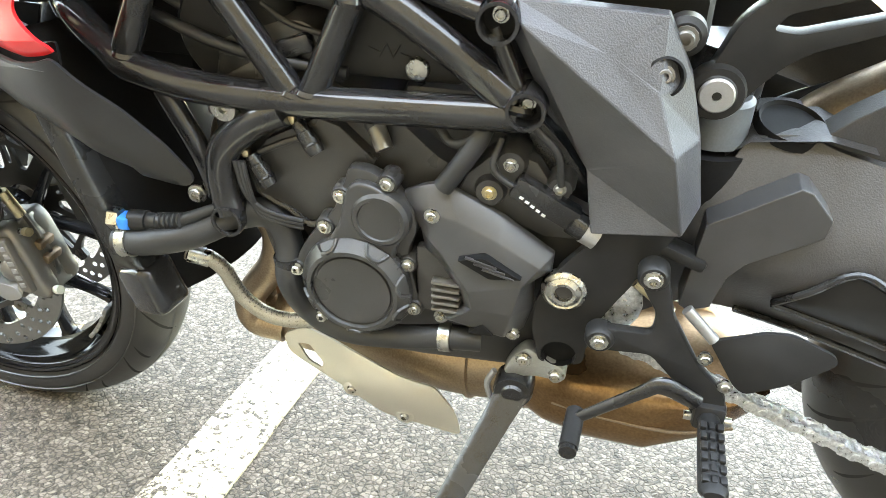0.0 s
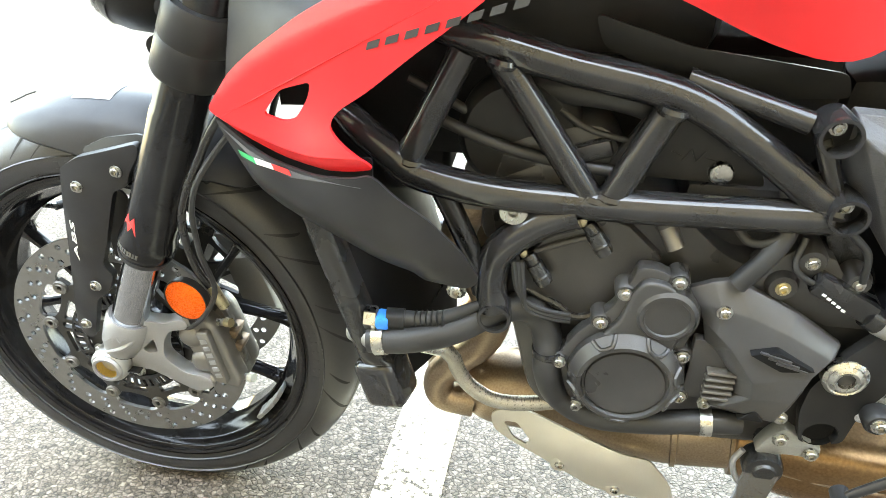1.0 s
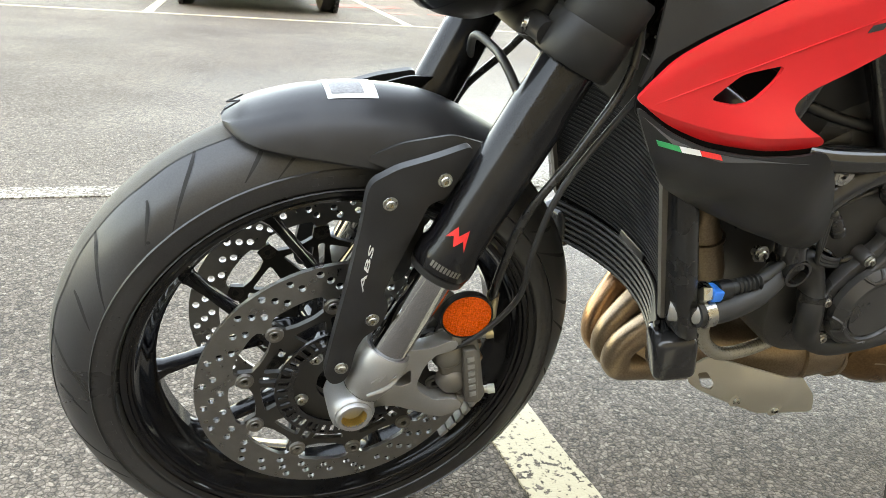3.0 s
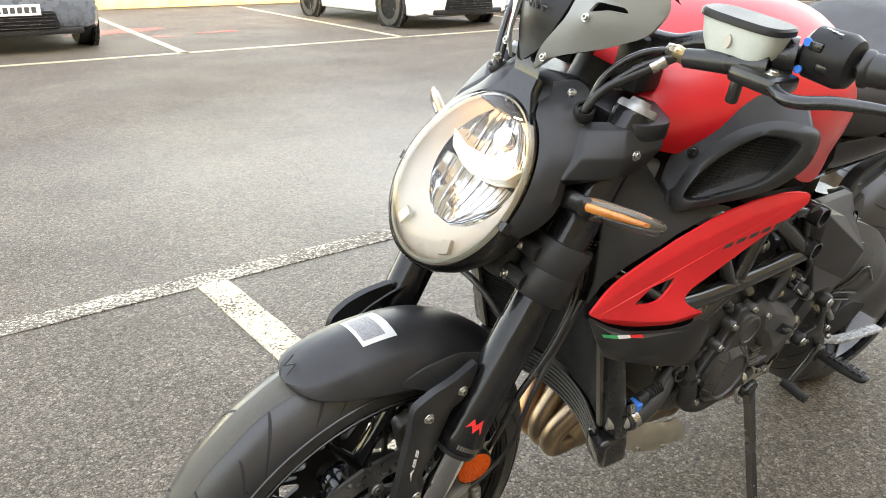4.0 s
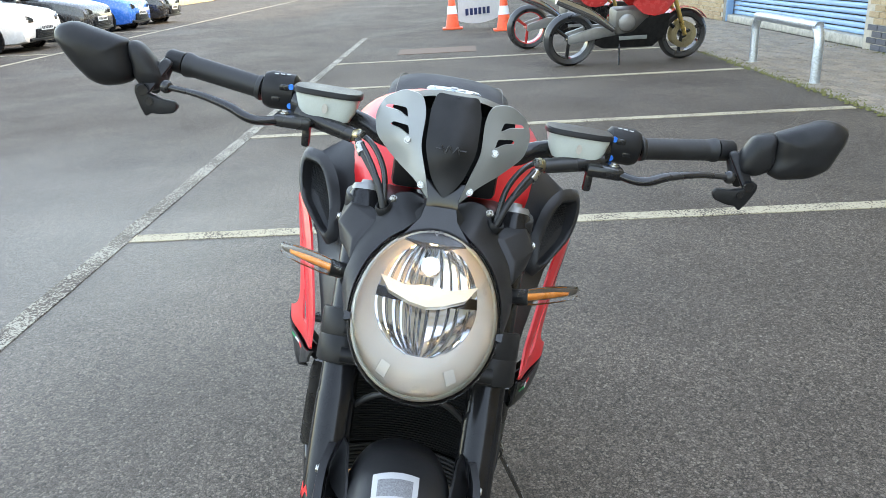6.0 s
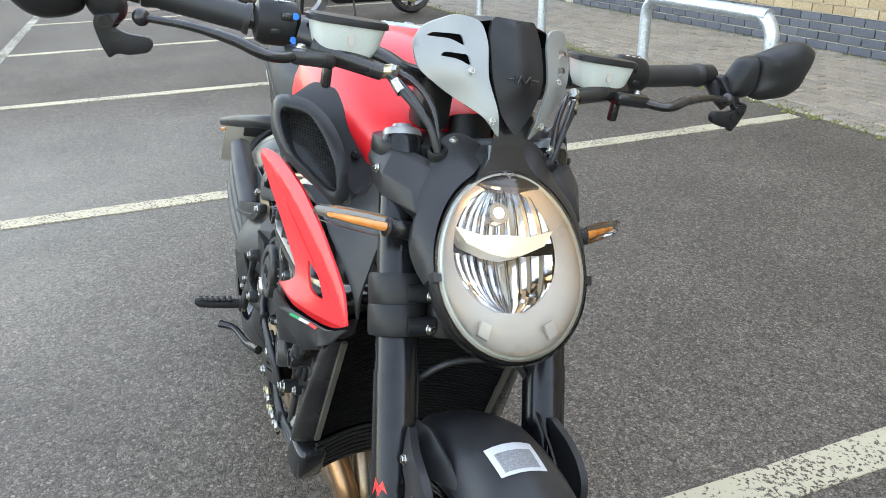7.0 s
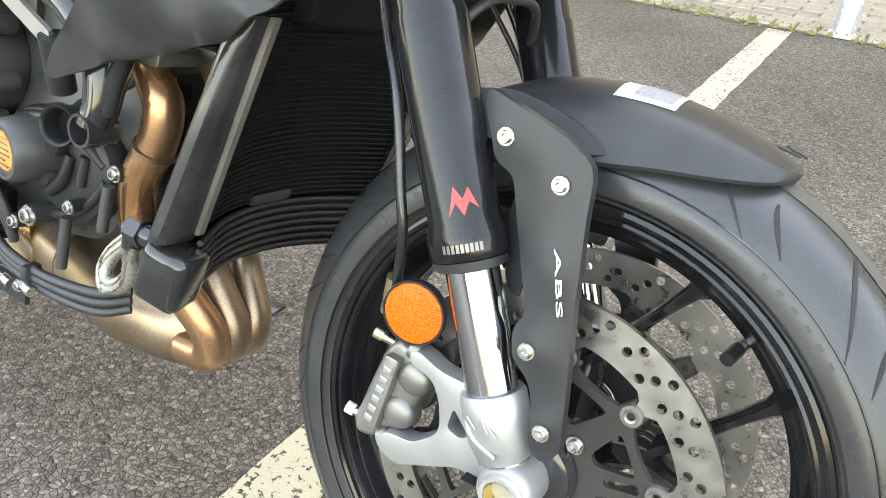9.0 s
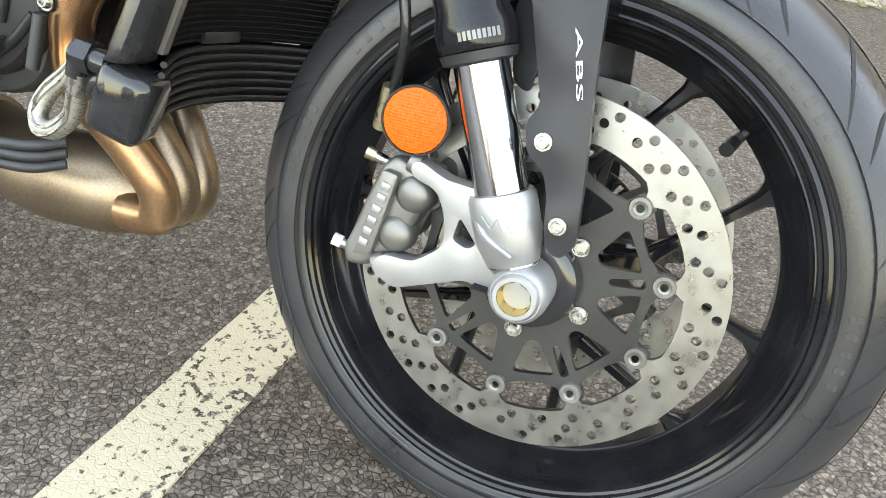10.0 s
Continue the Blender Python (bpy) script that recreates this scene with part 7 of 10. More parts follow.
for s in (-1, 1):
    BULGE = 0.012 if s < 0 else 0.015
    ctl = [(x, z, s * fair_y(x, z)) for x, z, *_ in RED] + [(x, z, s * (fair_y(x, z) - 0.001)) for x, z in HOLE]
    ctl += [(-0.03, 0.640, s * (fair_y(-0.03, 0.64) + 0.004))]
    smooth_r = tps(ctl)
    hi_line = spline([(-0.142, 0.672), (-0.092, 0.714), (-0.042, 0.747), (0.010, 0.776), (0.062, 0.800), (0.124, 0.818)], 5)
    lo_line = spline([(-0.140, 0.664), (-0.100, 0.654), (-0.060, 0.650), (-0.020, 0.655), (0.020, 0.661)], 5)

    def dr(x, z, f=smooth_r, s=s, hi=hi_line, lo=lo_line):
        return f(x, z) - s * (0.42 * max(0.0, above(hi, x, z)) + 0.7 * max(0.0, -above(lo, x, z)))
    rd = part("side_fairing", panel(fillet(RED, 0.014, 4), dr, -s * 0.0035, 0.006, holes=[fillet(HOLE, 0.006, 3)], creases=(hi_line, lo_line)), M_RED, bike, "satin red side fairing blade", smooth=26)
    low = DARK if s < 0 else DARK_R
    ctl2 = [(x, z, s * (fair_y(x, z) - 0.002)) for x, z in low] + [(-0.05, 0.585, s * (fair_y(-0.05, 0.585) + 0.010)), (0.03, 0.560, s * (fair_y(0.03, 0.56) + 0.012)), (-0.095, 0.615, s * (fair_y(-0.095, 0.615) + 0.006)), (0.06, 0.53, s * (fair_y(0.06, 0.53) + 0.006))]
    dd = tps(ctl2)
    dk = part("lower_fairing", panel(fillet(low, 0.012, 4), dd, -s * 0.0035, 0.010), M_FAIR, bike, "matte black lower fairing with a tricolour flash", smooth=55)
    seam = [(-0.136, 0.676), (-0.107, 0.656), (-0.071, 0.646), (-0.031, 0.646), (0.006, 0.653), (0.020, 0.656), (0.020, 0.635), (0.006, 0.626), (-0.031, 0.618), (-0.071, 0.618), (-0.107, 0.630), (-0.132, 0.650)]
    part("seam_lining", panel(fillet(seam, 0.004, 2), lambda x, z: s * (fair_y(x, z) - 0.015), -s * 0.003, 0.012), M_MESH_SHADE, dk)
    # tricolour flash and its pale backing stripe
    strip = [(-0.1327, 0.6527), (-0.104, 0.6367), (-0.0739, 0.6291), (-0.045, 0.6289), (0.0124, 0.6337), (-0.0135, 0.6312), (-0.0592, 0.6224), (-0.0988, 0.6299)]
    if s > 0:
        strip = [(0.006, 0.6215), (-0.0091, 0.6310), (-0.0268, 0.6350), (-0.058, 0.6355), (-0.0973, 0.6400), (-0.1180, 0.6480), (-0.0970, 0.6375), (-0.060, 0.6310), (-0.0300, 0.6290)]
    part("backing_stripe", panel(strip, lambda x, z: dd(x, z) + s * 0.0010, -s * 0.0006, 0.012), M_GREYINK, dk)
    for k, m_ in enumerate((M_GREENINK, M_WHITE, M_REDINK) if s < 0 else (M_REDINK, M_WHITE, M_GREENINK)):
        x0, x1 = (-0.116 if s < 0 else -0.083) + 0.0185 * k, (-0.0980 if s < 0 else -0.0650) + 0.0185 * k

        def mid(x):
            return 0.6309 + -0.073 * (x + 0.116) if s < 0 else 0.6330 - 0.09 * (x + 0.083)
        part("flash", panel([(x0, mid(x0) + 0.0024), (x1, mid(x1) + 0.0024), (x1 + 0.003, mid(x1) - 0.0024), (x0 + 0.003, mid(x0) - 0.0024)], lambda x, z: dd(x, z) + s * 0.0020, -s * 0.0006, 0.01), m_, dk, (("green", "white", "red") if s < 0 else ("red", "white", "green"))[k] + " band of the flash")
    # model name: plain dark bars in its place
    for k in range(8 if s < 0 else 0):
        x0 = 0.020 + 0.0160 * k
        z0 = 0.7492 + 0.415 * (x0 - 0.02)
        wbar = 0.0105
        part("name_bar", panel([(x0, z0), (x0 + wbar, z0 + 0.0045), (x0 + wbar + 0.002, z0 + 0.0110), (x0 + 0.002, z0 + 0.0065)], lambda x, z: dr(x, z) + s * 0.0010, -s * 0.0006, 0.02), M_INK, rd)
    part("hole_back", panel([(-0.095, 0.655), (-0.095, 0.715), (-0.02, 0.725), (-0.02, 0.66)], lambda x, z: s * 0.105, -s * 0.003, 0.03), M_MESH_SHADE, rd)
    # plain panel between fork and red blade
    PANEL = [(-0.1338, 0.6685), (-0.1197, 0.7008), (-0.0918, 0.7249), (-0.042, 0.7615), (0.0121, 0.7938), (0.030, 0.801), (0.010, 0.803), (-0.030, 0.796), (-0.062, 0.840), (-0.096, 0.868), (-0.112, 0.862), (-0.122, 0.760), (-0.128, 0.700)]
    dp = tps([(x, z, s * (fair_y(x, z) - 0.017)) for x, z in PANEL[:5]] + [(-0.038, 0.812, s * 0.132), (-0.062, 0.840, s * 0.122), (-0.096, 0.868, s * 0.116), (-0.112, 0.862, s * 0.112), (-0.122, 0.76, s * 0.128), (-0.128, 0.70, s * 0.142)])
    pn = part("inner_fairing", panel(fillet(PANEL, 0.006, 3), dp, -s * 0.003, 0.012), M_FAIR, bike, "plain matte black fairing panel")
    bolt(pn, (-0.085, dp(-0.085, 0.845) + s * 0.001, 0.845), 0.0045, (-0.3, s, 0.2))

    # air intake
    BASE = [(-0.040, 0.146, 0.789), (-0.010, 0.154, 0.792), (0.040, 0.166, 0.806), (0.104, 0.184, 0.834), (0.150, 0.192, 0.863), (0.160, 0.184, 0.900), (0.143, 0.172, 0.922), (0.095, 0.155, 0.926), (0.060, 0.134, 0.918), (0.036, 0.116, 0.890), (0.004, 0.108, 0.846), (-0.026, 0.122, 0.805)][::-1]
    RIM = [(0.098, 0.231, 0.9045), (0.079, 0.210, 0.911), (0.0565, 0.1895, 0.909), (0.028, 0.1695, 0.894), (0.001, 0.1565, 0.871), (-0.020, 0.150, 0.8455), (-0.0345, 0.1505, 0.8175), (-0.0385, 0.157, 0.7975), (-0.033, 0.1645, 0.792), (-0.0045, 0.186, 0.807), (0.029, 0.2095, 0.822), (0.063, 0.228, 0.842), (0.090, 0.237, 0.870)]
    MOUTH = [(0.0715, 0.227, 0.892), (0.059, 0.213, 0.896), (0.040, 0.196, 0.894), (0.0145, 0.181, 0.876), (-0.016, 0.168, 0.846), (-0.0325, 0.165, 0.822), (-0.036, 0.166, 0.812), (-0.023, 0.178, 0.813), (0.005, 0.1975, 0.828), (0.0345, 0.2165, 0.8445), (0.0585, 0.2265, 0.870)]
    into = Vector((0.643, -0.675, -0.353)).normalized()         # the mouth looks forwards and out
    N = 56

    def resample(lp):
        lp = [Vector(p) for p in spline(lp, 4, True)]
        L = [0.0]
        for i in range(len(lp)):
            L.append(L[-1] + (lp[i] - lp[(i + 1) % len(lp)]).length)
        out = []
        for k in range(N):
            t_ = L[-1] * k / N
            i = max(j for j in range(len(lp)) if L[j] <= t_ + 1e-9)
            out.append(lp[i].lerp(lp[(i + 1) % len(lp)], (t_ - L[i]) / max(1e-9, L[i + 1] - L[i])))
        k0 = max(range(N), key=lambda k: out[k].x)
        return out[k0:] + out[:k0]
    rb, ro_, ri_ = resample(BASE), resample(RIM), resample(MOUTH)
    mc = sum(ri_, Vector()) / N
    rings = [rb, [p.lerp(q, 0.75) for p, q in zip(rb, ro_)], ro_, [p.lerp(q, 0.45) - into * 0.004 for p, q in zip(ro_, ri_)], [p.lerp(q, 0.85) - into * 0.003 for p, q in zip(ro_, ri_)], ri_, [mc.lerp(p, 0.98) + into * 0.008 for p in ri_], [mc.lerp(p, 0.94) + into * 0.024 for p in ri_]]
    it = part("air_intake", loft([[(p.x, s * p.y, p.z) for p in r] for r in rings], caps=False), M_FAIR, bike, "black oval air intake with mesh", smooth=60)
    ea = (ri_[0] - mc).normalized()
    eb = into.cross(ea)
    poly = [((p - mc).dot(ea), (p - mc).dot(eb)) for p in ri_]
    bm = bmesh.new()
    for d in (1, -1):
        for k in range(-30, 31):
            run = [(x, 0.0046 * k + d * 0.62 * x) for x in np.linspace(-0.09, 0.09, 61)]
            run = [mc + ea * u + eb * v + into * 0.018 for u, v in run if inside((u, v), poly)]
            if len(run) > 1:
                rod((run[0].x, s * run[0].y, run[0].z), (run[-1].x, s * run[-1].y, run[-1].z), 0.0008, 4, bm)
    part("mesh", bm, M_BLACK, it, "black expanded mesh", smooth=0)
    deep = [mc.lerp(p, 0.95) + into * 0.023 for p in ri_]
    part("duct_back", loft([[(p.x, s * p.y, p.z) for p in deep], [(p.x + into.x * 0.003, s * (p.y + into.y * 0.003), p.z) for p in deep]]), M_MESH_SHADE, it)
    bolt(it, (0.004, s * 0.134, 0.853), 0.006, (-0.7, s * 0.7, 0.2), M_SATIN)

    # added dark sheet that closes the bright gap between intake and red blade
    part("intake_gap_filler", prism(fillet([(-0.034, 0.782), (0.030, 0.782), (0.080, 0.796), (0.120, 0.812), (0.125, 0.840), (0.060, 0.828), (-0.034, 0.806)], 0.004, 2), s * 0.138, s * 0.144, 0.001), M_BLACK, it)
    # radiator side tank, cooler end box
    side = [[(x0 + dx, s * y0, z0) for dx, y0 in ((0.000, 0.138), (-0.002, 0.144), (0.000, 0.144 + w0 * 0.8), (0.006, 0.144 + w0), (0.020, 0.142 + w0), (0.025, 0.136 + w0), (0.024, 0.134))] for x0, z0, w0 in ((-0.080, 0.612, 0.014), (-0.070, 0.585, 0.020), (-0.014, 0.412, 0.032), (-0.010, 0.402, 0.031), (-0.002, 0.397, 0.026))]
    part("radiator_side", loft(side), M_SATIN, bike, "satin black radiator side tank", smooth=50)
    part("radiator_edge", loft([[(x0 + dx, s * y0, z0) for dx, y0 in ((-0.004, 0.134), (-0.005, 0.142), (0.002, 0.143), (0.002, 0.134))] for x0, z0 in ((-0.082, 0.612), (-0.014, 0.408))]), M_SIDE, bike, "thin bronze-grey radiator edge strip")
    part("cooler_end", block((0.050, 0.048, 0.064), (0.010, s * 0.144, 0.362), 0.011, turn=Matrix.Rotation(radians(-16), 3, "Y") @ Matrix.Rotation(radians(s * 14), 3, "Z"), seg=3), M_GLOSS, bike, "gloss black oil cooler end box")

# radiator and oil cooler, bowed backwards in the middle
def bowed(y, amp=0.045):
    return amp * (1 - (y / 0.146) ** 2)


rad = part("radiator", loft([[(x0 + bowed(y) + d, y, z0) for y in np.linspace(-0.138, 0.138, 13)] for x0, z0, d in ((-0.084, 0.640, 0.0), (-0.012, 0.405, 0.0), (0.006, 0.405, 0.0), (-0.066, 0.640, 0.0))], closed=False, caps=False), M_MESH_SHADE, bike, "black curved radiator")
for k in range(38):
    q = (k + 0.5) / 38
    x0, z0 = -0.086 + 0.072 * q, 0.640 - 0.235 * q
    part("fin", tube([(x0 + bowed(y), y, z0) for y in (-0.138, -0.07, 0, 0.07, 0.138)], 0.0012, 5, smooth=3), M_MESH_SHADE, rad, smooth=0)
cool = part("oil_cooler", loft([[(x0 + bowed(y, 0.055), y, z0) for y in np.linspace(-0.138, 0.138, 13)] for x0, z0 in ((-0.022, 0.402), (-0.010, 0.336), (0.010, 0.338), (-0.002, 0.402))], closed=False, caps=False), M_MESH_SHADE, bike, "black curved oil cooler")
for k in range(7):
    q = (k + 0.3) / 7
    x0, z0 = -0.024 + 0.012 * q, 0.402 - 0.066 * q
    part("cooler_tube", tube([(x0 + bowed(y, 0.055), y, z0) for y in (-0.138, -0.07, 0, 0.07, 0.138)], 0.0030, 8, smooth=4), M_BLACK, cool)
part("cooler_bracket", block((0.012, 0.06, 0.012), (0.030, 0.0, 0.410), 0.002), M_SATIN, bike)
part("steering_lock_label", block((0.002, 0.030, 0.024), (-0.082, 0.060, 0.780), 0.0005, turn=Matrix.Rotation(radians(-24), 3, "Y")), M_SATIN, bike)
for s in (-1, 1):
    lb = part("type_label", prism([(-0.047, 0.711), (-0.092, 0.728), (-0.100, 0.703), (-0.056, 0.686)], s * 0.0825, s * 0.0838, 0.0), M_SATIN, bike, "black label with small white print")
    for k in range(5):
        for q in range(3):
            c_ = Vector((-0.053 - 0.0022 * k - 0.0125 * q, s * 0.0840, 0.7075 - 0.0047 * k + 0.0048 * q))
            part("print_bar", block((0.0100 - 0.0025 * ((k + q) % 3), 0.0006, 0.0024), c_, 0.0, turn=Matrix.Rotation(radians(21), 3, "Y")), M_WHITE, lb)
    part("side_reservoir", block((0.048, 0.030, 0.064), (-0.014, s * 0.076, 0.792), 0.006, turn=Matrix.Rotation(radians(10), 3, "Y"), seg=3), mat("pale_blue_plastic", (0.30, 0.38, 0.44), 0.4, bump=0.0), bike, "pale blue-grey plastic reservoir")
part("airbox", block((0.30, 0.18, 0.16), (0.15, 0, 0.790), 0.03), M_BLACK, bike)
part("inner_cowl", block((0.30, 0.15, 0.12), (0.27, 0, 0.670), 0.03), M_MESH_SHADE, bike, "dull black inner covers")
part("battery_tray", block((0.14, 0.14, 0.22), (0.485, 0, 0.60), 0.02), M_MESH_SHADE, bike)
part("duct", block((0.07, 0.13, 0.08), (0.025, 0, 0.590), 0.015), M_MESH_SHADE, bike)
part("throttle_tray", block((0.20, 0.16, 0.18), (0.03, 0, 0.690), 0.02), M_MESH_SHADE, bike)

# ---------------------------------------------------------------- frame, engine, exhaust
fr = part("frame", rod((-0.105, 0, 0.70), (-0.02, 0, 0.895), 0.045, 24), M_GLOSS, bike, "gloss black tubular steel frame")
for s in (-1, 1):
    y1, y2 = s * 0.130, s * 0.142
    tubes = [([(-0.060, s * 0.060, 0.790), (0.040, s * 0.110, 0.752), (0.100, y1, 0.739), (0.170, y1, 0.722), (0.265, y1, 0.703), (0.326, s * 0.134, 0.672), (0.404, s * 0.140, 0.618)], 0.0155),
             ([(-0.080, s * 0.060, 0.690), (-0.030, s * 0.115, 0.660), (0.020, s * 0.136, 0.629), (0.045, y2, 0.615), (0.105, y2, 0.603), (0.182, y2, 0.600), (0.282, y2, 0.602), (0.408, y2, 0.608)], 0.0155),
             ([(0.116, s * 0.132, 0.726), (0.204, s * 0.140, 0.604)], 0.0135), ([(0.262, s * 0.132, 0.692), (0.222, s * 0.140, 0.606)], 0.0135),
             ([(0.084, s * 0.126, 0.728), (0.037, s * 0.138, 0.628)], 0.0135), ([(0.272, s * 0.120, 0.715), (0.372, s * 0.136, 0.690)], 0.0100),
             ([(0.384, s * 0.138, 0.680), (0.410, s * 0.140, 0.622)], 0.0080),
             ([(0.195, y2, 0.590), (0.160, s * 0.142, 0.573), (0.126, s * 0.142, 0.540), (0.120, s * 0.143, 0.500), (0.126, s * 0.146, 0.474)], 0.0165),
             ([(0.066, s * 0.138, 0.604), (0.098, s * 0.140, 0.535), (0.112, s * 0.142, 0.490)], 0.0110)]
    if s > 0:
        tubes[0] = ([(-0.060, 0.060, 0.790), (0.040, 0.110, 0.752), (0.120, 0.132, 0.748), (0.222, 0.140, 0.737), (0.287, 0.141, 0.716), (0.340, 0.141, 0.698), (0.366, 0.142, 0.680), (0.395, 0.142, 0.622)], 0.0155)
        tubes[1] = ([(-0.080, 0.060, 0.690), (-0.030, 0.115, 0.660), (0.040, 0.138, 0.634), (0.113, 0.142, 0.612), (0.180, 0.142, 0.602), (0.254, 0.142, 0.600), (0.326, 0.142, 0.598), (0.372, 0.142, 0.600), (0.395, 0.142, 0.612), (0.420, 0.142, 0.622)], 0.0160)
        tubes[2:7] = [([(0.337, 0.141, 0.692), (0.328, 0.142, 0.602)], 0.0135), ([(0.216, 0.138, 0.726), (0.292, 0.140, 0.604)], 0.0125), ([(0.150, 0.132, 0.712), (0.113, 0.140, 0.616)], 0.0135), ([(0.300, 0.120, 0.728), (0.400, 0.128, 0.700)], 0.0100)]
    for p, r in tubes:
        part("frame_tube", tube(p, r, 20, smooth=8), M_GLOSS, fr)
    for x, z, r in ((0.390, 0.689, 0.0170), (0.416, 0.619, 0.0165), (0.126, 0.470, 0.0165)):
        part("frame_socket", lathe([(r * 0.82, 0.004), (r, 0.004), (r + 0.001, 0.0), (r, -0.030), (r * 0.82, -0.030)], (x, s * 0.158, z), (0, s, 0), 32, closed=True), M_GLOSS, fr)
        # socket floor coloured near black, for the shade inside
        part("socket_floor", lathe([(0.0, -0.014), (r * 0.84, -0.014), (r * 0.84, -0.020), (0, -0.020)], (x, s * 0.158, z), (0, s, 0), 24), M_MESH_SHADE, fr)
        if x > 0.2:
            bolt(fr, (x, s * 0.146, z + 0.003), 0.0058, (0, s, 0), M_BOLT)
    for x, z, w_ in ((0.292, 0.606, 0.019), (0.329, 0.606, 0.019), (0.115, 0.620, 0.019), (0.337, 0.690, 0.017), (0.217, 0.724, 0.017)) if s > 0 else ((0.207, 0.606, 0.020), (0.221, 0.608, 0.020), (0.040, 0.626, 0.018), (0.406, 0.616, 0.022), (0.262, 0.692, 0.016), (0.117, 0.724, 0.017)):
        part("weld", lathe([(w_ * 0.75, 0.004), (w_ * 0.85, 0.0), (w_ * 0.75, -0.004), (w_ * 0.5, -0.004), (w_ * 0.5, 0.004)], (x, s * 0.140, z), (0.2, 0.1, 1), 16, closed=True), M_GLOSS, fr)
    tp = part("frame_infill", chamfered([(0.282, 0.640), (0.258, 0.684), (0.243, 0.690), (0.195, 0.677), (0.160, 0.628), (0.168, 0.618), (0.251, 0.612)], 0.096, 0.114, 0.120, 0.006) if s > 0 else prism(fillet([(0.246, 0.682), (0.289, 0.681), (0.350, 0.636), (0.356, 0.620), (0.216, 0.620), (0.218, 0.632)], 0.006, 3), s * 0.112, s * 0.120, 0.002), M_BLACK, bike, "matte black triangular infill plate")
    part("infill_plug", lathe([(0.0, 0.004), (0.007, 0.0035), (0.0095, 0.003), (0.011, 0.0), (0.011, -0.004), (0, -0.004)], (0.315 if s < 0 else 0.250, s * 0.123, 0.632 if s < 0 else 0.674), (0, s, 0), 24), M_BOLT, tp, "bright turn-lock stud")
    bm = bmesh.new()
    for a, b in () if s > 0 else (((0.270, 0.648), (0.280, 0.644)), ((0.280, 0.640), (0.287, 0.652)), ((0.287, 0.652), (0.292, 0.640)), ((0.292, 0.640), (0.299, 0.651)), ((0.300, 0.644), (0.312, 0.641))):
        rod((a[0], s * 0.1205, a[1]), (b[0], s * 0.1205, b[1]), 0.0007, 6, bm)
    if s < 0:
        part("raised_mark", bm, M_BLACK, tp)
    else:
        bm.free()
        part("infill_crease", tube([(0.235, 0.1195, 0.655), (0.205, 0.121, 0.640), (0.185, 0.1195, 0.624)], 0.003, 6, smooth=4), M_BLACK, tp)
    # grained, faceted plate behind the engine that carries the swingarm
    PV = [(0.402, 0.705, 0.144), (0.517, 0.699, 0.138), (0.541, 0.655, 0.142), (0.5555, 0.606, 0.148), (0.5667, 0.545, 0.146), (0.5535, 0.530, 0.174), (0.480, 0.514, 0.162), (0.469, 0.568, 0.146), (0.418, 0.634, 0.130), (0.398, 0.672, 0.132), (0.536, 0.606, 0.190), (0.407, 0.690, 0.160), (0.476, 0.672, 0.158), (0.518, 0.648, 0.168)]
    if s > 0:
        RP = [(0.396, 0.700, 0.128), (0.382, 0.676, 0.124), (0.428, 0.602, 0.130), (0.472, 0.563, 0.146), (0.545, 0.474, 0.138), (0.622, 0.510, 0.128), (0.530, 0.588, 0.128), (0.545, 0.540, 0.160), (0.470, 0.632, 0.140)]
        sp = part("pivot_plate", faceted(RP, ((0, 1, 8), (1, 2, 8), (2, 3, 8), (3, 7, 8), (3, 4, 7), (4, 5, 7), (5, 6, 7), (6, 8, 7), (0, 8, 6)), s), M_GRAIN, bike, "grained black faceted plate round the swingarm pivot", smooth=0)
    else:
        sp = part("pivot_plate", faceted(PV, ((0, 1, 12, 11), (1, 2, 13, 12), (2, 3, 13), (3, 10, 13), (12, 13, 10), (11, 12, 10), (11, 10, 7), (11, 7, 8), (0, 11, 9), (11, 8, 9), (7, 10, 5, 6), (10, 3, 4, 5)), s), M_GRAIN, bike, "grained black faceted plate round the swingarm pivot", smooth=0)
    PL = [(0.566, 0.545), (0.557, 0.530), (0.535, 0.484), (0.511, 0.441), (0.492, 0.400), (0.488, 0.352), (0.445, 0.350), (0.436, 0.392), (0.437, 0.427), (0.457, 0.470), (0.479, 0.498), (0.480, 0.533)]
    dpl = tps([(x, z, s * y) for x, z, y in ((0.563, 0.55, 0.140), (0.556, 0.53, 0.150), (0.545, 0.54, 0.160), (0.51, 0.53, 0.160), (0.485, 0.52, 0.156), (0.51, 0.46, 0.156), (0.46, 0.44, 0.156), (0.465, 0.36, 0.150), (0.44, 0.40, 0.152))])
    part("plate_foot", panel(fillet(PL, 0.008, 3), dpl, -s * 0.012, 0.010, holes=[circle(0.464, 0.362, 0.0175, 20)]), M_BLACK, sp, "smooth black lower part of the plate", smooth=28)
    # both recess floors have their shade put into a near-black colour
    part("recess", lathe([(0.0, -0.012), (0.018, -0.012), (0.018, -0.004)], (0.464, dpl(0.464, 0.362), 0.362), (0, s, 0), 20), M_MESH_SHADE, sp)
    part("recess", lathe([(0.0, 0.0), (0.0125, 0.0), (0.0135, 0.007), (0.0155, 0.006), (0.0165, -0.006)], (0.519, s * 0.152, 0.6565), (0.15, s, 0.3), 24), M_MESH_SHADE, sp)
    bolt(sp, (0.519, s * 0.1555, 0.658), 0.0068, (0.1, s, 0.2), M_CALIPER)
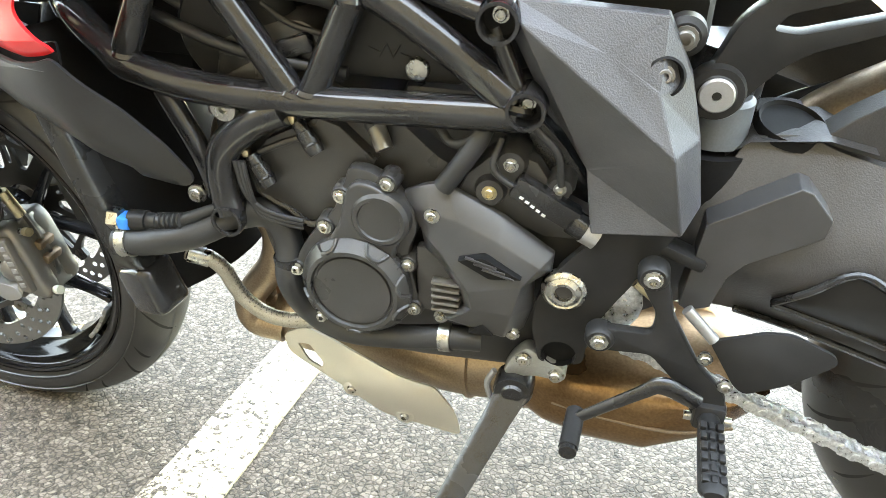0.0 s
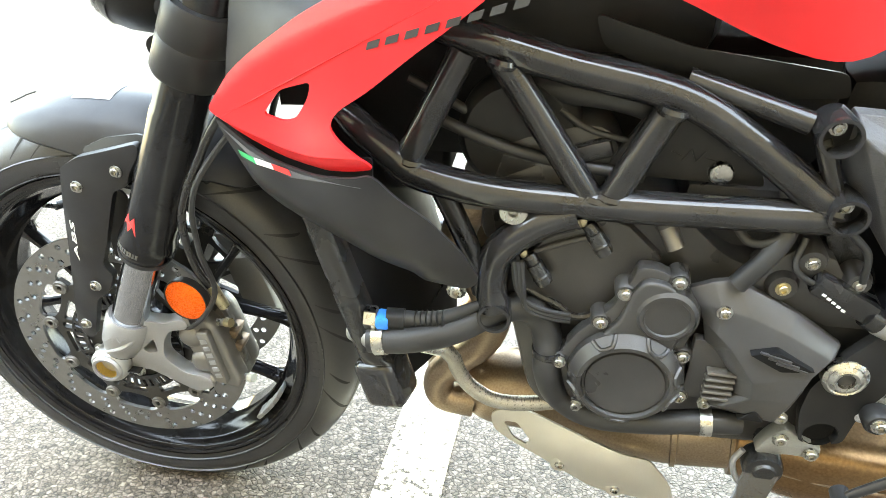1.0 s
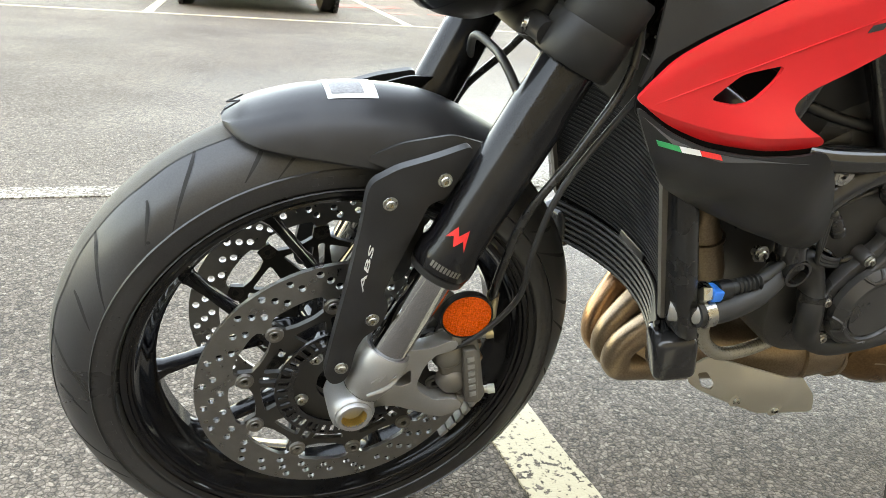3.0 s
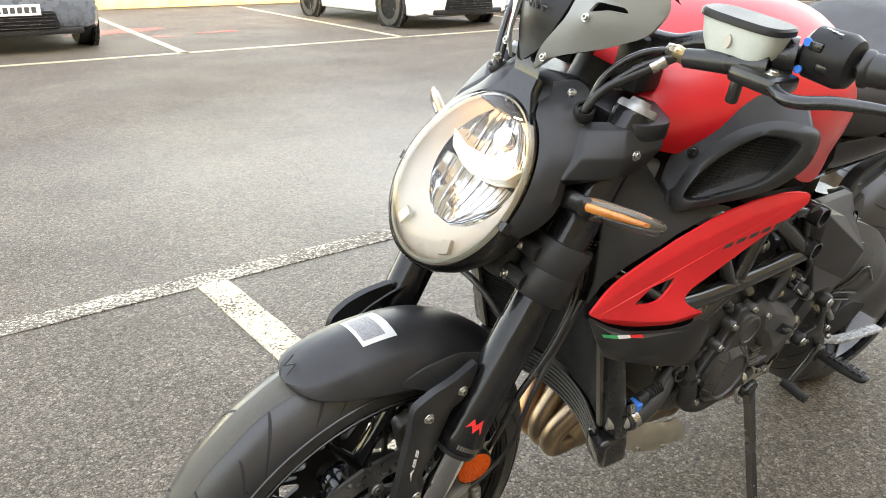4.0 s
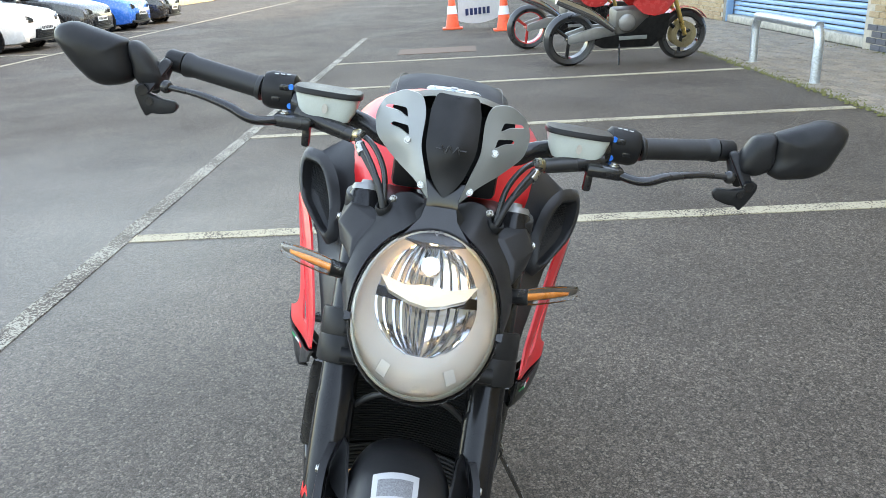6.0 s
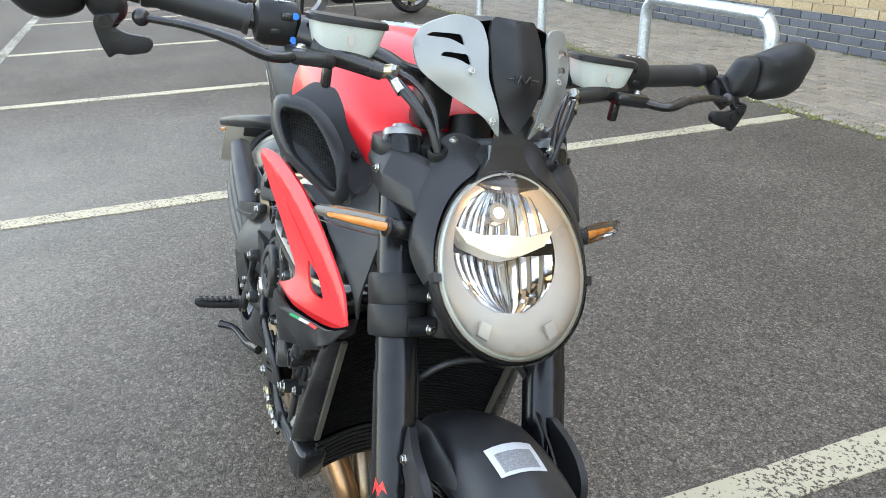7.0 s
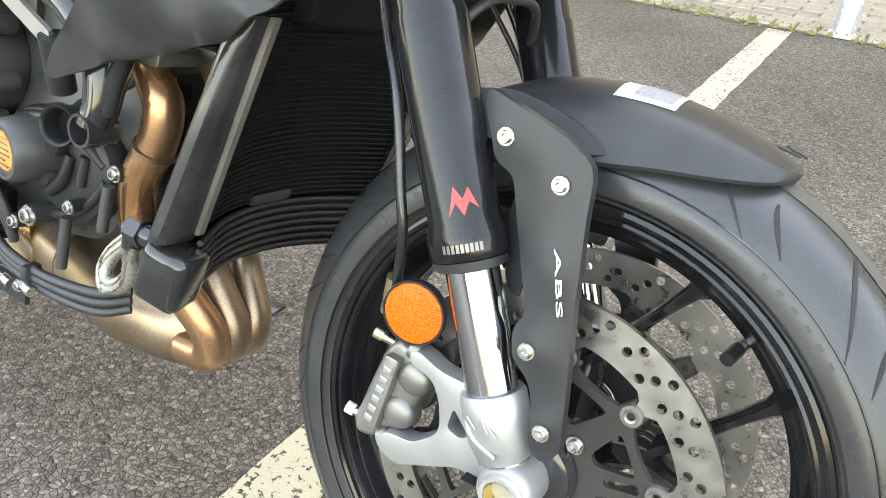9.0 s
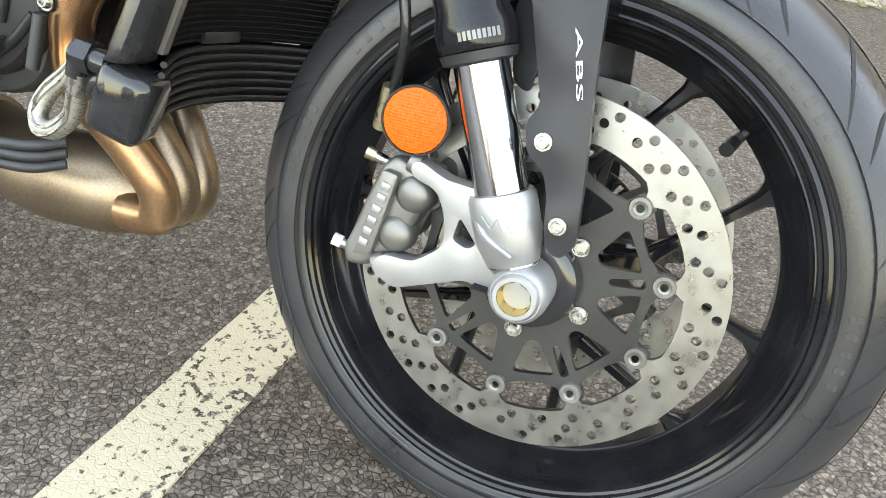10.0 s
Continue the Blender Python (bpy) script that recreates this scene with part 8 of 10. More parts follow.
    part("pivot_bush", lathe([(0.0085, 0.006), (0.0115, 0.007), (0.016, 0.004), (0.0175, 0.005), (0.021, 0.002), (0.022, -0.006), (0.0085, -0.006)], (0.463, dpl(0.463, 0.448), 0.446), (0, s, 0), 36, closed=True), M_BOLT, sp, "bright swingarm pivot bush")
    part("pivot_bore", lathe([(0.0, 0.001), (0.009, 0.001), (0.009, 0.006)], (0.463, dpl(0.463, 0.448), 0.446), (0, s, 0), 20), M_DARK, sp)

# engine masses
eng = part("engine", prism(fillet([(0.125, 0.50), (0.150, 0.40), (0.165, 0.340), (0.200, 0.315), (0.300, 0.300), (0.440, 0.310), (0.500, 0.35), (0.505, 0.46), (0.470, 0.515), (0.340, 0.545), (0.290, 0.590), (0.180, 0.640), (0.105, 0.600)], 0.02, 3), -0.122, 0.088, 0.012), M_DARK, bike, "black three-cylinder engine")
part("cylinder_head", prism(fillet([(0.100, 0.540), (0.160, 0.490), (0.270, 0.560), (0.215, 0.670), (0.120, 0.650)], 0.02, 3), -0.118, 0.094, 0.010), M_DARK, eng)
# left: alternator cover with two round faces
FL_ = [(0.256, 0.5452), (0.2743, 0.5449), (0.2962, 0.5350), (0.3078, 0.5193), (0.3197, 0.5054), (0.3217, 0.4863), (0.3132, 0.4647), (0.3120, 0.4505), (0.3177, 0.4307), (0.3225, 0.4050), (0.3150, 0.3897), (0.2939, 0.3640), (0.2745, 0.3457), (0.2471, 0.3457), (0.2180, 0.3576), (0.2015, 0.3779), (0.1890, 0.4134), (0.1935, 0.4340), (0.2075, 0.4595), (0.2230, 0.4780), (0.2398, 0.4987), (0.2444, 0.5155), (0.2520, 0.5300)]
cov = part("alternator_cover", prism(fillet(FL_, 0.006, 3), -0.138, -0.1545, 0.003), M_DARK, bike, "matte black alternator cover")
part("cover_tier", prism(fillet([(0.262, 0.536), (0.285, 0.534), (0.303, 0.519), (0.312, 0.503), (0.311, 0.486), (0.303, 0.470), (0.300, 0.455), (0.311, 0.430), (0.313, 0.408), (0.300, 0.380), (0.270, 0.358), (0.240, 0.359), (0.212, 0.383), (0.203, 0.415), (0.210, 0.442), (0.232, 0.466), (0.247, 0.488), (0.252, 0.515)], 0.010, 4), -0.152, -0.1640, 0.004, seg=3), M_DARK, cov)
part("round_face", lathe([(0.0, 0.0045), (0.0385, 0.0045), (0.0395, 0.0025), (0.0415, 0.0025), (0.0430, 0.0070), (0.0470, 0.0068), (0.0560, -0.0040), (0.0570, -0.012)], (0.2600, -0.1690, 0.4185), (0, -1, 0), 72), M_DARK, cov, smooth=18)
part("gear_face", lathe([(0.0, 0.0010), (0.0205, 0.0010), (0.0215, 0.0030), (0.0250, 0.0030), (0.0285, -0.0005), (0.0295, -0.010)], (0.2880, -0.1640, 0.4990), (0, -1, 0), 48), M_DARK, cov, smooth=18)
for a0 in (62, 118, 205, 335, 12, 270):
    pts_ = [(0.2600 + r * math.cos(radians(a0 + d)), -0.1690 - y, 0.4185 + r * math.sin(radians(a0 + d))) for d, r, y in ((-12, 0.0560, -0.004), (-7, 0.0490, 0.0050), (7, 0.0490, 0.0050), (12, 0.0560, -0.004))]
    part("facet", tube(pts_, 0.0024, 6, smooth=2), M_DARK, cov, smooth=20)
for x, z in ((0.2944, 0.5339), (0.2479, 0.5148), (0.2294, 0.4784), (0.1945, 0.4230), (0.2169, 0.3662), (0.2724, 0.3522), (0.3118, 0.4481), (0.3172, 0.3960)):
    part("bolt_ear", lathe([(0.0, 0.002), (0.0085, 0.002), (0.0098, 0.0), (0.0105, -0.018), (0.0, -0.018)], (x, -0.1545, z), (0, -1, 0), 20), M_DARK, cov)
    bolt(cov, (x, -0.1575, z), 0.0060, (0, -1, 0))
# smooth cover plate and cam-chain side
pb = part("side_plate", chamfered([(0.1455, 0.5224), (0.1685, 0.5539), (0.2222, 0.582), (0.2436, 0.576), (0.2774, 0.5447), (0.2552, 0.5163), (0.2374, 0.4872), (0.2212, 0.464), (0.1919, 0.4729), (0.1567, 0.4877)], -0.112, -0.130, -0.136, 0.006), M_DARK, bike, "smooth black engine side plate", smooth=30)
part("plate_rib", tube([(0.160, -0.137, 0.540), (0.188, -0.139, 0.555), (0.212, -0.138, 0.564)], 0.0035, 8, smooth=3), M_DARK, pb)
for a, b in (((0.2057, 0.5791), (0.2253, 0.5520)), ((0.1542, 0.5388), (0.1738, 0.5098))):
    va, vb = Vector((a[0], -0.142, a[1])), Vector((b[0], -0.148, b[1]))
    part("injector", lathe([(0.0, 0.0), (0.0060, 0.0), (0.0070, 0.003), (0.0070, 0.010), (0.0085, 0.011), (0.0085, 0.030), (0.0075, 0.034), (0.0, 0.034)], va, vb - va, 20), M_SATIN, pb, "black round connector plug")
    part("plug_clip", block((0.007, 0.008, 0.009), va + (vb - va) * 0.02 + Vector((-0.005, 0.0, 0.002)), 0.002), M_BRASS, pb, "yellow-marked clip")
    part("plug_band", lathe([(0.0083, -0.002), (0.0094, 0.0), (0.0083, 0.002)], va + (vb - va) * 0.72, vb - va, 18, closed=True), M_SATIN, pb)
for k in range(3):
    part("loom", tube([(0.140 + 0.004 * k, -0.150, 0.535), (0.146 + 0.003 * k, -0.152, 0.505), (0.158, -0.150, 0.487 - 0.004 * k), (0.180, -0.148, 0.478 - 0.004 * k), (0.200, -0.142, 0.472 - 0.004 * k)], 0.0028, 8, smooth=5), M_HOSE, pb, "corrugated black loom")
part("plate_edge", tube([(0.140, -0.130, 0.540), (0.150, -0.132, 0.500), (0.165, -0.134, 0.488), (0.185, -0.136, 0.480), (0.205, -0.138, 0.468), (0.228, -0.140, 0.476)], 0.004, 8), M_SATIN, pb)
part("breather_stub", rod((0.275, -0.128, 0.582), (0.288, -0.140, 0.560), 0.0085, 14), M_CALIPER, bike)
part("breather_cap", rod((0.268, -0.124, 0.592), (0.278, -0.130, 0.578), 0.0105, 14), M_DARK, bike)
# sprocket shield, angular, with a slot and fins
SHP = [(0.3069, 0.5230, 0.146), (0.3275, 0.5330, 0.146), (0.3447, 0.5365, 0.146), (0.3700, 0.5260, 0.148), (0.4020, 0.5120, 0.150), (0.4506, 0.4812, 0.152), (0.4496, 0.4613, 0.152), (0.4337, 0.4514, 0.150), (0.4349, 0.4166, 0.148), (0.4270, 0.3855, 0.146), (0.4078, 0.3690, 0.146), (0.3766, 0.3742, 0.146), (0.3419, 0.3818, 0.146), (0.3434, 0.3934, 0.150), (0.3679, 0.4097, 0.156), (0.3636, 0.4304, 0.158), (0.3410, 0.4607, 0.156), (0.3294, 0.4687, 0.154), (0.3243, 0.4909, 0.152), (0.3105, 0.5079, 0.148),
       (0.3360, 0.5130, 0.161), (0.3640, 0.5080, 0.163), (0.4000, 0.4950, 0.167), (0.4400, 0.4740, 0.169), (0.4260, 0.4560, 0.176), (0.4180, 0.4200, 0.174), (0.4100, 0.3850, 0.164), (0.3560, 0.3960, 0.164), (0.3800, 0.4200, 0.174), (0.3760, 0.4420, 0.177), (0.3500, 0.4760, 0.172), (0.3360, 0.4860, 0.166)]
SHF = [(0, 1, 20, 19), (1, 2, 21, 20), (2, 3, 21), (3, 4, 22, 21), (4, 5, 23, 22), (5, 6, 23), (6, 7, 24, 23), (7, 8, 25, 24), (8, 9, 26, 25), (9, 10, 26), (10, 11, 26), (11, 12, 27, 26), (12, 13, 27), (13, 14, 28, 27), (14, 15, 29, 28), (15, 16, 30, 29), (16, 17, 30), (17, 18, 31, 30), (18, 19, 20, 31), (20, 21, 30, 31), (21, 22, 30), (22, 23, 24), (22, 24, 29, 30), (24, 25, 28, 29), (25, 26, 27, 28)]
sh_ = part("sprocket_shield", faceted(SHP, SHF, -1, 0.006, 0.0014), M_COVERBLACK, bike, "angular matte black sprocket shield", smooth=25)
# near-black plates on the unpierced shield, painted shade of its vent slots
part("vent_slot_shade", prism(fillet([(0.3655, 0.4776), (0.3900, 0.4840), (0.4260, 0.4660), (0.3960, 0.4620)], 0.002, 2), -0.168, -0.1795, 0.0008), M_MESH_SHADE, sh_)
for k in range(3):
    part("vent_bar", block((0.030, 0.003, 0.0022), (0.388 + 0.008 * k, -0.1795, 0.4790 - 0.0050 * k), 0.0006, turn=Matrix.Rotation(radians(14), 3, "Y")), M_DARK, sh_)
part("vent_slot_shade", prism([(0.3755, 0.3849), (0.3898, 0.3992), (0.4000, 0.3852)], -0.158, -0.1668, 0.0008), M_MESH_SHADE, sh_)
for k in range(5):
    part("cooling_fin", block((0.028, 0.014, 0.0034), (0.3510, -0.157, 0.4045 + 0.0080 * k), 0.001), M_CALIPER, sh_, "grey cooling fin")
part("fin_backing", block((0.06, 0.012, 0.075), (0.350, -0.148, 0.432), 0.003), M_DARK, sh_)
part("slot_backing", block((0.06, 0.012, 0.045), (0.388, -0.146, 0.468), 0.003), M_MESH_SHADE, sh_)
for x, z, y_ in ((0.3381, 0.5109, 0.1635), (0.3445, 0.3885, 0.153), (0.4180, 0.3860, 0.158)):
    bolt(sh_, (x, -y_, z), 0.0062, (0, -1, 0))
# clutch slave cylinder, sensor box, throttle bodies, hoses
cb2 = part("control_box", block((0.064, 0.018, 0.022), (0.438, -0.150, 0.534), 0.004, turn=Matrix.Rotation(radians(27), 3, "Y")), M_SATIN, bike, "black sensor box with a pale mark")
for k in range(5):
    q = Vector((-0.018 + 0.008 * k, 0, -0.003))
    q.rotate(Euler((0, radians(27), 0)))
    part("print_bar", block((0.0038, 0.001, 0.0022), (0.430 + q.x * 0.7, -0.1595, 0.534 + q.z), 0.0, turn=Matrix.Rotation(radians(27), 3, "Y")), M_WHITE, cb2)
part("actuator", rod((0.462, -0.150, 0.518), (0.478, -0.150, 0.509), 0.012, 16), M_SATIN, bike)
part("actuator_ring", rod((0.474, -0.150, 0.511), (0.486, -0.150, 0.505), 0.0125, 16), M_ALLOY, bike)
part("push_rod", rod((0.486, -0.150, 0.505), (0.515, -0.150, 0.490), 0.005, 10), M_BRASS, bike)
for x, z, r in ((0.387, 0.533, 0.0095), (0.449, 0.545, 0.008), (0.405, 0.563, 0.009)):
    part("boss", lathe([(0.0, 0.006), (r * 1.3, 0.006), (r * 1.6, 0.0), (r * 1.6, -0.03), (0, -0.03)], (x, -0.140, z), (0, -1, 0), 24), M_DARK, bike)
    bolt(bike, (x, -0.147, z), r * 0.62, (0, -1, 0), M_BRASS if x < 0.4 else M_BOLT)
part("throttle_housing", chamfered([(0.35, 0.5119), (0.3647, 0.5449), (0.393, 0.5726), (0.4269, 0.5639), (0.4487, 0.532), (0.4786, 0.5198), (0.4818, 0.4917), (0.4375, 0.4904), (0.3962, 0.5072)], -0.105, -0.128, -0.138, 0.010), M_COVERBLACK, bike, "black ribbed throttle housing", smooth=30)
part("vacuum_housing", chamfered([(0.4087, 0.5947), (0.4276, 0.5944), (0.4481, 0.5739), (0.4699, 0.545), (0.4777, 0.5184), (0.4531, 0.5204), (0.431, 0.5505)], -0.095, -0.112, -0.122, 0.007), M_SATIN, bike, smooth=30)
part("throttle_body", block((0.16, 0.20, 0.07), (0.37, 0, 0.575), 0.015), M_DARK, bike)
for p, r in (([(0.330, -0.125, 0.595), (0.350, -0.140, 0.575), (0.375, -0.145, 0.590), (0.372, -0.120, 0.62)], 0.0045),
             ([(0.345, -0.150, 0.535), (0.365, -0.148, 0.565), (0.378, -0.140, 0.590), (0.380, -0.120, 0.620)], 0.0095),
             ([(0.395, -0.140, 0.585), (0.390, -0.150, 0.560), (0.410, -0.152, 0.545), (0.425, -0.155, 0.545)], 0.003),
             ([(0.425, -0.148, 0.600), (0.445, -0.150, 0.580), (0.450, -0.148, 0.550)], 0.0035),
             ([(0.05, -0.110, 0.660), (0.12, -0.122, 0.640), (0.19, -0.124, 0.628), (0.25, -0.122, 0.622)], 0.0060),
             ([(0.03, -0.100, 0.690), (0.11, -0.108, 0.655), (0.18, -0.112, 0.640)], 0.0050),
             ([(0.15, -0.100, 0.690), (0.22, -0.110, 0.690), (0.27, -0.100, 0.670), (0.29, -0.08, 0.64)], 0.0130),
             ([(0.17, -0.115, 0.676), (0.20, -0.118, 0.660), (0.25, -0.116, 0.650)], 0.0030)):
    part("cable", tube(p, r, 10, smooth=6), M_HOSE, bike)
part("cam_cover", lathe([(0.0, 0.012), (0.050, 0.010), (0.058, 0.0), (0.058, -0.02)], (0.135, -0.105, 0.645), (0, -1, 0), 36), M_BLACK, bike)
part("ignition_coil", block((0.05, 0.02, 0.018), (0.195, -0.118, 0.640), 0.004, turn=Matrix.Rotation(radians(-20), 3, "Y")), M_SATIN, bike)
part("mount_bolt", lathe([(0.0, 0.002), (0.004, 0.002), (0.005, 0.006), (0.0125, 0.006), (0.0135, 0.003), (0.0135, -0.004), (0, -0.004)], (0.137, -0.146, 0.588), (0, -1, 0), 24), M_BOLT, bike, "large bright engine mounting bolt")
# coolant hose with clips
low = [(0.000, -0.168, 0.432), (0.040, -0.168, 0.438), (0.083, -0.158, 0.447), (0.130, -0.138, 0.466), (0.163, -0.134, 0.468), (0.180, -0.138, 0.440), (0.184, -0.152, 0.405), (0.200, -0.148, 0.368), (0.238, -0.150, 0.348), (0.297, -0.152, 0.352), (0.345, -0.152, 0.362), (0.385, -0.146, 0.362)]
hs = part("coolant_hose", tube(low, [0.0150, 0.0150, 0.0150, 0.0150, 0.0152, 0.0150, 0.0150, 0.0145, 0.0135, 0.0130, 0.0130, 0.0130], 20), M_HOSE, bike, "ribbed black coolant hose")
for p, d, r in (((0.012, -0.168, 0.4335), (1, 0, 0.2), 0.0160), ((0.350, -0.152, 0.3625), (1, 0, 0.1), 0.0142), ((0.183, -0.145, 0.425), (0.1, 0, -1), 0.0160)):
    part("hose_clip", lathe([(r - 0.001, -0.006), (r + 0.0010, -0.006), (r + 0.0010, 0.006), (r - 0.001, 0.006)], p, d, 24, closed=True), M_BOLT if r != 0.0160 or p[0] < 0.1 else M_SATIN, hs, "bright hose clip")
part("radiator_spout", rod((-0.020, -0.150, 0.428), (0.008, -0.168, 0.433), 0.0135, 18), M_ALLOY, bike)
s2 = part("temperature_hose", tube([(0.020, -0.162, 0.458), (0.045, -0.160, 0.458), (0.075, -0.158, 0.463), (0.110, -0.150, 0.478)], [0.0095, 0.0085, 0.0075, 0.005], 14), M_HOSE, bike)
for k in range(6):
    part("bellows_rib", lathe([(0.006, -0.0015), (0.0095, 0.0), (0.006, 0.0015)], (0.048 + 0.0055 * k, -0.160, 0.4585 + 0.0009 * k), (1, 0, 0.15), 16, closed=True), M_HOSE, s2)
part("blue_clip", block((0.014, 0.020, 0.014), (0.015, -0.166, 0.458), 0.003), M_BLUE, bike, "blue plastic connector clip")
part("connector", rod((0.018, -0.164, 0.458), (0.036, -0.162, 0.458), 0.0112, 16), M_BLACK, bike)
part("sensor_nut", lathe([(0.0, 0.007), (0.0115, 0.007), (0.0125, 0.005), (0.0125, -0.005), (0, -0.007)], (0.001, -0.164, 0.457), (1, 0, 0), 6), M_BOLT, bike)
bolt(bike, (0.085, -0.140, 0.485), 0.0085, (0, -1, 0), M_BOLT)
# right: lobed clutch cover with a mark, round cover with an orange face, bracket, wiring
CO = spline([(0.383, 0.591), (0.446, 0.570), (0.500, 0.534), (0.524, 0.480), (0.516, 0.424), (0.470, 0.400), (0.400, 0.404), (0.345, 0.434), (0.322, 0.466), (0.317, 0.500), (0.330, 0.534), (0.346, 0.566)], 4, True)
CM = Vector((0.424, 0.500))


def about(pts, k, c=CM):
    return [(c.x + (x - c.x) * k, c.y + (z - c.y) * k) for x, z in pts]


rc = part("clutch_cover", prism(CO, 0.088, 0.132, 0.004), M_DARK, bike, "matte black clutch cover")
vent = fillet([(0.470, 0.534), (0.452, 0.552), (0.430, 0.562), (0.428, 0.550), (0.448, 0.540), (0.460, 0.526)], 0.004, 3)
part("cover_tier", prism(about(CO, 0.90), 0.130, 0.146, 0.005, holes=[vent]), M_DARK, rc)
part("vent_floor", prism(about(vent, 1.3, Vector((0.449, 0.545))), 0.130, 0.1325, 0.0), M_MESH_SHADE, rc)
LOBE = [(0.462, 0.528), (0.430, 0.553), (0.394, 0.556), (0.372, 0.538), (0.364, 0.508), (0.372, 0.474), (0.396, 0.452), (0.430, 0.450), (0.466, 0.468), (0.480, 0.498)]
LB = spline(LOBE, 4, True)
part("raised_lobe", prism(LB, 0.144, 0.160, 0.005, holes=[about(LB, 0.70)[::-1]]), M_DARK, rc)
part("lobe_floor", prism(about(LB, 0.74), 0.140, 0.1535, 0.0), M_DARK, rc)
part("lobe_pad", chamfered(about(LB, 0.56), 0.150, 0.155, 0.158, 0.006), M_DARK, rc, smooth=30)
bm = bmesh.new()
for a, b in (((0.438, 0.488), (0.434, 0.508)), ((0.434, 0.508), (0.427, 0.492)), ((0.427, 0.492), (0.421, 0.508)), ((0.417, 0.508), (0.413, 0.489)), ((0.413, 0.489), (0.404, 0.508))):
    rod((a[0], 0.1585, a[1]), (b[0], 0.1585, b[1]), 0.0013, 6, bm)
part("raised_mark", bm, M_BLACK, rc)
for k in range(5):
    q = 0.50 + 0.22 * k
    part("cover_rib", tube([(0.424 - 0.066 * math.cos(q - 1.0), 0.146, 0.498 - 0.060 * math.sin(q - 1.0)), (0.424 - 0.090 * math.cos(q - 1.0), 0.134, 0.498 - 0.082 * math.sin(q - 1.0))], 0.0032, 6), M_DARK, rc)
for x, z in ((0.452, 0.532), (0.321, 0.534), (0.318, 0.474), (0.340, 0.428), (0.400, 0.402), (0.496, 0.435), (0.345, 0.560), (0.520, 0.480)):
    part("bolt_boss", lathe([(0.0, 0.008), (0.008, 0.008), (0.010, 0.004), (0.011, -0.03), (0, -0.03)], (x, 0.136, z), (0, 1, 0), 20), M_DARK, rc)
    bolt(rc, (x, 0.1445, z), 0.0052, (0, 1, 0))
bolt(rc, (0.500, 0.150, 0.442), 0.0115, (0, 1, 0))
bx = part("relay_box", block((0.058, 0.030, 0.034), (0.366, 0.132, 0.566), 0.004, turn=Matrix.Rotation(radians(16), 3, "Y")), M_BLACK, bike, "small black relay with a grey tab")
part("grey_tab", block((0.010, 0.003, 0.028), (0.352, 0.1485, 0.566), 0.001, turn=Matrix.Rotation(radians(16), 3, "Y")), M_CALIPER, bx)
part("engine_strap", loft([[(x + dx, 0.142 + dy, z + dz) for dx, dy, dz in ((0, 0, 0.011), (0, 0.004, 0.009), (0, 0.004, -0.009), (0, 0, -0.011), (0, -0.004, 0))] for x, z in ((0.300, 0.588), (0.262, 0.570), (0.196, 0.540))]), M_CALIPER, bike, "grey forged engine strap", smooth=30)
part("strap_foot", rod((0.196, 0.142, 0.546), (0.206, 0.124, 0.490), 0.014, 16), M_BLACK, bike)
# water pump side
wp = part("pump_casing", prism(spline([(0.330, 0.405), (0.300, 0.450), (0.235, 0.462), (0.165, 0.450), (0.142, 0.408), (0.176, 0.352), (0.240, 0.328), (0.305, 0.345)], 4, True), 0.080, 0.114, 0.010), M_BLACK, bike, "black engine casing round the water pump")
AX = Vector((0.10, 1, -0.06)).normalized()
oc = part("pickup_cover", lathe([(0.0, 0.030), (0.025, 0.030), (0.0265, 0.034), (0.031, 0.034), (0.035, 0.028), (0.0365, 0.0), (0.042, -0.022), (0.052, -0.05)], Vector((0.268, 0.152, 0.412)) - AX * 0.032, AX, 44), M_DARK, bike, "black round engine cover with an orange face")
oface = part("orange_face", lathe([(0.0, 0.0012), (0.0215, 0.0012), (0.0222, 0.0)], Vector((0.268, 0.152, 0.412)) - AX * 0.0018, AX, 14), mat("orange_paint_mark", (0.66, 0.17, 0.03), 0.5, scale=300, var=0.25, bump=0.0), oc, "orange printed badge", smooth=0)
SD = AX.cross(Vector((0, 0, 1))).normalized()
for k, (w_, u) in enumerate(((0.016, 0.004), (0.026, -0.002), (0.020, 0.003), (0.030, 0.0), (0.018, -0.004), (0.022, 0.002))):
    c = Vector((0.268, 0.152, 0.412)) + Vector((0, 0, 0.0150 - 0.006 * k))
    part("badge_bar", rod(c - SD * (w_ / 2 + u), c + SD * (w_ / 2 - u), 0.0009, 6), M_DARK, oface)
stub = part("hose_stub", lathe([(0.0185, 0.0), (0.0205, 0.001), (0.021, -0.004), (0.0195, -0.03), (0.028, -0.05), (0.0165, -0.05), (0.0165, -0.004)], (0.176, 0.150, 0.462), (-0.30, 1, 0.10), 36, closed=True), M_BLACK, bike, "open black pipe stub")
part("stub_floor", lathe([(0.0, -0.022), (0.018, -0.022), (0.018, -0.026)], (0.176, 0.150, 0.462), (-0.30, 1, 0.10), 24), M_MESH_SHADE, stub)
for p, r in (([(0.300, 0.112, 0.440), (0.245, 0.118, 0.452), (0.190, 0.116, 0.444), (0.155, 0.110, 0.420)], 0.006),
             ([(0.150, 0.112, 0.405), (0.176, 0.116, 0.372), (0.215, 0.117, 0.350), (0.260, 0.116, 0.345)], 0.005),
             ([(0.205, 0.114, 0.420), (0.214, 0.118, 0.392), (0.236, 0.118, 0.372)], 0.007), ([(0.180, 0.115, 0.425), (0.186, 0.117, 0.392)], 0.006)):
    part("casting_rib", tube(p, r, 10, smooth=5), M_BLACK, wp)
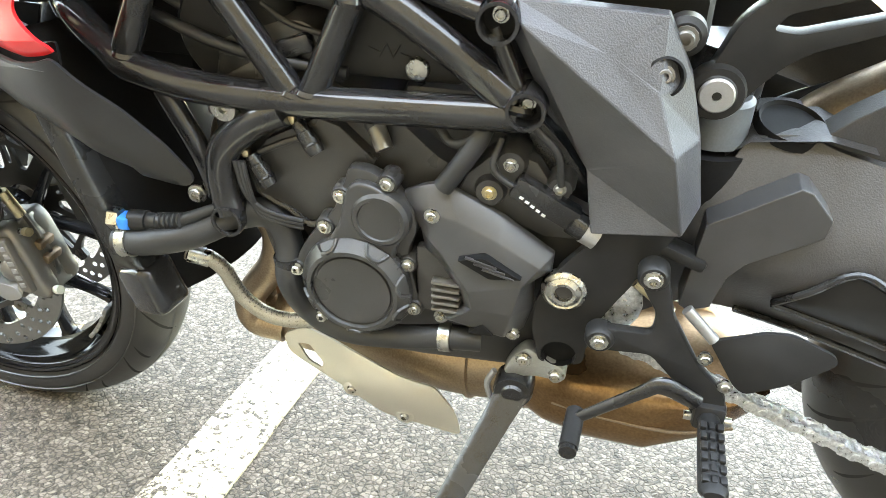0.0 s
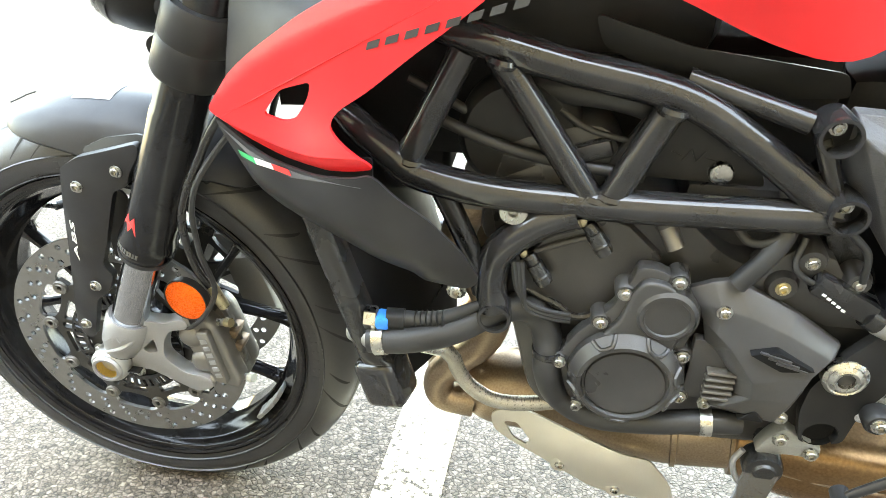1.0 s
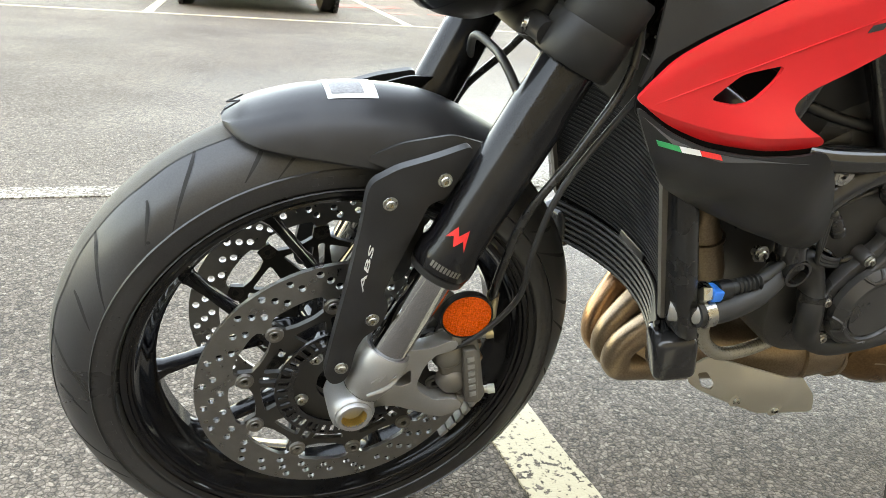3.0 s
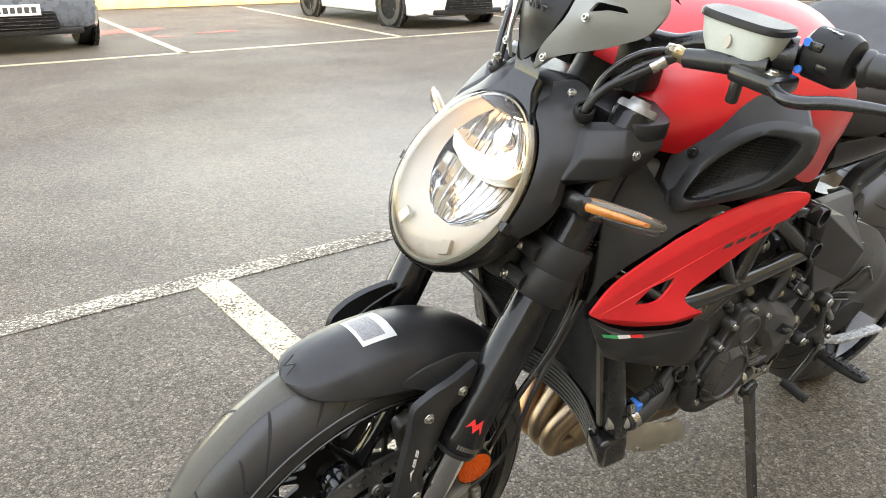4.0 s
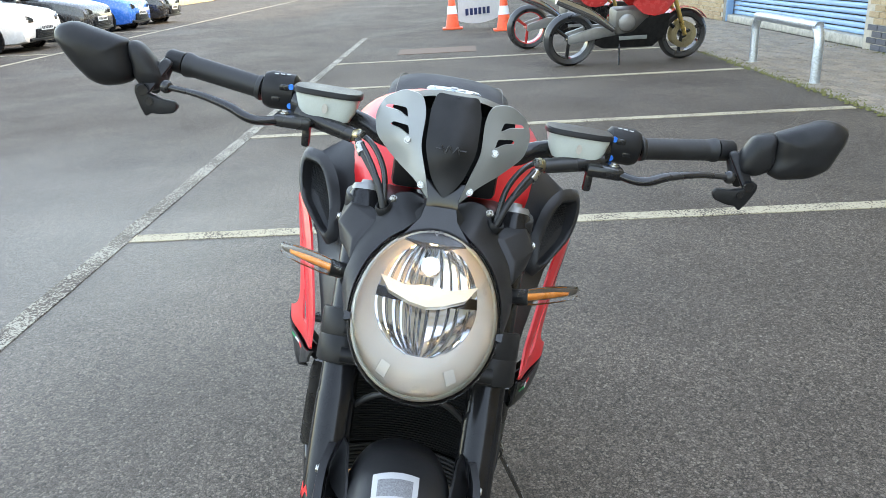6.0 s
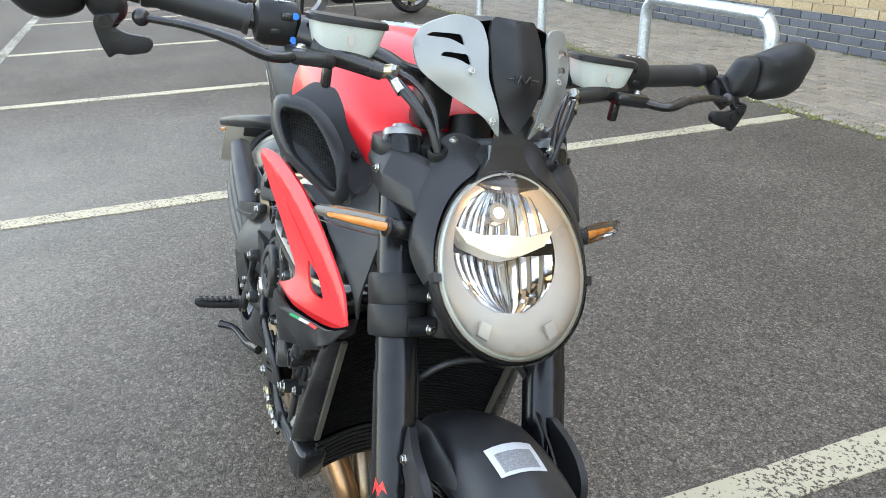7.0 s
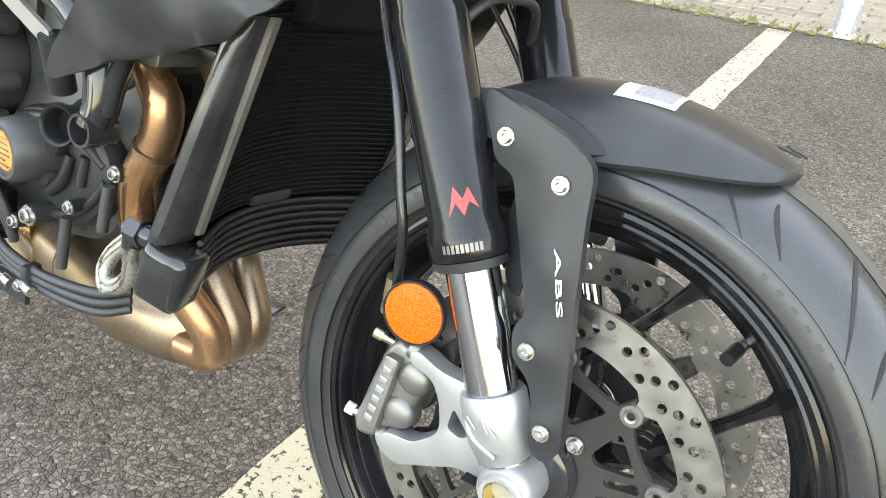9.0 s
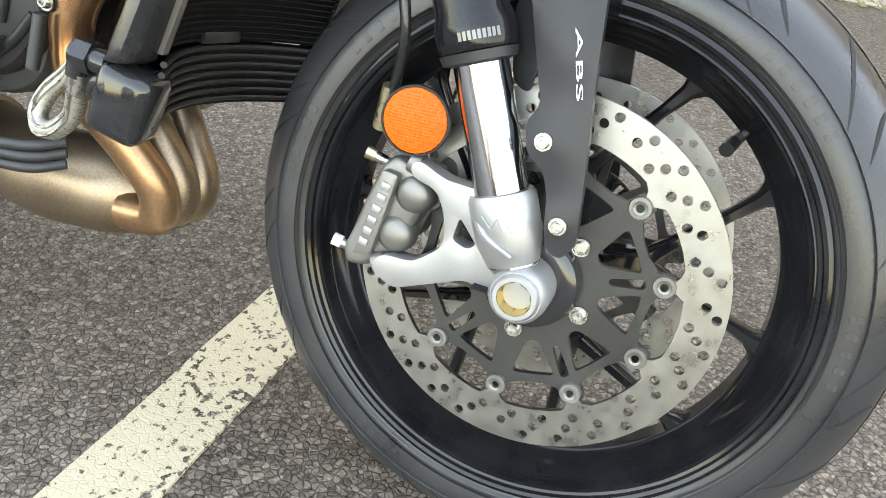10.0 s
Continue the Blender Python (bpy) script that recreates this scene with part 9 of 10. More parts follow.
for x, z, r in ((0.222, 0.428, 0.013), (0.236, 0.388, 0.010), (0.300, 0.372, 0.012)):
    part("casting_boss", lathe([(0.0, 0.008), (r * 0.8, 0.008), (r, 0.003), (r * 1.1, -0.02), (0, -0.02)], (x, 0.118, z), (0, 1, 0), 20), M_BLACK, wp)
for x, y, z, r in ((0.270, 0.140, 0.330, 0.0070), (0.242, 0.140, 0.345, 0.0100), (0.184, 0.132, 0.371, 0.0065), (0.130, 0.118, 0.421, 0.0075)):
    part("bolt_boss", rod((x, y - 0.040, z), (x, y - 0.001, z), r * 1.25, 16), M_BLACK, wp)
    bolt(wp, (x, y, z), r, (0, 1, 0))
BK = [(0.444, 0.356), (0.446, 0.303), (0.416, 0.266), (0.330, 0.296), (0.292, 0.322), (0.290, 0.338), (0.304, 0.349), (0.353, 0.334), (0.362, 0.350), (0.368, 0.374), (0.400, 0.380)]
lb_ = part("lower_bracket", prism(fillet(BK, 0.006, 3), 0.136, 0.141, 0.001, holes=[fillet([(0.408, 0.299), (0.358, 0.319), (0.359, 0.324), (0.409, 0.304)], 0.002, 2), fillet([(0.401, 0.289), (0.346, 0.311), (0.347, 0.316), (0.402, 0.294)], 0.002, 2)]), M_BLACK, bike, "slotted black bracket")
part("bracket_back", block((0.13, 0.02, 0.06), (0.375, 0.118, 0.320), 0.006), M_MESH_SHADE, lb_)
part("grey_tab", block((0.022, 0.003, 0.016), (0.428, 0.143, 0.348), 0.002), M_CALIPER, lb_)
for x, y, z, r in ((0.339, 0.148, 0.372, 0.0110), (0.368, 0.148, 0.347, 0.0095), (0.424, 0.143, 0.274, 0.0095)):
    part("bolt_boss", rod((x, y - 0.04, z), (x, y - 0.001, z), r * 1.2, 16), M_BLACK, lb_)
    bolt(lb_, (x, y, z), r, (0, 1, 0))
st2 = part("stand_switch_strip", loft([[(x, y, z + 0.013), (x, y + 0.006, z + 0.012), (x, y + 0.006, z - 0.012), (x, y, z - 0.013)] for x, y, z in ((0.400, 0.130, 0.262), (0.330, 0.134, 0.250), (0.250, 0.134, 0.246))]), M_BLACK, bike, "black strip with gold-plated unions", smooth=20)
for x, z, m_ in ((0.361, 0.265, M_BRASS), (0.345, 0.260, M_BOLT), (0.310, 0.256, M_BRASS), (0.290, 0.256, M_BOLT), (0.251, 0.260, M_BOLT)):
    part("union", rod((x, 0.142, z), (x - 0.018, 0.143, z - 0.003), 0.0062, 10), m_, st2)
    bolt(st2, (x, 0.147, z), 0.0062, (0, 1, 0), m_)
for k in range(2):
    part("cable", tube([(0.450, 0.150, 0.440 - 0.004 * k), (0.436, 0.156, 0.426 - 0.005 * k), (0.406, 0.158, 0.411 - 0.007 * k), (0.348, 0.157, 0.398 - 0.009 * k), (0.314 + 0.008 * k, 0.155, 0.387 - 0.012 * k), (0.293 + 0.010 * k, 0.150, 0.371 - 0.006 * k), (0.280 + 0.010 * k, 0.140, 0.335), (0.285, 0.130, 0.300)], 0.0052, 10, smooth=5), M_HOSE, bike)
part("cable_clip", block((0.016, 0.016, 0.024), (0.398, 0.159, 0.406), 0.004), M_BLACK, bike)
for k in range(3):
    part("wiring", tube([(0.380, 0.120, 0.320), (0.320, 0.134, 0.300 - 0.006 * k), (0.285, 0.134, 0.284 - 0.007 * k), (0.225, 0.130, 0.276 - 0.009 * k), (0.150, 0.122, 0.282 - 0.011 * k), (0.120, 0.10, 0.290 - 0.011 * k)], 0.0056, 10, smooth=5), M_HOSE, bike)
part("wiring_clip", block((0.012, 0.022, 0.030), (0.250, 0.132, 0.268), 0.004), M_BLACK, bike)
for x, z, h_ in ((0.196, 0.325, 0.060), (0.128, 0.385, 0.05), (0.335, 0.395, 0.05)):
    part("hanging_cable", rod((x, 0.126, z + h_ / 2), (x + 0.006, 0.128, z - h_ / 2), 0.0062, 10), M_HOSE, bike)
part("brake_pedal", tube([(0.46, 0.150, 0.30), (0.52, 0.165, 0.285), (0.58, 0.185, 0.290), (0.60, 0.215, 0.292)], [0.009, 0.008, 0.007, 0.009], 12), M_SATIN, bike, "black brake pedal")
part("inner_hugger", panel(fillet([(0.7555, 0.630), (0.7014, 0.6688), (0.6552, 0.6809), (0.5987, 0.6691), (0.5737, 0.651), (0.5779, 0.6067), (0.5931, 0.588), (0.7396, 0.5437)], 0.02, 4), tps([(0.755, 0.63, 0.110), (0.70, 0.669, 0.108), (0.60, 0.669, 0.110), (0.574, 0.65, 0.112), (0.593, 0.588, 0.122), (0.74, 0.544, 0.124), (0.66, 0.62, 0.142)]), -0.004, 0.014), M_SWING, bike, "rounded dark inner mudguard", smooth=50)

# exhaust: three headers, collector, silencer
EXY = (0.095, 0.025, -0.045)
ex = part("collector", tube([(0.080, 0.012, 0.224), (0.110, 0.012, 0.223), (0.160, 0.016, 0.221), (0.230, 0.014, 0.215), (0.330, -0.01, 0.215), (0.42, -0.02, 0.225)], [0.030, 0.048, 0.054, 0.053, 0.050, 0.046], 28), M_EXHAUST, bike, "heat-tinted steel exhaust collector")
M_COPPER = mat("copper_tinted_steel", (0.33, 0.15, 0.065), 0.30, 0.85, col2=(0.42, 0.27, 0.16), scale=7, fine=300, rvar=0.08, bump=0.03)
for k, y in enumerate(EXY):
    if k == 0:
        run = [(0.125, y, 0.545), (0.104, y, 0.522), (0.090, y, 0.497), (0.096, y, 0.462), (0.118, y, 0.422), (0.124, y * 0.98, 0.388), (0.114, y * 0.92 + 0.002, 0.345)]
    else:
        run = [(0.100, y, 0.545), (0.078, y, 0.515), (0.074, y, 0.480), (0.100, y, 0.430), (0.118, y * 0.97, 0.385), (0.104, y * 0.86 + 0.002, 0.335)]
    run += [(0.070, y * 0.64 + 0.006, 0.288), (0.048, y * 0.50 + 0.006, 0.252), (0.054, y * 0.42 + 0.004, 0.220), (0.095, y * 0.38 + 0.004, 0.213)]
    part("header_pipe", tube(run, [0.020] * (len(run) - 2) + [0.021, 0.022], 22, smooth=6), M_COPPER if k == 0 else M_EXHAUST, ex)
    part("pipe_band", lathe([(0.0205, -0.003), (0.0235, -0.002), (0.0235, 0.002), (0.0205, 0.003)], (0.092 if k else 0.101, y, 0.447 if k else 0.452), (0.4, 0, -1), 24, closed=True), M_EXHAUST, ex)
    part("flange", prism(roundrect(0.095, 0.548, 0.050, 0.016, 0.006), y - 0.026, y + 0.026, 0.002), M_CALIPER, ex)
cat = part("catalyst_box", loft([spline([(x, yc, zt), (x, yc + w_, zt - 0.012), (x, yc + w_ * 1.05, (zt + zb) / 2), (x, yc + w_ * 0.85, zb + 0.006), (x, yc, zb), (x, yc - w_ * 0.85, zb + 0.006), (x, yc - w_ * 1.05, (zt + zb) / 2), (x, yc - w_, zt - 0.012)], 3, True) for x, w_, zt, zb, yc in ((0.42, 0.044, 0.270, 0.190, -0.02), (0.45, 0.056, 0.276, 0.180, -0.02), (0.50, 0.076, 0.284, 0.172, -0.01), (0.57, 0.090, 0.288, 0.172, 0.0), (0.635, 0.084, 0.288, 0.200, 0.005), (0.68, 0.060, 0.278, 0.226, 0.01), (0.700, 0.036, 0.266, 0.245, 0.01))]), mat("amber_heat_tinted_steel", (0.14, 0.070, 0.030), 0.30, 0.85, col2=(0.32, 0.20, 0.10), scale=6, fine=300, rvar=0.08, bump=0.03), bike, "golden brown catalyst box")
part("seam", tube([(0.46, -0.080, 0.228), (0.52, -0.090, 0.228), (0.60, -0.094, 0.230), (0.66, -0.078, 0.236)], 0.0022, 8), M_EXHAUST, cat)
for x in (0.355, 0.425):
    part("joint_band", lathe([(0.046, -0.005), (0.0525, -0.003), (0.0525, 0.003), (0.046, 0.005)], (x, -0.015, 0.219), (1, -0.1, 0.1), 32, closed=True), M_EXHAUST, ex)
SK = [(0.1225, 0.2565), (0.1507, 0.2663), (0.1919, 0.2582), (0.2332, 0.2479), (0.2829, 0.2346), (0.3202, 0.2247), (0.3494, 0.1924), (0.357, 0.1629), (0.3014, 0.1606), (0.2587, 0.1689), (0.1977, 0.1907), (0.1498, 0.2149), (0.1279, 0.2308)]
dsk = tps([(0.1225, 0.2565, -0.074), (0.15, 0.267, -0.068), (0.233, 0.248, -0.084), (0.32, 0.2247, -0.088), (0.355, 0.165, -0.098), (0.30, 0.161, -0.090), (0.20, 0.19, -0.080), (0.128, 0.231, -0.076), (0.22, 0.222, -0.093), (0.29, 0.200, -0.101)])
sk = part("heat_shield", panel(fillet(SK, 0.009, 4), dsk, 0.003, 0.009, holes=[fillet([(0.1397, 0.2448), (0.1562, 0.2445), (0.1743, 0.2222), (0.1709, 0.212), (0.1536, 0.2205)], 0.004, 3)]), M_SHIELD, bike, "bead-blasted steel exhaust heat shield")
for x, z in ((0.2139, 0.1966), (0.2844, 0.1758)):
    part("shield_dimple", lathe([(0.0, 0.0005), (0.009, 0.0012), (0.012, 0.0)], (x, dsk(x, z) - 0.0008, z), (0, -1, 0), 24), M_SHIELD, sk)
    bolt(sk, (x, dsk(x, z) - 0.002, z), 0.0052, (0, -1, 0))
sp_ = [(0.74, 0.03, 0.235), (0.80, 0.10, 0.26), (0.80, 0.135, 0.34), (0.74, 0.145, 0.42)]
part("rising_pipe", tube(sp_, 0.024, 20), M_SWING, bike, "exhaust pipe rising on the far side")
for k in range(3):
    part("silencer", tube([(0.745, 0.125 + 0.004 * k, 0.38 + 0.030 * k), (0.80, 0.140, 0.42 + 0.040 * k), (0.90, 0.148, 0.46 + 0.050 * k), (0.99, 0.150, 0.50 + 0.052 * k)], [0.022, 0.027, 0.028, 0.025], 18), M_SWING, bike, "dark slash-cut organ-pipe silencer")
part("side_silencer", panel(fillet([(0.8409, 0.446), (0.8034, 0.4847), (0.6752, 0.5209), (0.5711, 0.548), (0.5456, 0.5072), (0.5383, 0.4703), (0.5988, 0.423), (0.6602, 0.3577), (0.6998, 0.3257), (0.7554, 0.3387), (0.8274, 0.3936)], 0.018, 4), tps([(0.84, 0.446, 0.142), (0.80, 0.485, 0.140), (0.675, 0.521, 0.140), (0.56, 0.54, 0.126), (0.54, 0.47, 0.120), (0.60, 0.423, 0.140), (0.70, 0.326, 0.140), (0.83, 0.394, 0.142), (0.70, 0.44, 0.180), (0.66, 0.50, 0.160), (0.76, 0.42, 0.172)]), -0.004, 0.016), M_SWING, bike, "rounded dark silencer body", smooth=50)
arm_ = part("silencer_bracket", prism(fillet([(0.935, 0.478), (0.936, 0.449), (0.768, 0.4949), (0.5834, 0.5463), (0.520, 0.585), (0.5265, 0.6025), (0.5636, 0.5926), (0.7287, 0.5395)], 0.006), 0.150, 0.166, 0.003), M_BLACK, bike, "forged black silencer bracket")
part("bracket_rib", prism(fillet([(0.86, 0.482), (0.70, 0.524), (0.60, 0.556), (0.60, 0.550), (0.70, 0.517), (0.86, 0.475)], 0.002), 0.164, 0.169, 0.001), M_SWING, arm_)
for x, z in ((0.918, 0.464), (0.545, 0.584)):
    bolt(arm_, (x, 0.1675, z), 0.008, (0, 1, 0))
hg = part("rear_hugger", panel(fillet([(1.06, 0.52), (0.9733, 0.5688), (0.9051, 0.576), (0.8266, 0.5646), (0.7723, 0.5513), (0.7524, 0.5405), (0.8122, 0.510), (1.02, 0.450)], 0.016, 4), tps([(1.06, 0.52, 0.112), (0.97, 0.569, 0.108), (0.83, 0.565, 0.112), (0.755, 0.54, 0.114), (0.81, 0.51, 0.130), (1.02, 0.45, 0.130), (0.90, 0.53, 0.140)]), -0.004, 0.016), M_SWING, bike, "smooth dark rear hugger", smooth=50)
bolt(hg, (0.790, 0.130, 0.546), 0.0075, (0, 1, 0.3))
fit_ = part("line_fitting", rod((0.030, 0.146, 0.388), (0.064, 0.150, 0.392), 0.0115, 16), M_GLOSS, bike, "black elbow fitting on the oil cooler")
part("fitting_nut", lathe([(0.0, -0.008), (0.0150, -0.008), (0.0150, 0.008), (0.0, 0.008)], (0.052, 0.1485, 0.391), (1, 0.1, 0.1), 6), M_GLOSS, fit_, smooth=0)
part("fitting_leg", rod((0.058, 0.150, 0.394), (0.062, 0.148, 0.372), 0.0100, 14), M_GLOSS, fit_)
shd = part("side_shield", prism(fillet([(0.660, 0.290), (0.5416, 0.324), (0.4349, 0.346), (0.3623, 0.318), (0.282, 0.288), (0.286, 0.262), (0.3744, 0.240), (0.4696, 0.2523), (0.5734, 0.2657), (0.650, 0.276)], 0.012, 3), 0.106, 0.112, 0.002), M_TAN, bike, "tan exhaust heat shield plate")
part("shield_fold", tube([(0.640, 0.113, 0.281), (0.56, 0.114, 0.290), (0.46, 0.114, 0.300), (0.36, 0.113, 0.292)], 0.0022, 8), M_EXHAUST, shd)
inr = part("silencer_shield", panel(fillet([(0.628, 0.512), (0.640, 0.530), (0.672, 0.548), (0.757, 0.580), (0.80, 0.592), (0.80, 0.540), (0.745, 0.520), (0.706, 0.500), (0.650, 0.496)], 0.008, 3), tps([(0.628, 0.512, 0.106), (0.757, 0.58, 0.112), (0.80, 0.54, 0.118), (0.70, 0.53, 0.122), (0.65, 0.50, 0.112)]), 0.003, 0.016), M_TAN, bike, "bronze-tinted steel silencer shield")
part("shield_rim", tube([(0.630, 0.104, 0.518), (0.645, 0.106, 0.538), (0.675, 0.108, 0.556), (0.757, 0.110, 0.588), (0.80, 0.112, 0.600)], 0.007, 10), M_BLACK, inr)
bolt(inr, (0.712, 0.108, 0.548), 0.006, (0, -1, 0))
# braided oil line
for s in (-1, 1):
    ln = [(0.045, -0.118, 0.392), (0.066, -0.112, 0.384), (0.079, -0.107, 0.366), (0.084, -0.105, 0.349), (0.097, -0.105, 0.328), (0.120, -0.105, 0.311), (0.146, -0.104, 0.306), (0.180, -0.102, 0.310), (0.215, -0.098, 0.318)] if s < 0 else [(0.060, 0.147, 0.376), (0.066, 0.144, 0.356), (0.076, 0.139, 0.332), (0.096, 0.138, 0.314), (0.114, 0.136, 0.312), (0.122, 0.132, 0.324), (0.114, 0.128, 0.344), (0.098, 0.124, 0.362), (0.086, 0.118, 0.380)]
    bl = part("oil_line", tube(ln, 0.0090, 16, smooth=8), mat("braided_steel", (0.36, 0.345, 0.30), 0.42, 0.8, scale=700, fine=2200, var=0.15, bump=0.4), bike, "braided steel oil line")
    P = spline(ln, 14)
    for k in range(0, len(P) - 1, 2):
        d = Vector(P[k + 1]) - Vector(P[k])
        part("braid_ring", lathe([(0.0088, -0.0012), (0.0093, 0.0), (0.0088, 0.0012)], P[k], d + Vector((0, 0.0006 * (1 if k % 4 else -1), 0)), 12, closed=True), M_CALIPER, bl)
    part("line_end", rod(ln[0], ln[1], 0.0105, 14), M_BOLT, bl)
    if s > 0:
        for k in range(2):
            part("braid_strand", tube([(x, y + 0.009, z + 0.004 - 0.008 * k) for x, y, z in ln], 0.0016, 6, smooth=8), M_BOLT, bl)
        part("line_elbow", tube([(0.020, s * 0.140, 0.372), (0.038, s * 0.142, 0.372), (0.048, s * 0.138, 0.358)], 0.0125, 14), M_SATIN, bl)

# ---- swingarm, chain, rests, stand
SW = [(0.470, 0.400), (0.500, 0.480), (0.560, 0.520), (0.585, 0.565), (0.6005, 0.592), (0.645, 0.597), (0.668, 0.587), (0.706, 0.580), (0.760, 0.562), (0.900, 0.480), (1.050, 0.390), (1.110, 0.330), (1.090, 0.260), (1.020, 0.250), (0.900, 0.320), (0.762, 0.386), (0.694, 0.404), (0.620, 0.418), (0.570, 0.420), (0.520, 0.380)]
dsw = tps([(0.47, 0.40, -0.105), (0.50, 0.48, -0.105), (0.648, 0.574, -0.105), (0.70, 0.585, -0.100), (0.90, 0.48, -0.110), (1.1, 0.33, -0.11), (0.9, 0.32, -0.11), (0.76, 0.39, -0.110), (0.62, 0.42, -0.105), (0.62, 0.49, -0.142), (0.72, 0.50, -0.148), (0.85, 0.43, -0.140), (1.0, 0.33, -0.13)])
swg = part("swingarm", panel(fillet(SW, 0.02, 4), dsw, 0.085, 0.020), M_SWING, bike, "grained black single-sided swingarm", smooth=50)
part("swingarm_pad", chamfered([(0.5741, 0.5301), (0.6395, 0.5737), (0.6487, 0.5709), (0.6696, 0.5478), (0.6676, 0.5312), (0.6133, 0.4963), (0.6005, 0.4790), (0.5925, 0.4461), (0.5740, 0.4392), (0.5657, 0.4441)], -0.118, -0.143, -0.149, 0.006), M_COVERBLACK, swg, "raised smooth pad", smooth=0)
# darker panel laid on the arm, its colour the shade of a recess
part("swingarm_recess_shade", panel(fillet([(0.650, 0.447), (0.6945, 0.4970), (0.7073, 0.4985), (0.7272, 0.4870), (0.80, 0.435), (0.79, 0.405)], 0.008, 4), lambda x, z: dsw(x, z) - 0.003, 0.006, 0.014), M_BLACK, swg)
for p in ([(0.6470, 0.4500), (0.6700, 0.4760), (0.6925, 0.4990), (0.7080, 0.5020), (0.7290, 0.4910), (0.80, 0.440)], [(0.6470, 0.4480), (0.72, 0.4270), (0.79, 0.4020)], [(0.620, 0.4220), (0.68, 0.4120), (0.79, 0.3800)]):
    part("swingarm_rib", tube([(x, dsw(x, z) - 0.004, z) for x, z in p], 0.0035, 8, smooth=4), M_SATIN, swg)
part("swingarm_top", loft([[(x, y, z) for x, z in ((0.565, 0.560), (0.60, 0.590), (0.66, 0.598), (0.70, 0.590))] for y in (-0.105, -0.03)], closed=False, caps=False), M_SWING, swg)
# near-black disc on the arm's top, painted shade of the shock opening
part("shock_well_shade", lathe([(0.0, 0.0), (0.026, 0.0), (0.029, 0.003), (0.031, -0.006)], (0.634, -0.074, 0.597), (0.15, -0.25, 1), 28), M_MESH_SHADE, swg, "near-black disc standing for the shaded shock opening")
part("rear_hugger", chamfered([(0.656, 0.591), (0.677, 0.612), (0.708, 0.635), (0.738, 0.594), (0.714, 0.57), (0.678, 0.578)], -0.060, -0.082, -0.090, 0.012), M_SWING, bike, "dark grey rear wheel hugger", smooth=0)
part("silencer_body", tube([(0.640, -0.012, 0.545), (0.683, -0.010, 0.575), (0.745, -0.008, 0.606)], [0.026, 0.036, 0.042], 24), M_EXHAUST, bike, "brushed steel silencer body behind the wheel arch")
shk = part("shock_absorber", rod((0.570, -0.055, 0.555), (0.575, -0.055, 0.660), 0.034, 24), M_SATIN, bike, "rear shock with a pale reservoir")
part("reservoir", lathe([(0.0, 0.042), (0.026, 0.042), (0.030, 0.038), (0.030, 0.0), (0.0, 0.0)], (0.570, -0.080, 0.580), (0.02, 0, 1), 28), mat("pale_grey_plastic", (0.085, 0.095, 0.105), 0.4, bump=0.0), shk, "pale grey reservoir cup")
part("reservoir_foot", lathe([(0.0, 0.0), (0.034, 0.0), (0.034, -0.07), (0, -0.07)], (0.570, -0.085, 0.575), (0.02, 0, 1), 28), M_MESH_SHADE, shk)
part("blue_strip", block((0.006, 0.006, 0.05), (0.604, -0.090, 0.560), 0.001), M_BLUE, shk)
# chain: outer and inner plates
bm = prism(fillet([(-0.0140, 0), (-0.008, -0.0072), (0, -0.0048), (0.008, -0.0072), (0.0140, 0), (0.008, 0.0072), (0, 0.0048), (-0.008, 0.0072)], 0.005, 3), -0.0012, 0.0012, 0.0)
M_CHAIN = mat("greased_chain_steel", (0.50, 0.51, 0.51), 0.36, 0.8, scale=200, var=0.3, bump=0.1)
CHAIN = (((0.500, 0.392), (0.60, 0.358), (0.632, 0.345), (0.72, 0.312), (0.80, 0.285), (1.00, 0.245)),)
rollers = bmesh.new()
for run in CHAIN:
    for q in spline(run, 11):
        rod((q[0], -0.148, q[1]), (q[0], -0.136, q[1]), 0.0050, 8, rollers)
chain = part("drive_chain", rollers, M_CHAIN, bike, "oiled steel drive chain")
me_l = bpy.data.meshes.new("link")
lathe([(0.0, 0.002), (0.0045, 0.002), (0.0048, 0.0), (0.0048, -0.004), (0, -0.004)], (-0.0079, 0, 0), (0, -1, 0), 8, bm)
lathe([(0.0, 0.002), (0.0045, 0.002), (0.0048, 0.0), (0.0048, -0.004), (0, -0.004)], (0.0079, 0, 0), (0, -1, 0), 8, bm)
bm.to_mesh(me_l)
bm.free()
me_l.materials.append(M_CHAIN)
me_l.shade_smooth()
me_l.set_sharp_from_angle(angle=radians(35))
for run in CHAIN:
    P = spline(run, 60)
    acc, last, flip = 0.0, None, 0
    for q in P:
        if last is not None:
            acc += math.dist(q, last)
        if last is None or acc > 0.0158:
            d = (Vector(q) - Vector(last)).normalized() if last is not None else Vector((1, -0.3))
            for y in (-0.150 + 0.0025 * flip, -0.134 - 0.0025 * flip):
                ob = new("link", me_l)
                ob.parent = chain
                ob.matrix_basis = Matrix.Translation((q[0], y, q[1])) @ Matrix.Rotation(-math.atan2(d.y, d.x), 4, "Y")
            acc, flip = 0.0, 1 - flip
        last = q
part("front_sprocket", lathe([(0.0, 0.004), (0.030, 0.004), (0.036, 0.0), (0.036, -0.006), (0, -0.006)], (0.500, -0.142, 0.430), (0, -1, 0), 17), M_CHAIN, bike)
part("chain_slider", block((0.07, 0.025, 0.012), (0.548, -0.142, 0.500), 0.004, turn=Matrix.Rotation(radians(20), 3, "Y")), M_BLACK, bike)
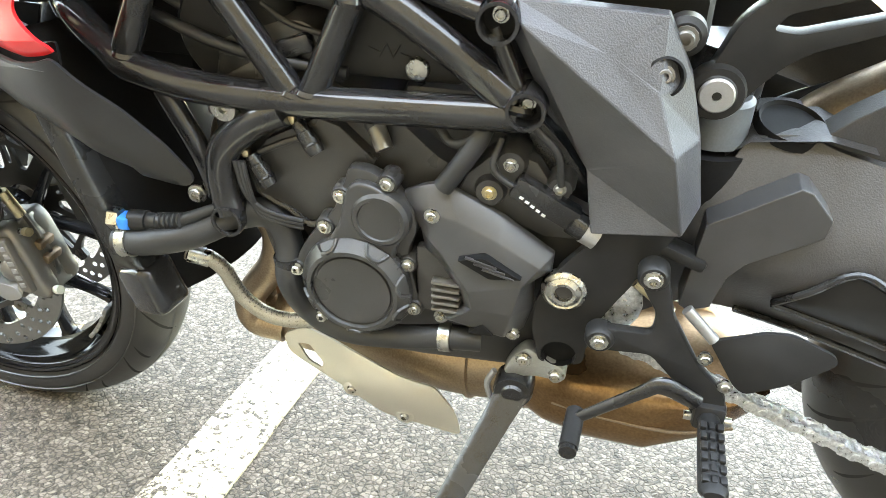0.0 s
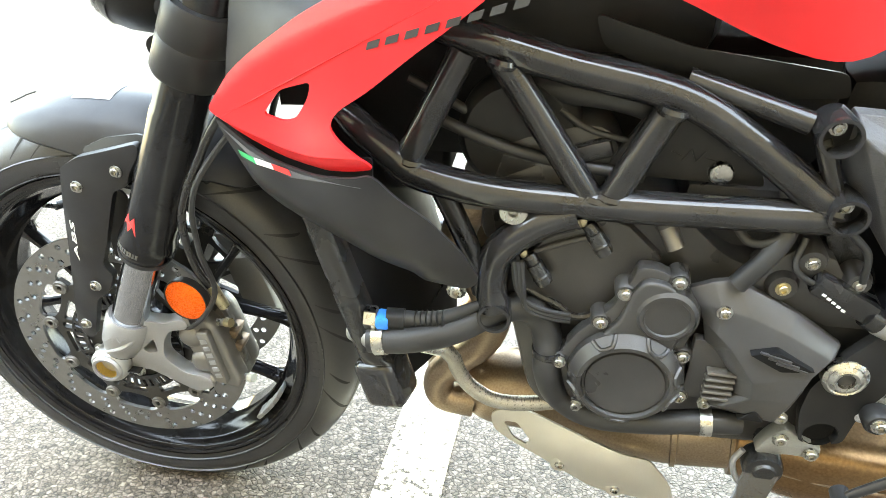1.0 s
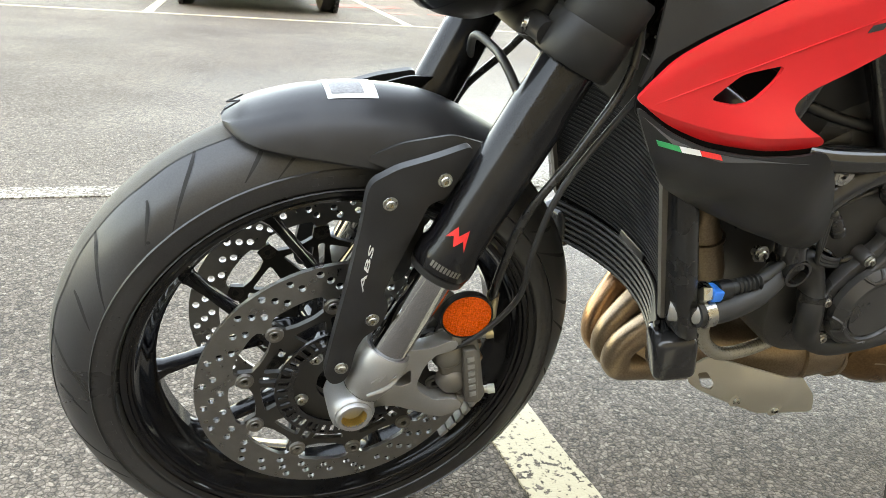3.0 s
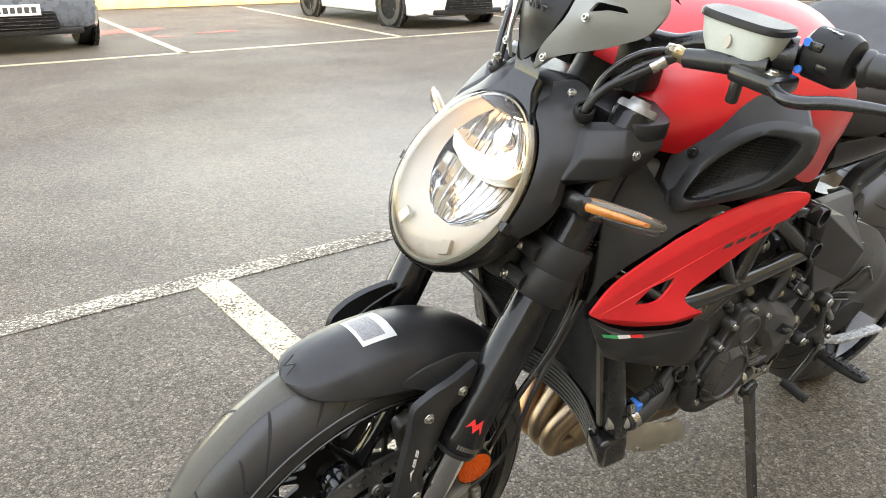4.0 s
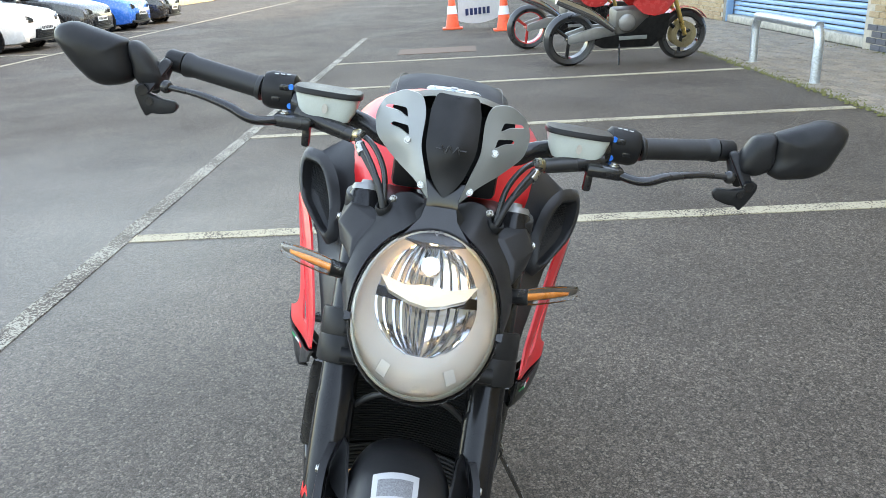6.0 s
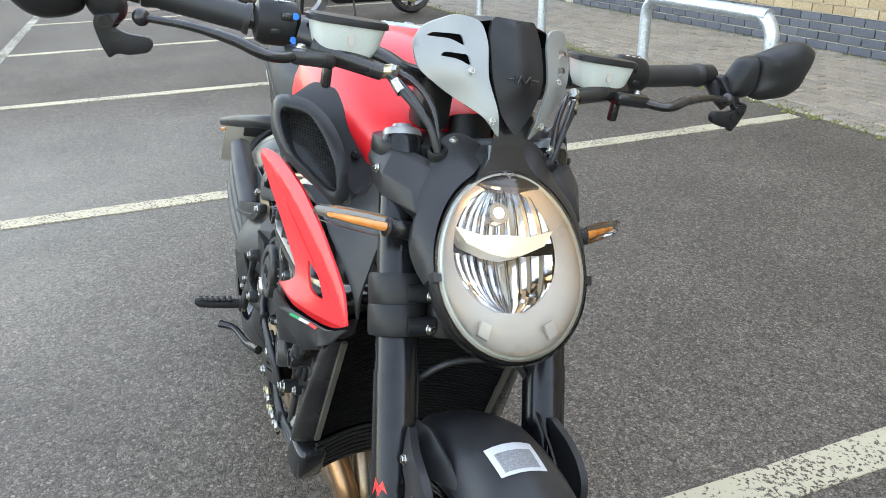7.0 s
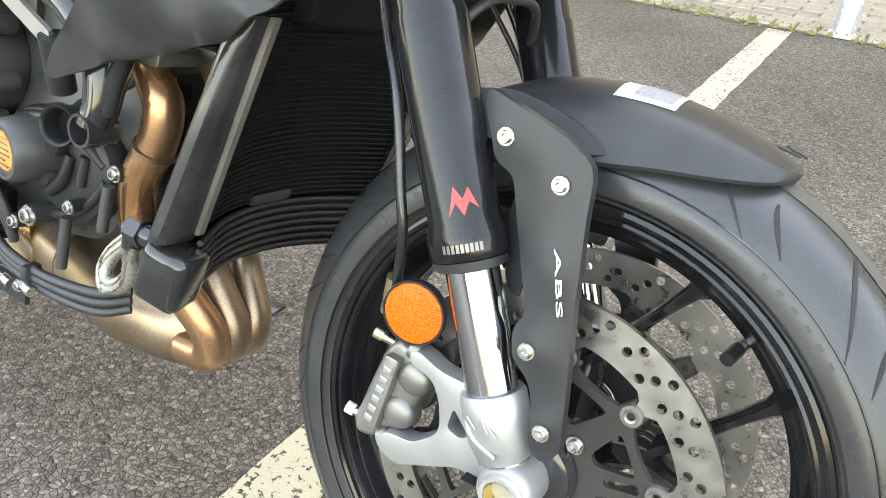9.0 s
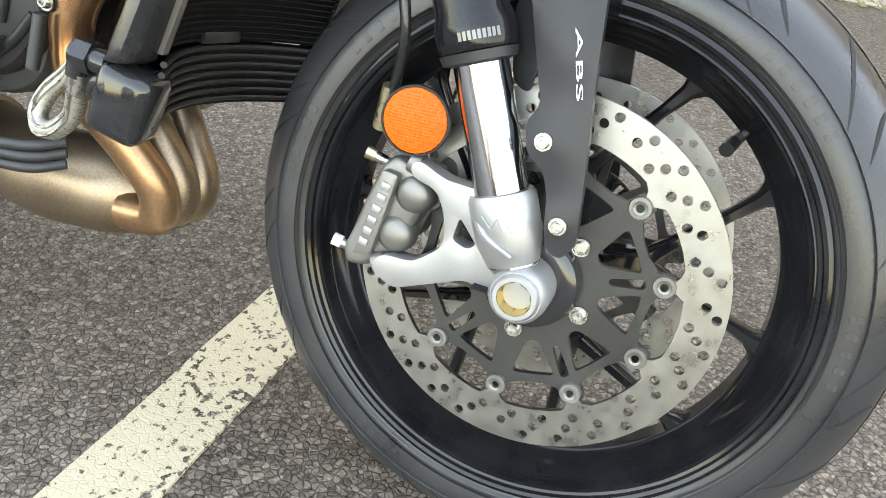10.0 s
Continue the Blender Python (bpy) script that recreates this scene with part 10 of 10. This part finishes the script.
# rider's rests
for s in (-1, 1):
    FB = [(0.528, 0.492), (0.540, 0.497), (0.551, 0.486), (0.563, 0.443), (0.592, 0.394), (0.622, 0.362), (0.628, 0.338), (0.604, 0.322), (0.592, 0.340), (0.572, 0.372), (0.548, 0.397), (0.502, 0.393), (0.488, 0.406), (0.502, 0.420), (0.546, 0.421), (0.547, 0.444), (0.529, 0.474)]
    fb = part("rest_hanger", prism(fillet(FB, 0.007, 3), s * 0.158, s * 0.170, 0.003), M_BLACK, bike, "forged black footrest hanger")
    for x, z in ((0.5385, 0.484), (0.5010, 0.4065)):
        part("hanger_boss", lathe([(0.0, 0.004), (0.011, 0.004), (0.014, 0.0), (0.014, -0.014), (0, -0.014)], (x, s * 0.170, z), (0, s, 0), 24), M_BLACK, fb)
        bolt(fb, (x, s * 0.1745, z), 0.0072, (0, s, 0))
    for x, z in ((0.596, 0.405), (0.619, 0.376)):
        bolt(fb, (x, s * 0.172, z), 0.0058, (0, s, 0))
    part("heel_guard", panel(fillet([(0.5973, 0.4202), (0.6404, 0.4417), (0.6625, 0.4444), (0.6969, 0.4362), (0.7002, 0.4291), (0.6683, 0.3969), (0.6373, 0.3685), (0.6269, 0.3739)], 0.006, 3), tps([(0.60, 0.43, s * 0.165), (0.66, 0.45, s * 0.168), (0.70, 0.436, s * 0.180), (0.63, 0.38, s * 0.168), (0.65, 0.42, s * 0.176)]), -s * 0.004, 0.012), M_BLACK, fb, "black heel guard")
    pg = part("foot_peg", loft([[(0.612 + w_ * math.cos(a), s * y, 0.336 + dz + 0.010 * math.sin(a) * k) for a in (2 * math.pi * i / 16 for i in range(16))] for y, w_, k, dz in ((0.170, 0.010, 1.0, 0.0), (0.190, 0.011, 1.1, 0.0), (0.225, 0.012, 1.1, 0.0), (0.256, 0.0125, 1.1, 0.002), (0.266, 0.013, 0.9, 0.004), (0.272, 0.009, 0.5, 0.006))]), M_BLACK, bike, "ribbed black foot peg")
    for k in range(6):
        for j in (-1, 0, 1):
            part("peg_stud", block((0.0060, 0.0085, 0.005), (0.612 + 0.0076 * j, s * (0.196 + 0.0125 * k), 0.3475), 0.0012), M_BLACK, pg)
    part("peg_hinge", block((0.030, 0.018, 0.030), (0.612, s * 0.168, 0.336), 0.005), M_BLACK, pg)
    part("hinge_pin", rod((0.590, s * 0.168, 0.330), (0.634, s * 0.168, 0.330), 0.0045, 10), M_BOLT, pg)
sl = part("shift_lever", tube([(0.598, -0.172, 0.352), (0.565, -0.180, 0.372), (0.545, -0.184, 0.362), (0.490, -0.186, 0.316)], [0.009, 0.010, 0.008, 0.0065], 12, flat=((0, 1, 0), 0.7)), M_SATIN, bike, "black gear shift lever")
part("toe_peg", rod((0.489, -0.176, 0.315), (0.487, -0.222, 0.312), 0.0095, 16), M_BLACK, sl)
part("toe_cap", rod((0.487, -0.222, 0.312), (0.487, -0.228, 0.312), 0.0085, 16), M_SATIN, sl)
part("link_rod", rod((0.525, -0.160, 0.470), (0.560, -0.162, 0.445), 0.0052, 10), M_BRASS, sl, "plated shift rod")
part("link_end", rod((0.572, -0.165, 0.452), (0.600, -0.168, 0.425), 0.0055, 10), M_ALLOY, sl)
# side stand
sb = part("stand_bracket", prism(fillet([(0.418, 0.346), (0.432, 0.362), (0.452, 0.348), (0.474, 0.340), (0.474, 0.322), (0.440, 0.324), (0.424, 0.318), (0.408, 0.322)], 0.008, 3), -0.128, -0.146, 0.003), mat("grey_cast_steel", (0.36, 0.37, 0.35), 0.45, 0.7, bump=0.1), bike, "grey cast stand bracket")
for x, z in ((0.430, 0.346), (0.464, 0.331)):
    bolt(sb, (x, -0.1475, z), 0.0070, (0, -1, 0))
foot = Vector((0.306, -0.330, 0.074))
top = Vector((0.422, -0.150, 0.303))
leg = part("side_stand", loft([[top * (1 - q) + foot * q + Vector((w_ * u, 0, 0)) + Vector((0, 0.008 * v, 0.006 * v)) for u, v in ((-1, -0.7), (-0.7, -1), (0.7, -1), (1, -0.7), (1, 0.7), (0.7, 1), (-0.7, 1), (-1, 0.7))] for q, w_ in ((0.0, 0.016), (0.10, 0.014), (0.4, 0.012), (0.85, 0.0105), (1.0, 0.011))]), M_SATIN, bike, "black steel side stand, down")
part("stand_pivot", lathe([(0.0, 0.008), (0.010, 0.008), (0.012, 0.005), (0.019, 0.005), (0.021, 0.0), (0.021, -0.020), (0, -0.020)], top, (0, -1, 0), 32), M_SATIN, leg)
part("stand_foot", block((0.060, 0.036, 0.012), foot + Vector((0.0, -0.003, -0.004)), 0.004, turn=Matrix.Rotation(radians(-12), 3, "X")), M_SATIN, leg)
part("stand_spring", tube([(0.400, -0.140, 0.318), (0.393, -0.142, 0.300), (0.400, -0.146, 0.280), (0.410, -0.150, 0.272)], 0.0035, 8), M_ALLOY, leg, "pale spring hook")

# ---------------------------------------------------------------- bricks and pavers
def box_mesh(name, size, material):
    return brick_mesh(name, size, 0.0, material)


def lay_course(name, me, plain, places, parent, picked):
    lay(name, me, [p for p in places if picked(p[0])], parent, lambda p: True)
    lay(name, plain, [p for p in places if not picked(p[0])], parent, lambda p: False)


rng = random.Random(4)
buff, buff_plain = brick_mesh("brick", (0.215, 0.10, 0.065), 0.004, M_BRICK), box_mesh("brick", (0.215, 0.10, 0.065), M_BRICK)
blue, blue_plain = brick_mesh("plinth_brick", (0.215, 0.10, 0.065), 0.004, M_ENG_BRICK), box_mesh("plinth_brick", (0.215, 0.10, 0.065), M_ENG_BRICK)


def courses(x0, x1, z0, z1):
    out = []
    for r in range(int((z1 - z0) / 0.075 + 0.01)):
        x = x0 + 0.1125 + (0.1125 if r % 2 else 0.0)
        while x < x1 - 0.10:
            out.append(((x, Y_W - 0.05 + rng.uniform(-0.002, 0.002), z0 + 0.0425 + 0.075 * r), (0, 0, rng.uniform(-0.4, 0.4))))
            x += 0.225
    return out


lay_course("brick", buff, buff_plain, courses(-7.9, 8.5, 0.30, 6.7), wall_1, lambda p: 4.6 < p[0] < 8.4 and p[2] < 1.3)
lay_course("plinth_brick", blue, blue_plain, courses(-7.9, 8.5, 0.0, 0.30), wall_1, lambda p: -0.6 < p[0] < 8.4)
lay_course("brick", buff, buff_plain, courses(13.6, 22.0, 0.0, 6.7), wall_2, lambda p: p[0] < 14.6 and p[2] < 0.9)
lay_course("brick", buff, buff_plain, courses(8.5, 13.6, 3.6, 6.7), wall_3, lambda p: False)

# block paving in stretcher rows, an edge of setts on end
paver, paver_plain = brick_mesh("paver", (0.194, 0.094, 0.05), 0.006, M_PAVER), brick_mesh("paver", (0.194, 0.094, 0.05), 0.004, M_PAVER)
sett = brick_mesh("edge_sett", (0.094, 0.150, 0.05), 0.007, M_PAVER)
rows_p = []
for r in range(16):
    y = kerb_y - 0.21 - 0.1 * r
    x = -7.0 + (0.1 if r % 2 else 0.0)
    while x < 16.0 and y > Y_W + 0.03:
        z = -0.011 + rng.uniform(-0.003, 0.003) + 0.006 * noise.noise((x * 1.2, y * 1.2, 0))
        rows_p.append(((x, y, z), (rng.uniform(-1.2, 1.2), rng.uniform(-0.8, 0.8), rng.uniform(-1.0, 1.0))))
        x += 0.2
lay_course("paver", paver, paver_plain, rows_p, paving, lambda p: -0.8 < p[0] < 4.6 and p[1] > -4.25 or (4.6 <= p[0] < 6.6 and p[1] > -3.7))
setts = [((x, kerb_y - 0.078, -0.010 + rng.uniform(-0.004, 0.004)), (rng.uniform(-2, 2), rng.uniform(-2, 2), rng.uniform(-2, 2))) for x in np.arange(-7.0, 16.0, 0.1)]
lay_course("edge_sett", sett, sett, setts, paving, lambda p: -1.5 < p[0] < 9.0)

# moss and weeds in the joints and along the wall's foot
M_MOSS = mat("moss", (0.10, 0.11, 0.03), 0.95, col2=(0.17, 0.15, 0.05), scale=30, fine=200, bump=0.8)
bm = bmesh.new()
for k in range(1500):
    x = rng.uniform(-1.5, 9.0)
    y = rng.choice((Y_W + abs(rng.gauss(0, 0.10)), kerb_y - abs(rng.gauss(0.02, 0.06)), kerb_y + rng.gauss(0.0, 0.03)))
    r = rng.uniform(0.006, 0.022)
    base = [bm.verts.new((x + r * math.cos(a) * rng.uniform(0.6, 1.3), y + r * math.sin(a) * rng.uniform(0.6, 1.3), 0.004)) for a in (0, 1.05, 2.1, 3.15, 4.2, 5.25)]
    tip = bm.verts.new((x, y, 0.018 + r * rng.uniform(0.2, 0.6)))
    for i in range(6):
        bm.faces.new((base[i], base[(i + 1) % 6], tip))
part("moss", bm, M_MOSS, paving, smooth=80, kind="stuff")
